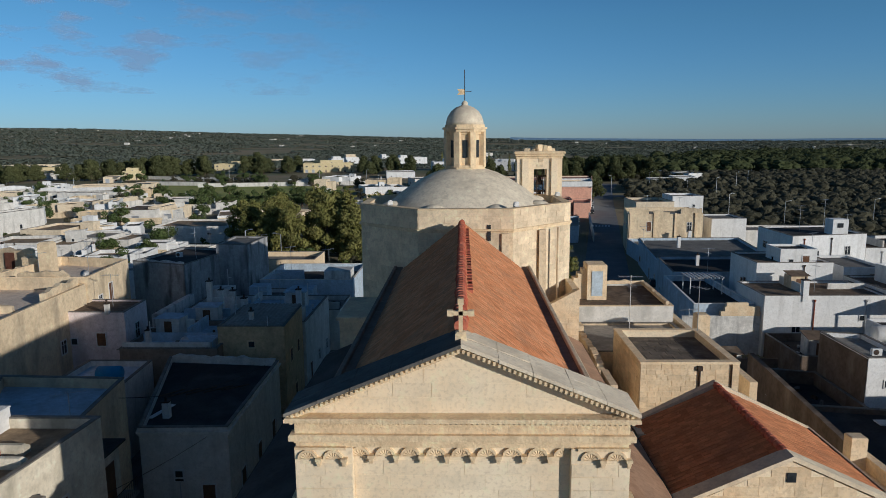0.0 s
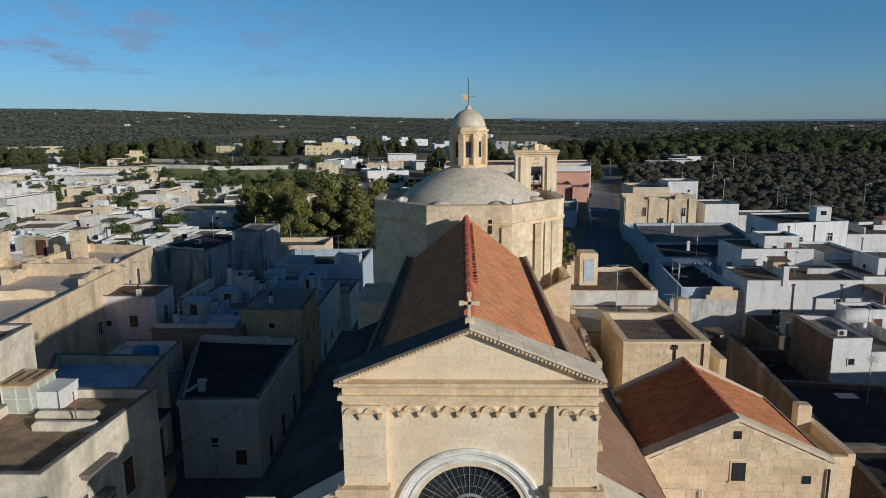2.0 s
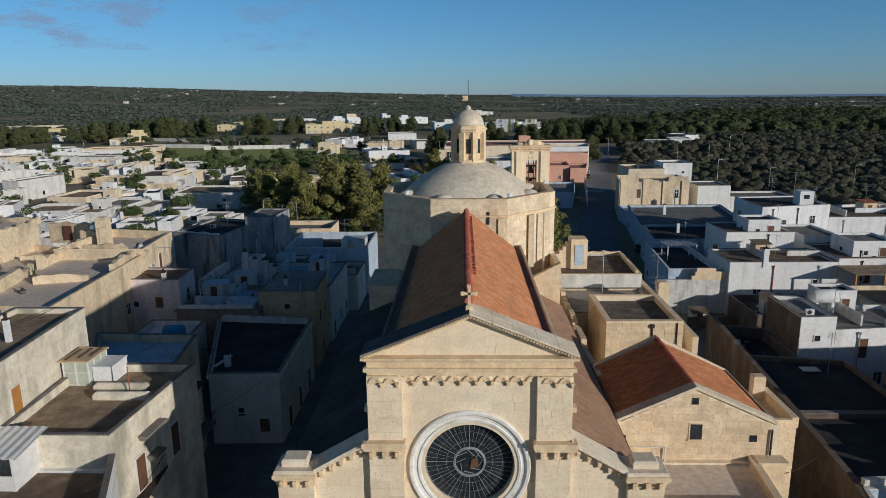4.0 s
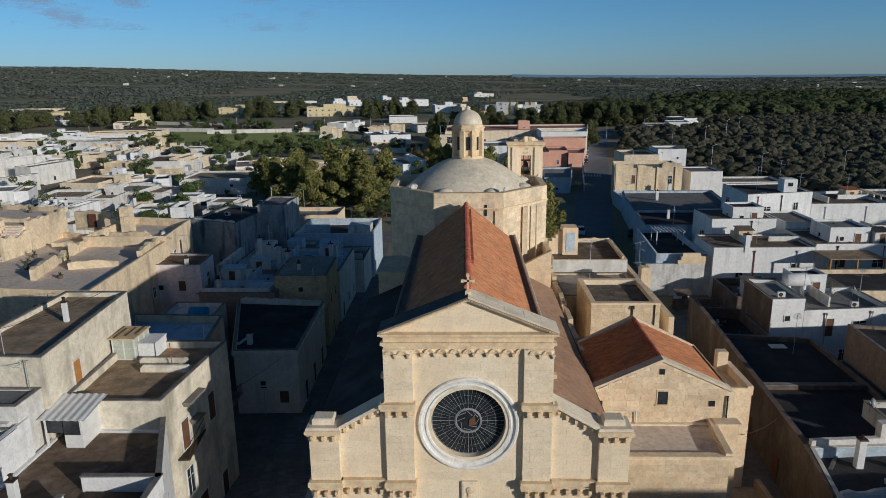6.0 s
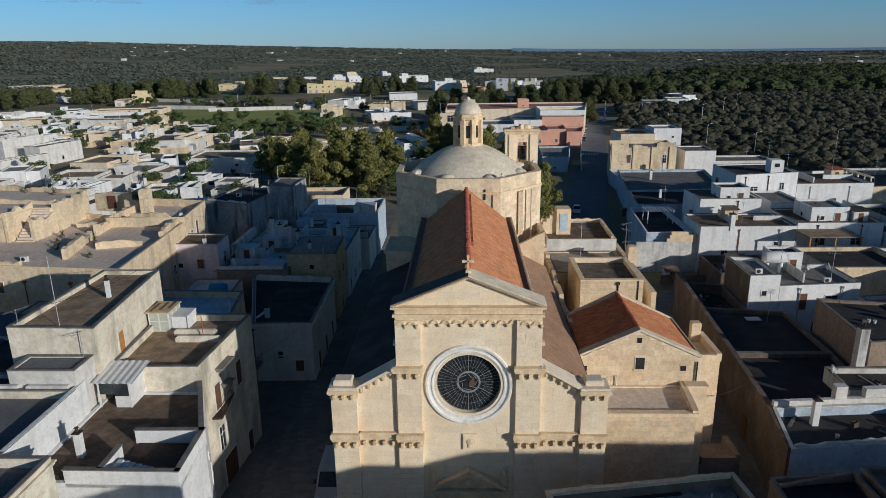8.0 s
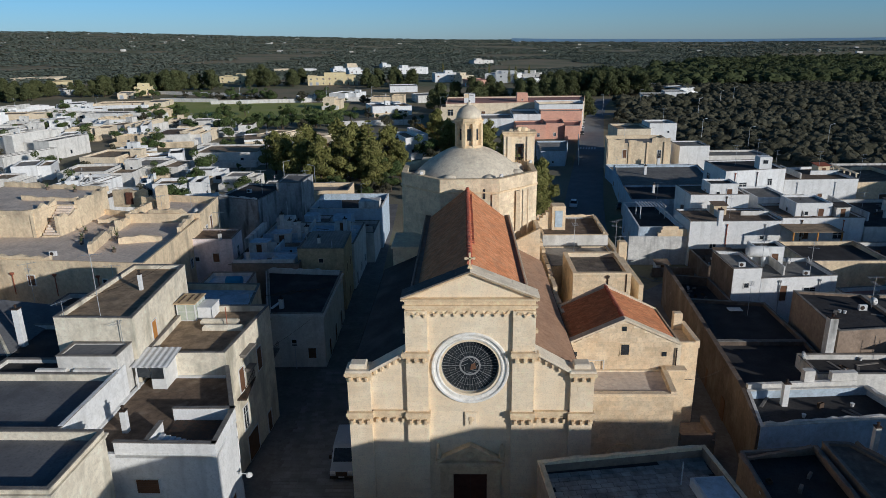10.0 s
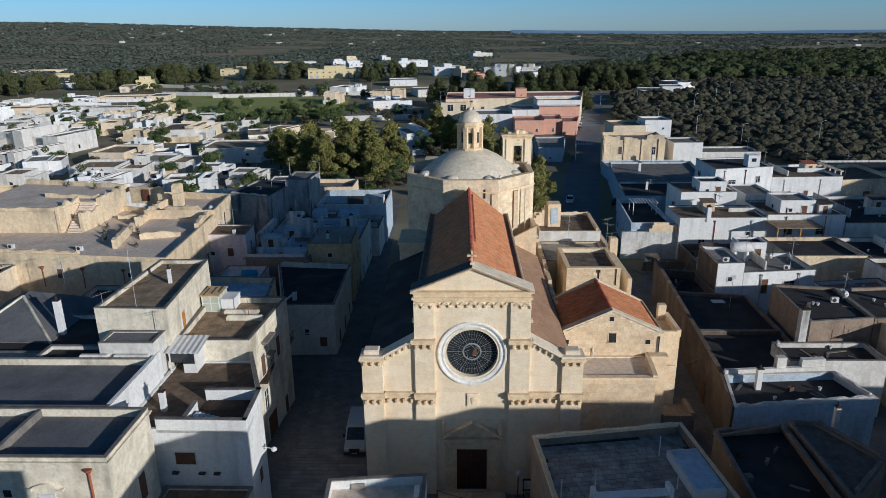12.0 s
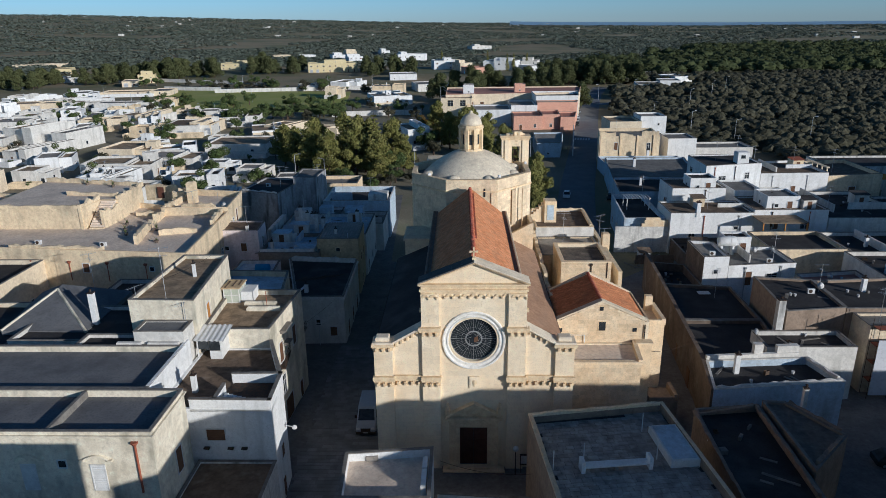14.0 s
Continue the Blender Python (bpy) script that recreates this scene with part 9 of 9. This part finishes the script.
def ashlar(parent, m, z0, z1, span, course, lens, material, single=0, seed=1, depth=0.010, gap=0.0035, skip=None, name="block", down=True):
    """Stone blocks in courses on a wall: local x along it, -y outwards. span(z) gives the x stretches of a course. The first ones are objects, the rest is joined."""
    rr = random.Random(seed)
    me = block_data.setdefault((name, material.name), None) or block_mesh.mesh(name, material)
    block_data[(name, material.name)] = me
    rest, made = Build(), 0
    n = max(1, round((z1 - z0) / course))
    ch = (z1 - z0) / n
    order = range(n - 1, -1, -1) if down else range(n)
    for k in order:
        za, zb = z0 + k * ch, z0 + (k + 1) * ch
        for xa, xb in span((za + zb) / 2):
            if xb - xa < 0.12:
                continue
            x = xa
            first = rr.uniform(0.4, 1.0)
            while x < xb - 1e-3:
                w = rr.uniform(*lens) * first
                first = 1.0
                if xb - (x + w) < lens[0] * 0.5:
                    w = xb - x
                d = depth * rr.uniform(0.55, 1.0)
                mm = m @ Matrix.Translation((x + w / 2, 0.01 - d / 2, (za + zb) / 2)) @ Matrix.Diagonal((w - gap, d + 0.02, ch - gap, 1))
                if made < single:
                    part(name, me, None, parent, m=mm)
                    made += 1
                else:
                    rest.add([mm @ Vector(p) for p in block_mesh.v], block_mesh.f)
                x += w
    if rest.v:
        part("ashlar", rest, material, parent, kind="stuff")


def chord(z, r=RING_R - 0.05):
    d = r * r - (z - ROSE_Z) ** 2
    return math.sqrt(d) if d > 0 else 0.0


def centre_span(z):
    c = chord(z)
    return [(-3.1, -c), (c, 3.1)] if c > 0 else [(-3.1, 3.1)]


I4 = Matrix.Identity(4)
gable_half = lambda z: max(0.0, 4.75 * (21.42 - z) / 2.15 - 0.25)
ashlar(church, I4, 19.44, 21.2, lambda z: [(-gable_half(z), gable_half(z))], 0.46, (0.85, 1.5), M_stone, 60, 2)
ashlar(church, I4, 15.24, 18.42, centre_span, 0.46, (0.8, 1.45), M_stone, 70, 3)
for s in (-1, 1):
    xa, xb = sorted((s * 3.13, s * 4.77))
    ashlar(church, Matrix.Translation((0, -0.26, 0)), 15.24, 18.0, lambda z: [(xa, xb)], 0.40, (0.5, 0.9), M_stone, 20, 5 + s, depth=0.018)
    ashlar(church, Matrix.Translation((0, -0.30, 0)), 10.24, 14.35, lambda z: [(xa, xb)], 0.41, (0.5, 0.9), M_stone, 20, 15 + s, depth=0.018)
    xa2, xb2 = sorted((s * 4.8, s * 7.45))
    lim = lambda z: min(7.45, 4.8 + max(0.0, (14.6 - z) / 0.585))
    ashlar(church, I4, 10.24, 14.5, lambda z: [tuple(sorted((s * 4.8, s * lim(z))))], 0.46, (0.75, 1.35), M_stone, 25, 25 + s)
    ashlar(church, I4, 0.0, 9.15, lambda z: [(xa2, xb2)], 0.46, (0.75, 1.35), M_stone, 0, 35 + s)
    xa3, xb3 = sorted((s * 7.52, s * 9.24))
    ashlar(church, Matrix.Translation((0, -0.30, 0)), 10.24, 12.8, lambda z: [(xa3, xb3)], 0.41, (0.5, 0.9), M_stone, 0, 45 + s, depth=0.018)
    for pa, pb in ((xa3, xb3), (xa, xb)):
        ashlar(church, Matrix.Translation((0, -0.30, 0)), 0.0, 9.15, lambda z: [(pa, pb)], 0.42, (0.5, 0.9), M_stone, 0, 55 + s, depth=0.018)
ashlar(church, I4, 10.1, 15.22, centre_span, 0.46, (0.8, 1.45), M_stone, 60, 8)
ashlar(church, I4, 7.5, 10.1, lambda z: [(-3.1, -0.45), (0.6, 3.1)] if z > 8.8 else [(-3.1, 3.1)], 0.46, (0.8, 1.45), M_stone, 0, 9)
ashlar(church, I4, 0.0, 7.5, lambda z: [(-3.1, -2.5), (2.5, 3.1)] if z < 5.8 else [(-3.1, -2.75), (2.75, 3.1)], 0.42, (0.4, 0.9), M_stone, 0, 10)

# annex and stone block
rise = lambda z: 4.6 if z < 12.2 else max(0.0, 4.6 * (14.35 - z) / 2.15)
ashlar(annex, Matrix.Translation((0, 7.1, 0)), 9.9, 14.2,
       lambda z: [(AX - rise(z), 12.84), (13.68, AX + rise(z))] if 11.25 < z < 12.4 else [(AX - rise(z), AX + rise(z))], 0.42, (0.6, 1.1), M_rubble, 150, 12, depth=0.018)
ashlar(annex, Matrix.Translation((0, 2.7, 0)), 0.0, 9.85, lambda z: [(9.35, 16.3)], 0.42, (0.6, 1.1), M_rubble, 0, 13, depth=0.02)
ashlar(kb, Matrix.Translation((0, 22.9, 0)), 5.0, 13.0, lambda z: [(11.3, 17.5)], 0.36, (0.5, 0.95), M_rubble, 110, 14, depth=0.03, gap=0.02)
ashlar(kb, Matrix.Translation((11.3, 30.5, 0)) @ Matrix.Rotation(radians(-90), 4, "Z"), 5.0, 13.0, lambda z: [(0.0, 7.6)], 0.36, (0.5, 0.95), M_rubble, 0, 16, depth=0.03, gap=0.02)

ashlar(church, Matrix.Translation((0, 28.3, 0)), 10.2, 14.6, lambda z: [(4.65, 8.3)], 0.42, (0.6, 1.0), M_rubble, 0, 17, depth=0.03, gap=0.02)

# octagon faces
pts8 = octo(OR)
for i in range(8):
    p, q = Vector(pts8[i]), Vector(pts8[(i + 1) % 8])
    nrm = Vector(((q - p).y, -(q - p).x)).normalized()
    if nrm.y > 0.3:
        continue
    m = Matrix.Translation((p.x, p.y, 0)) @ Matrix.Rotation(math.atan2((q - p).y, (q - p).x), 4, "Z")
    ln = (q - p).length
    ashlar(drum, m, 11.0, 20.75, lambda z: [(0.02, ln - 0.02)], 0.46, (0.8, 1.45), M_drum, 0, 60 + i, depth=0.018)
    ashlar(drum, m, 21.0, 22.33, lambda z: [(0.02, ln - 0.02)], 0.44, (0.7, 1.2), M_drum, 0, 70 + i, depth=0.03)

# roof slabs
slab_me = Build().box(-0.5, -0.5, -0.5, 0.5, 0.5, 0.5).mesh("paving_slab", M_roof_slab)


slab_dark_me = Build().box(-0.5, -0.5, -0.5, 0.5, 0.5, 0.5).mesh("paving_slab", M_slab_dark)


def slabs(parent, x0, y0, x1, y1, z, dx_, dy_, rz, origin, single, seed, keep=None, me=slab_me):
    """Irregular stone slabs laid in rows on a roof."""
    rr = random.Random(seed)
    rest, made, y = Build(), 0, y0
    base = Matrix.Translation(origin) @ Matrix.Rotation(radians(rz), 4, "Z")
    while y < y1:
        h = dy_ * rr.uniform(0.85, 1.15)
        x = x0 - rr.uniform(0, dx_)
        while x < x1:
            w = dx_ * rr.uniform(0.75, 1.3)
            xa, xb = max(x, x0), min(x + w, x1)
            if xb - xa > 0.08 and y + h <= y1 + 0.2:
                mm = base @ Matrix.Translation(((xa + xb) / 2, y + h / 2, z + rr.uniform(0.0, 0.015))) @ Matrix.Rotation(rr.uniform(-0.01, 0.01), 4, "Z") @ Matrix.Diagonal((xb - xa - 0.035, h - 0.035, 0.06, 1))
                c = mm.translation
                if keep is None or keep(c):
                    if made < single:
                        part("paving_slab", me, None, parent, m=mm)
                        made += 1
                    else:
                        rest.add([mm @ Vector((sx, sy, sz)) for sx, sy, sz in ((-.5, -.5, .5), (.5, -.5, .5), (.5, .5, .5), (-.5, .5, .5), (-.5, -.5, -.5), (.5, -.5, -.5), (.5, .5, -.5), (-.5, .5, -.5))],
                                 [(0, 1, 2, 3), (4, 5, 1, 0), (5, 6, 2, 1), (6, 7, 3, 2), (7, 4, 0, 3)])
            x += w
        y += h
    if rest.v:
        part("paving", rest, me.materials[0], parent, kind="stuff")


slabs(k_roof, 11.75, 23.35, 17.05, 30.05, 12.61, 0.95, 0.75, 0, (0, 0, 0), 70, 81, me=slab_dark_me)
fin = inset([(x - F.location.x, y - F.location.y) for x, y in poly_F], 0.45)


def in_f(c):
    return all((fin[(i + 1) % 4][0] - fin[i][0]) * (c.y - fin[i][1]) - (fin[(i + 1) % 4][1] - fin[i][1]) * (c.x - fin[i][0]) > 0.1 for i in range(4))


slabs(F, -8, -9, 8, 9, 8.61, 0.75, 0.5, 8, (0, 0, 0), 200, 82, in_f)


# street paving beside the church
pave = bpy.data.objects["pavement"]
rr = random.Random(90)
street_me = Build().box(-0.5, -0.5, -0.5, 0.5, 0.5, 0.5).mesh("paving_stone", mat("worn_paving_stone", (0.22, 0.215, 0.21), (0.165, 0.16, 0.155), 0.7, 0.8, 0.5, 6, (0.14, 0.13, 0.12), (0.4, 0.4, 0.4), 0.5, 0.75, 0.5, island=0.16, piece=0.16))
rest, made, y = Build(), 0, -16.0
while y < 26:
    h = rr.uniform(0.42, 0.62)
    x = -17.2 - rr.uniform(0, 0.6)
    while x < -9.4:
        w = rr.uniform(0.6, 1.1)
        mm = Matrix.Translation((x + w / 2, y + h / 2, rr.uniform(0.0, 0.012))) @ Matrix.Diagonal((w - 0.04, h - 0.04, 0.05, 1))
        if made < 300 and y > -2:
            part("paving_stone", street_me, None, pave, m=mm)
            made += 1
        else:
            rest.add([mm @ Vector(v) for v in ((-.5, -.5, .5), (.5, -.5, .5), (.5, .5, .5), (-.5, .5, .5), (-.5, -.5, -.5), (.5, -.5, -.5), (.5, .5, -.5), (-.5, .5, -.5))], [(0, 1, 2, 3), (4, 5, 1, 0), (5, 6, 2, 1), (6, 7, 3, 2), (7, 4, 0, 3)])
        x += w
    y += h
part("paving", rest, street_me.materials[0], pave, kind="stuff")
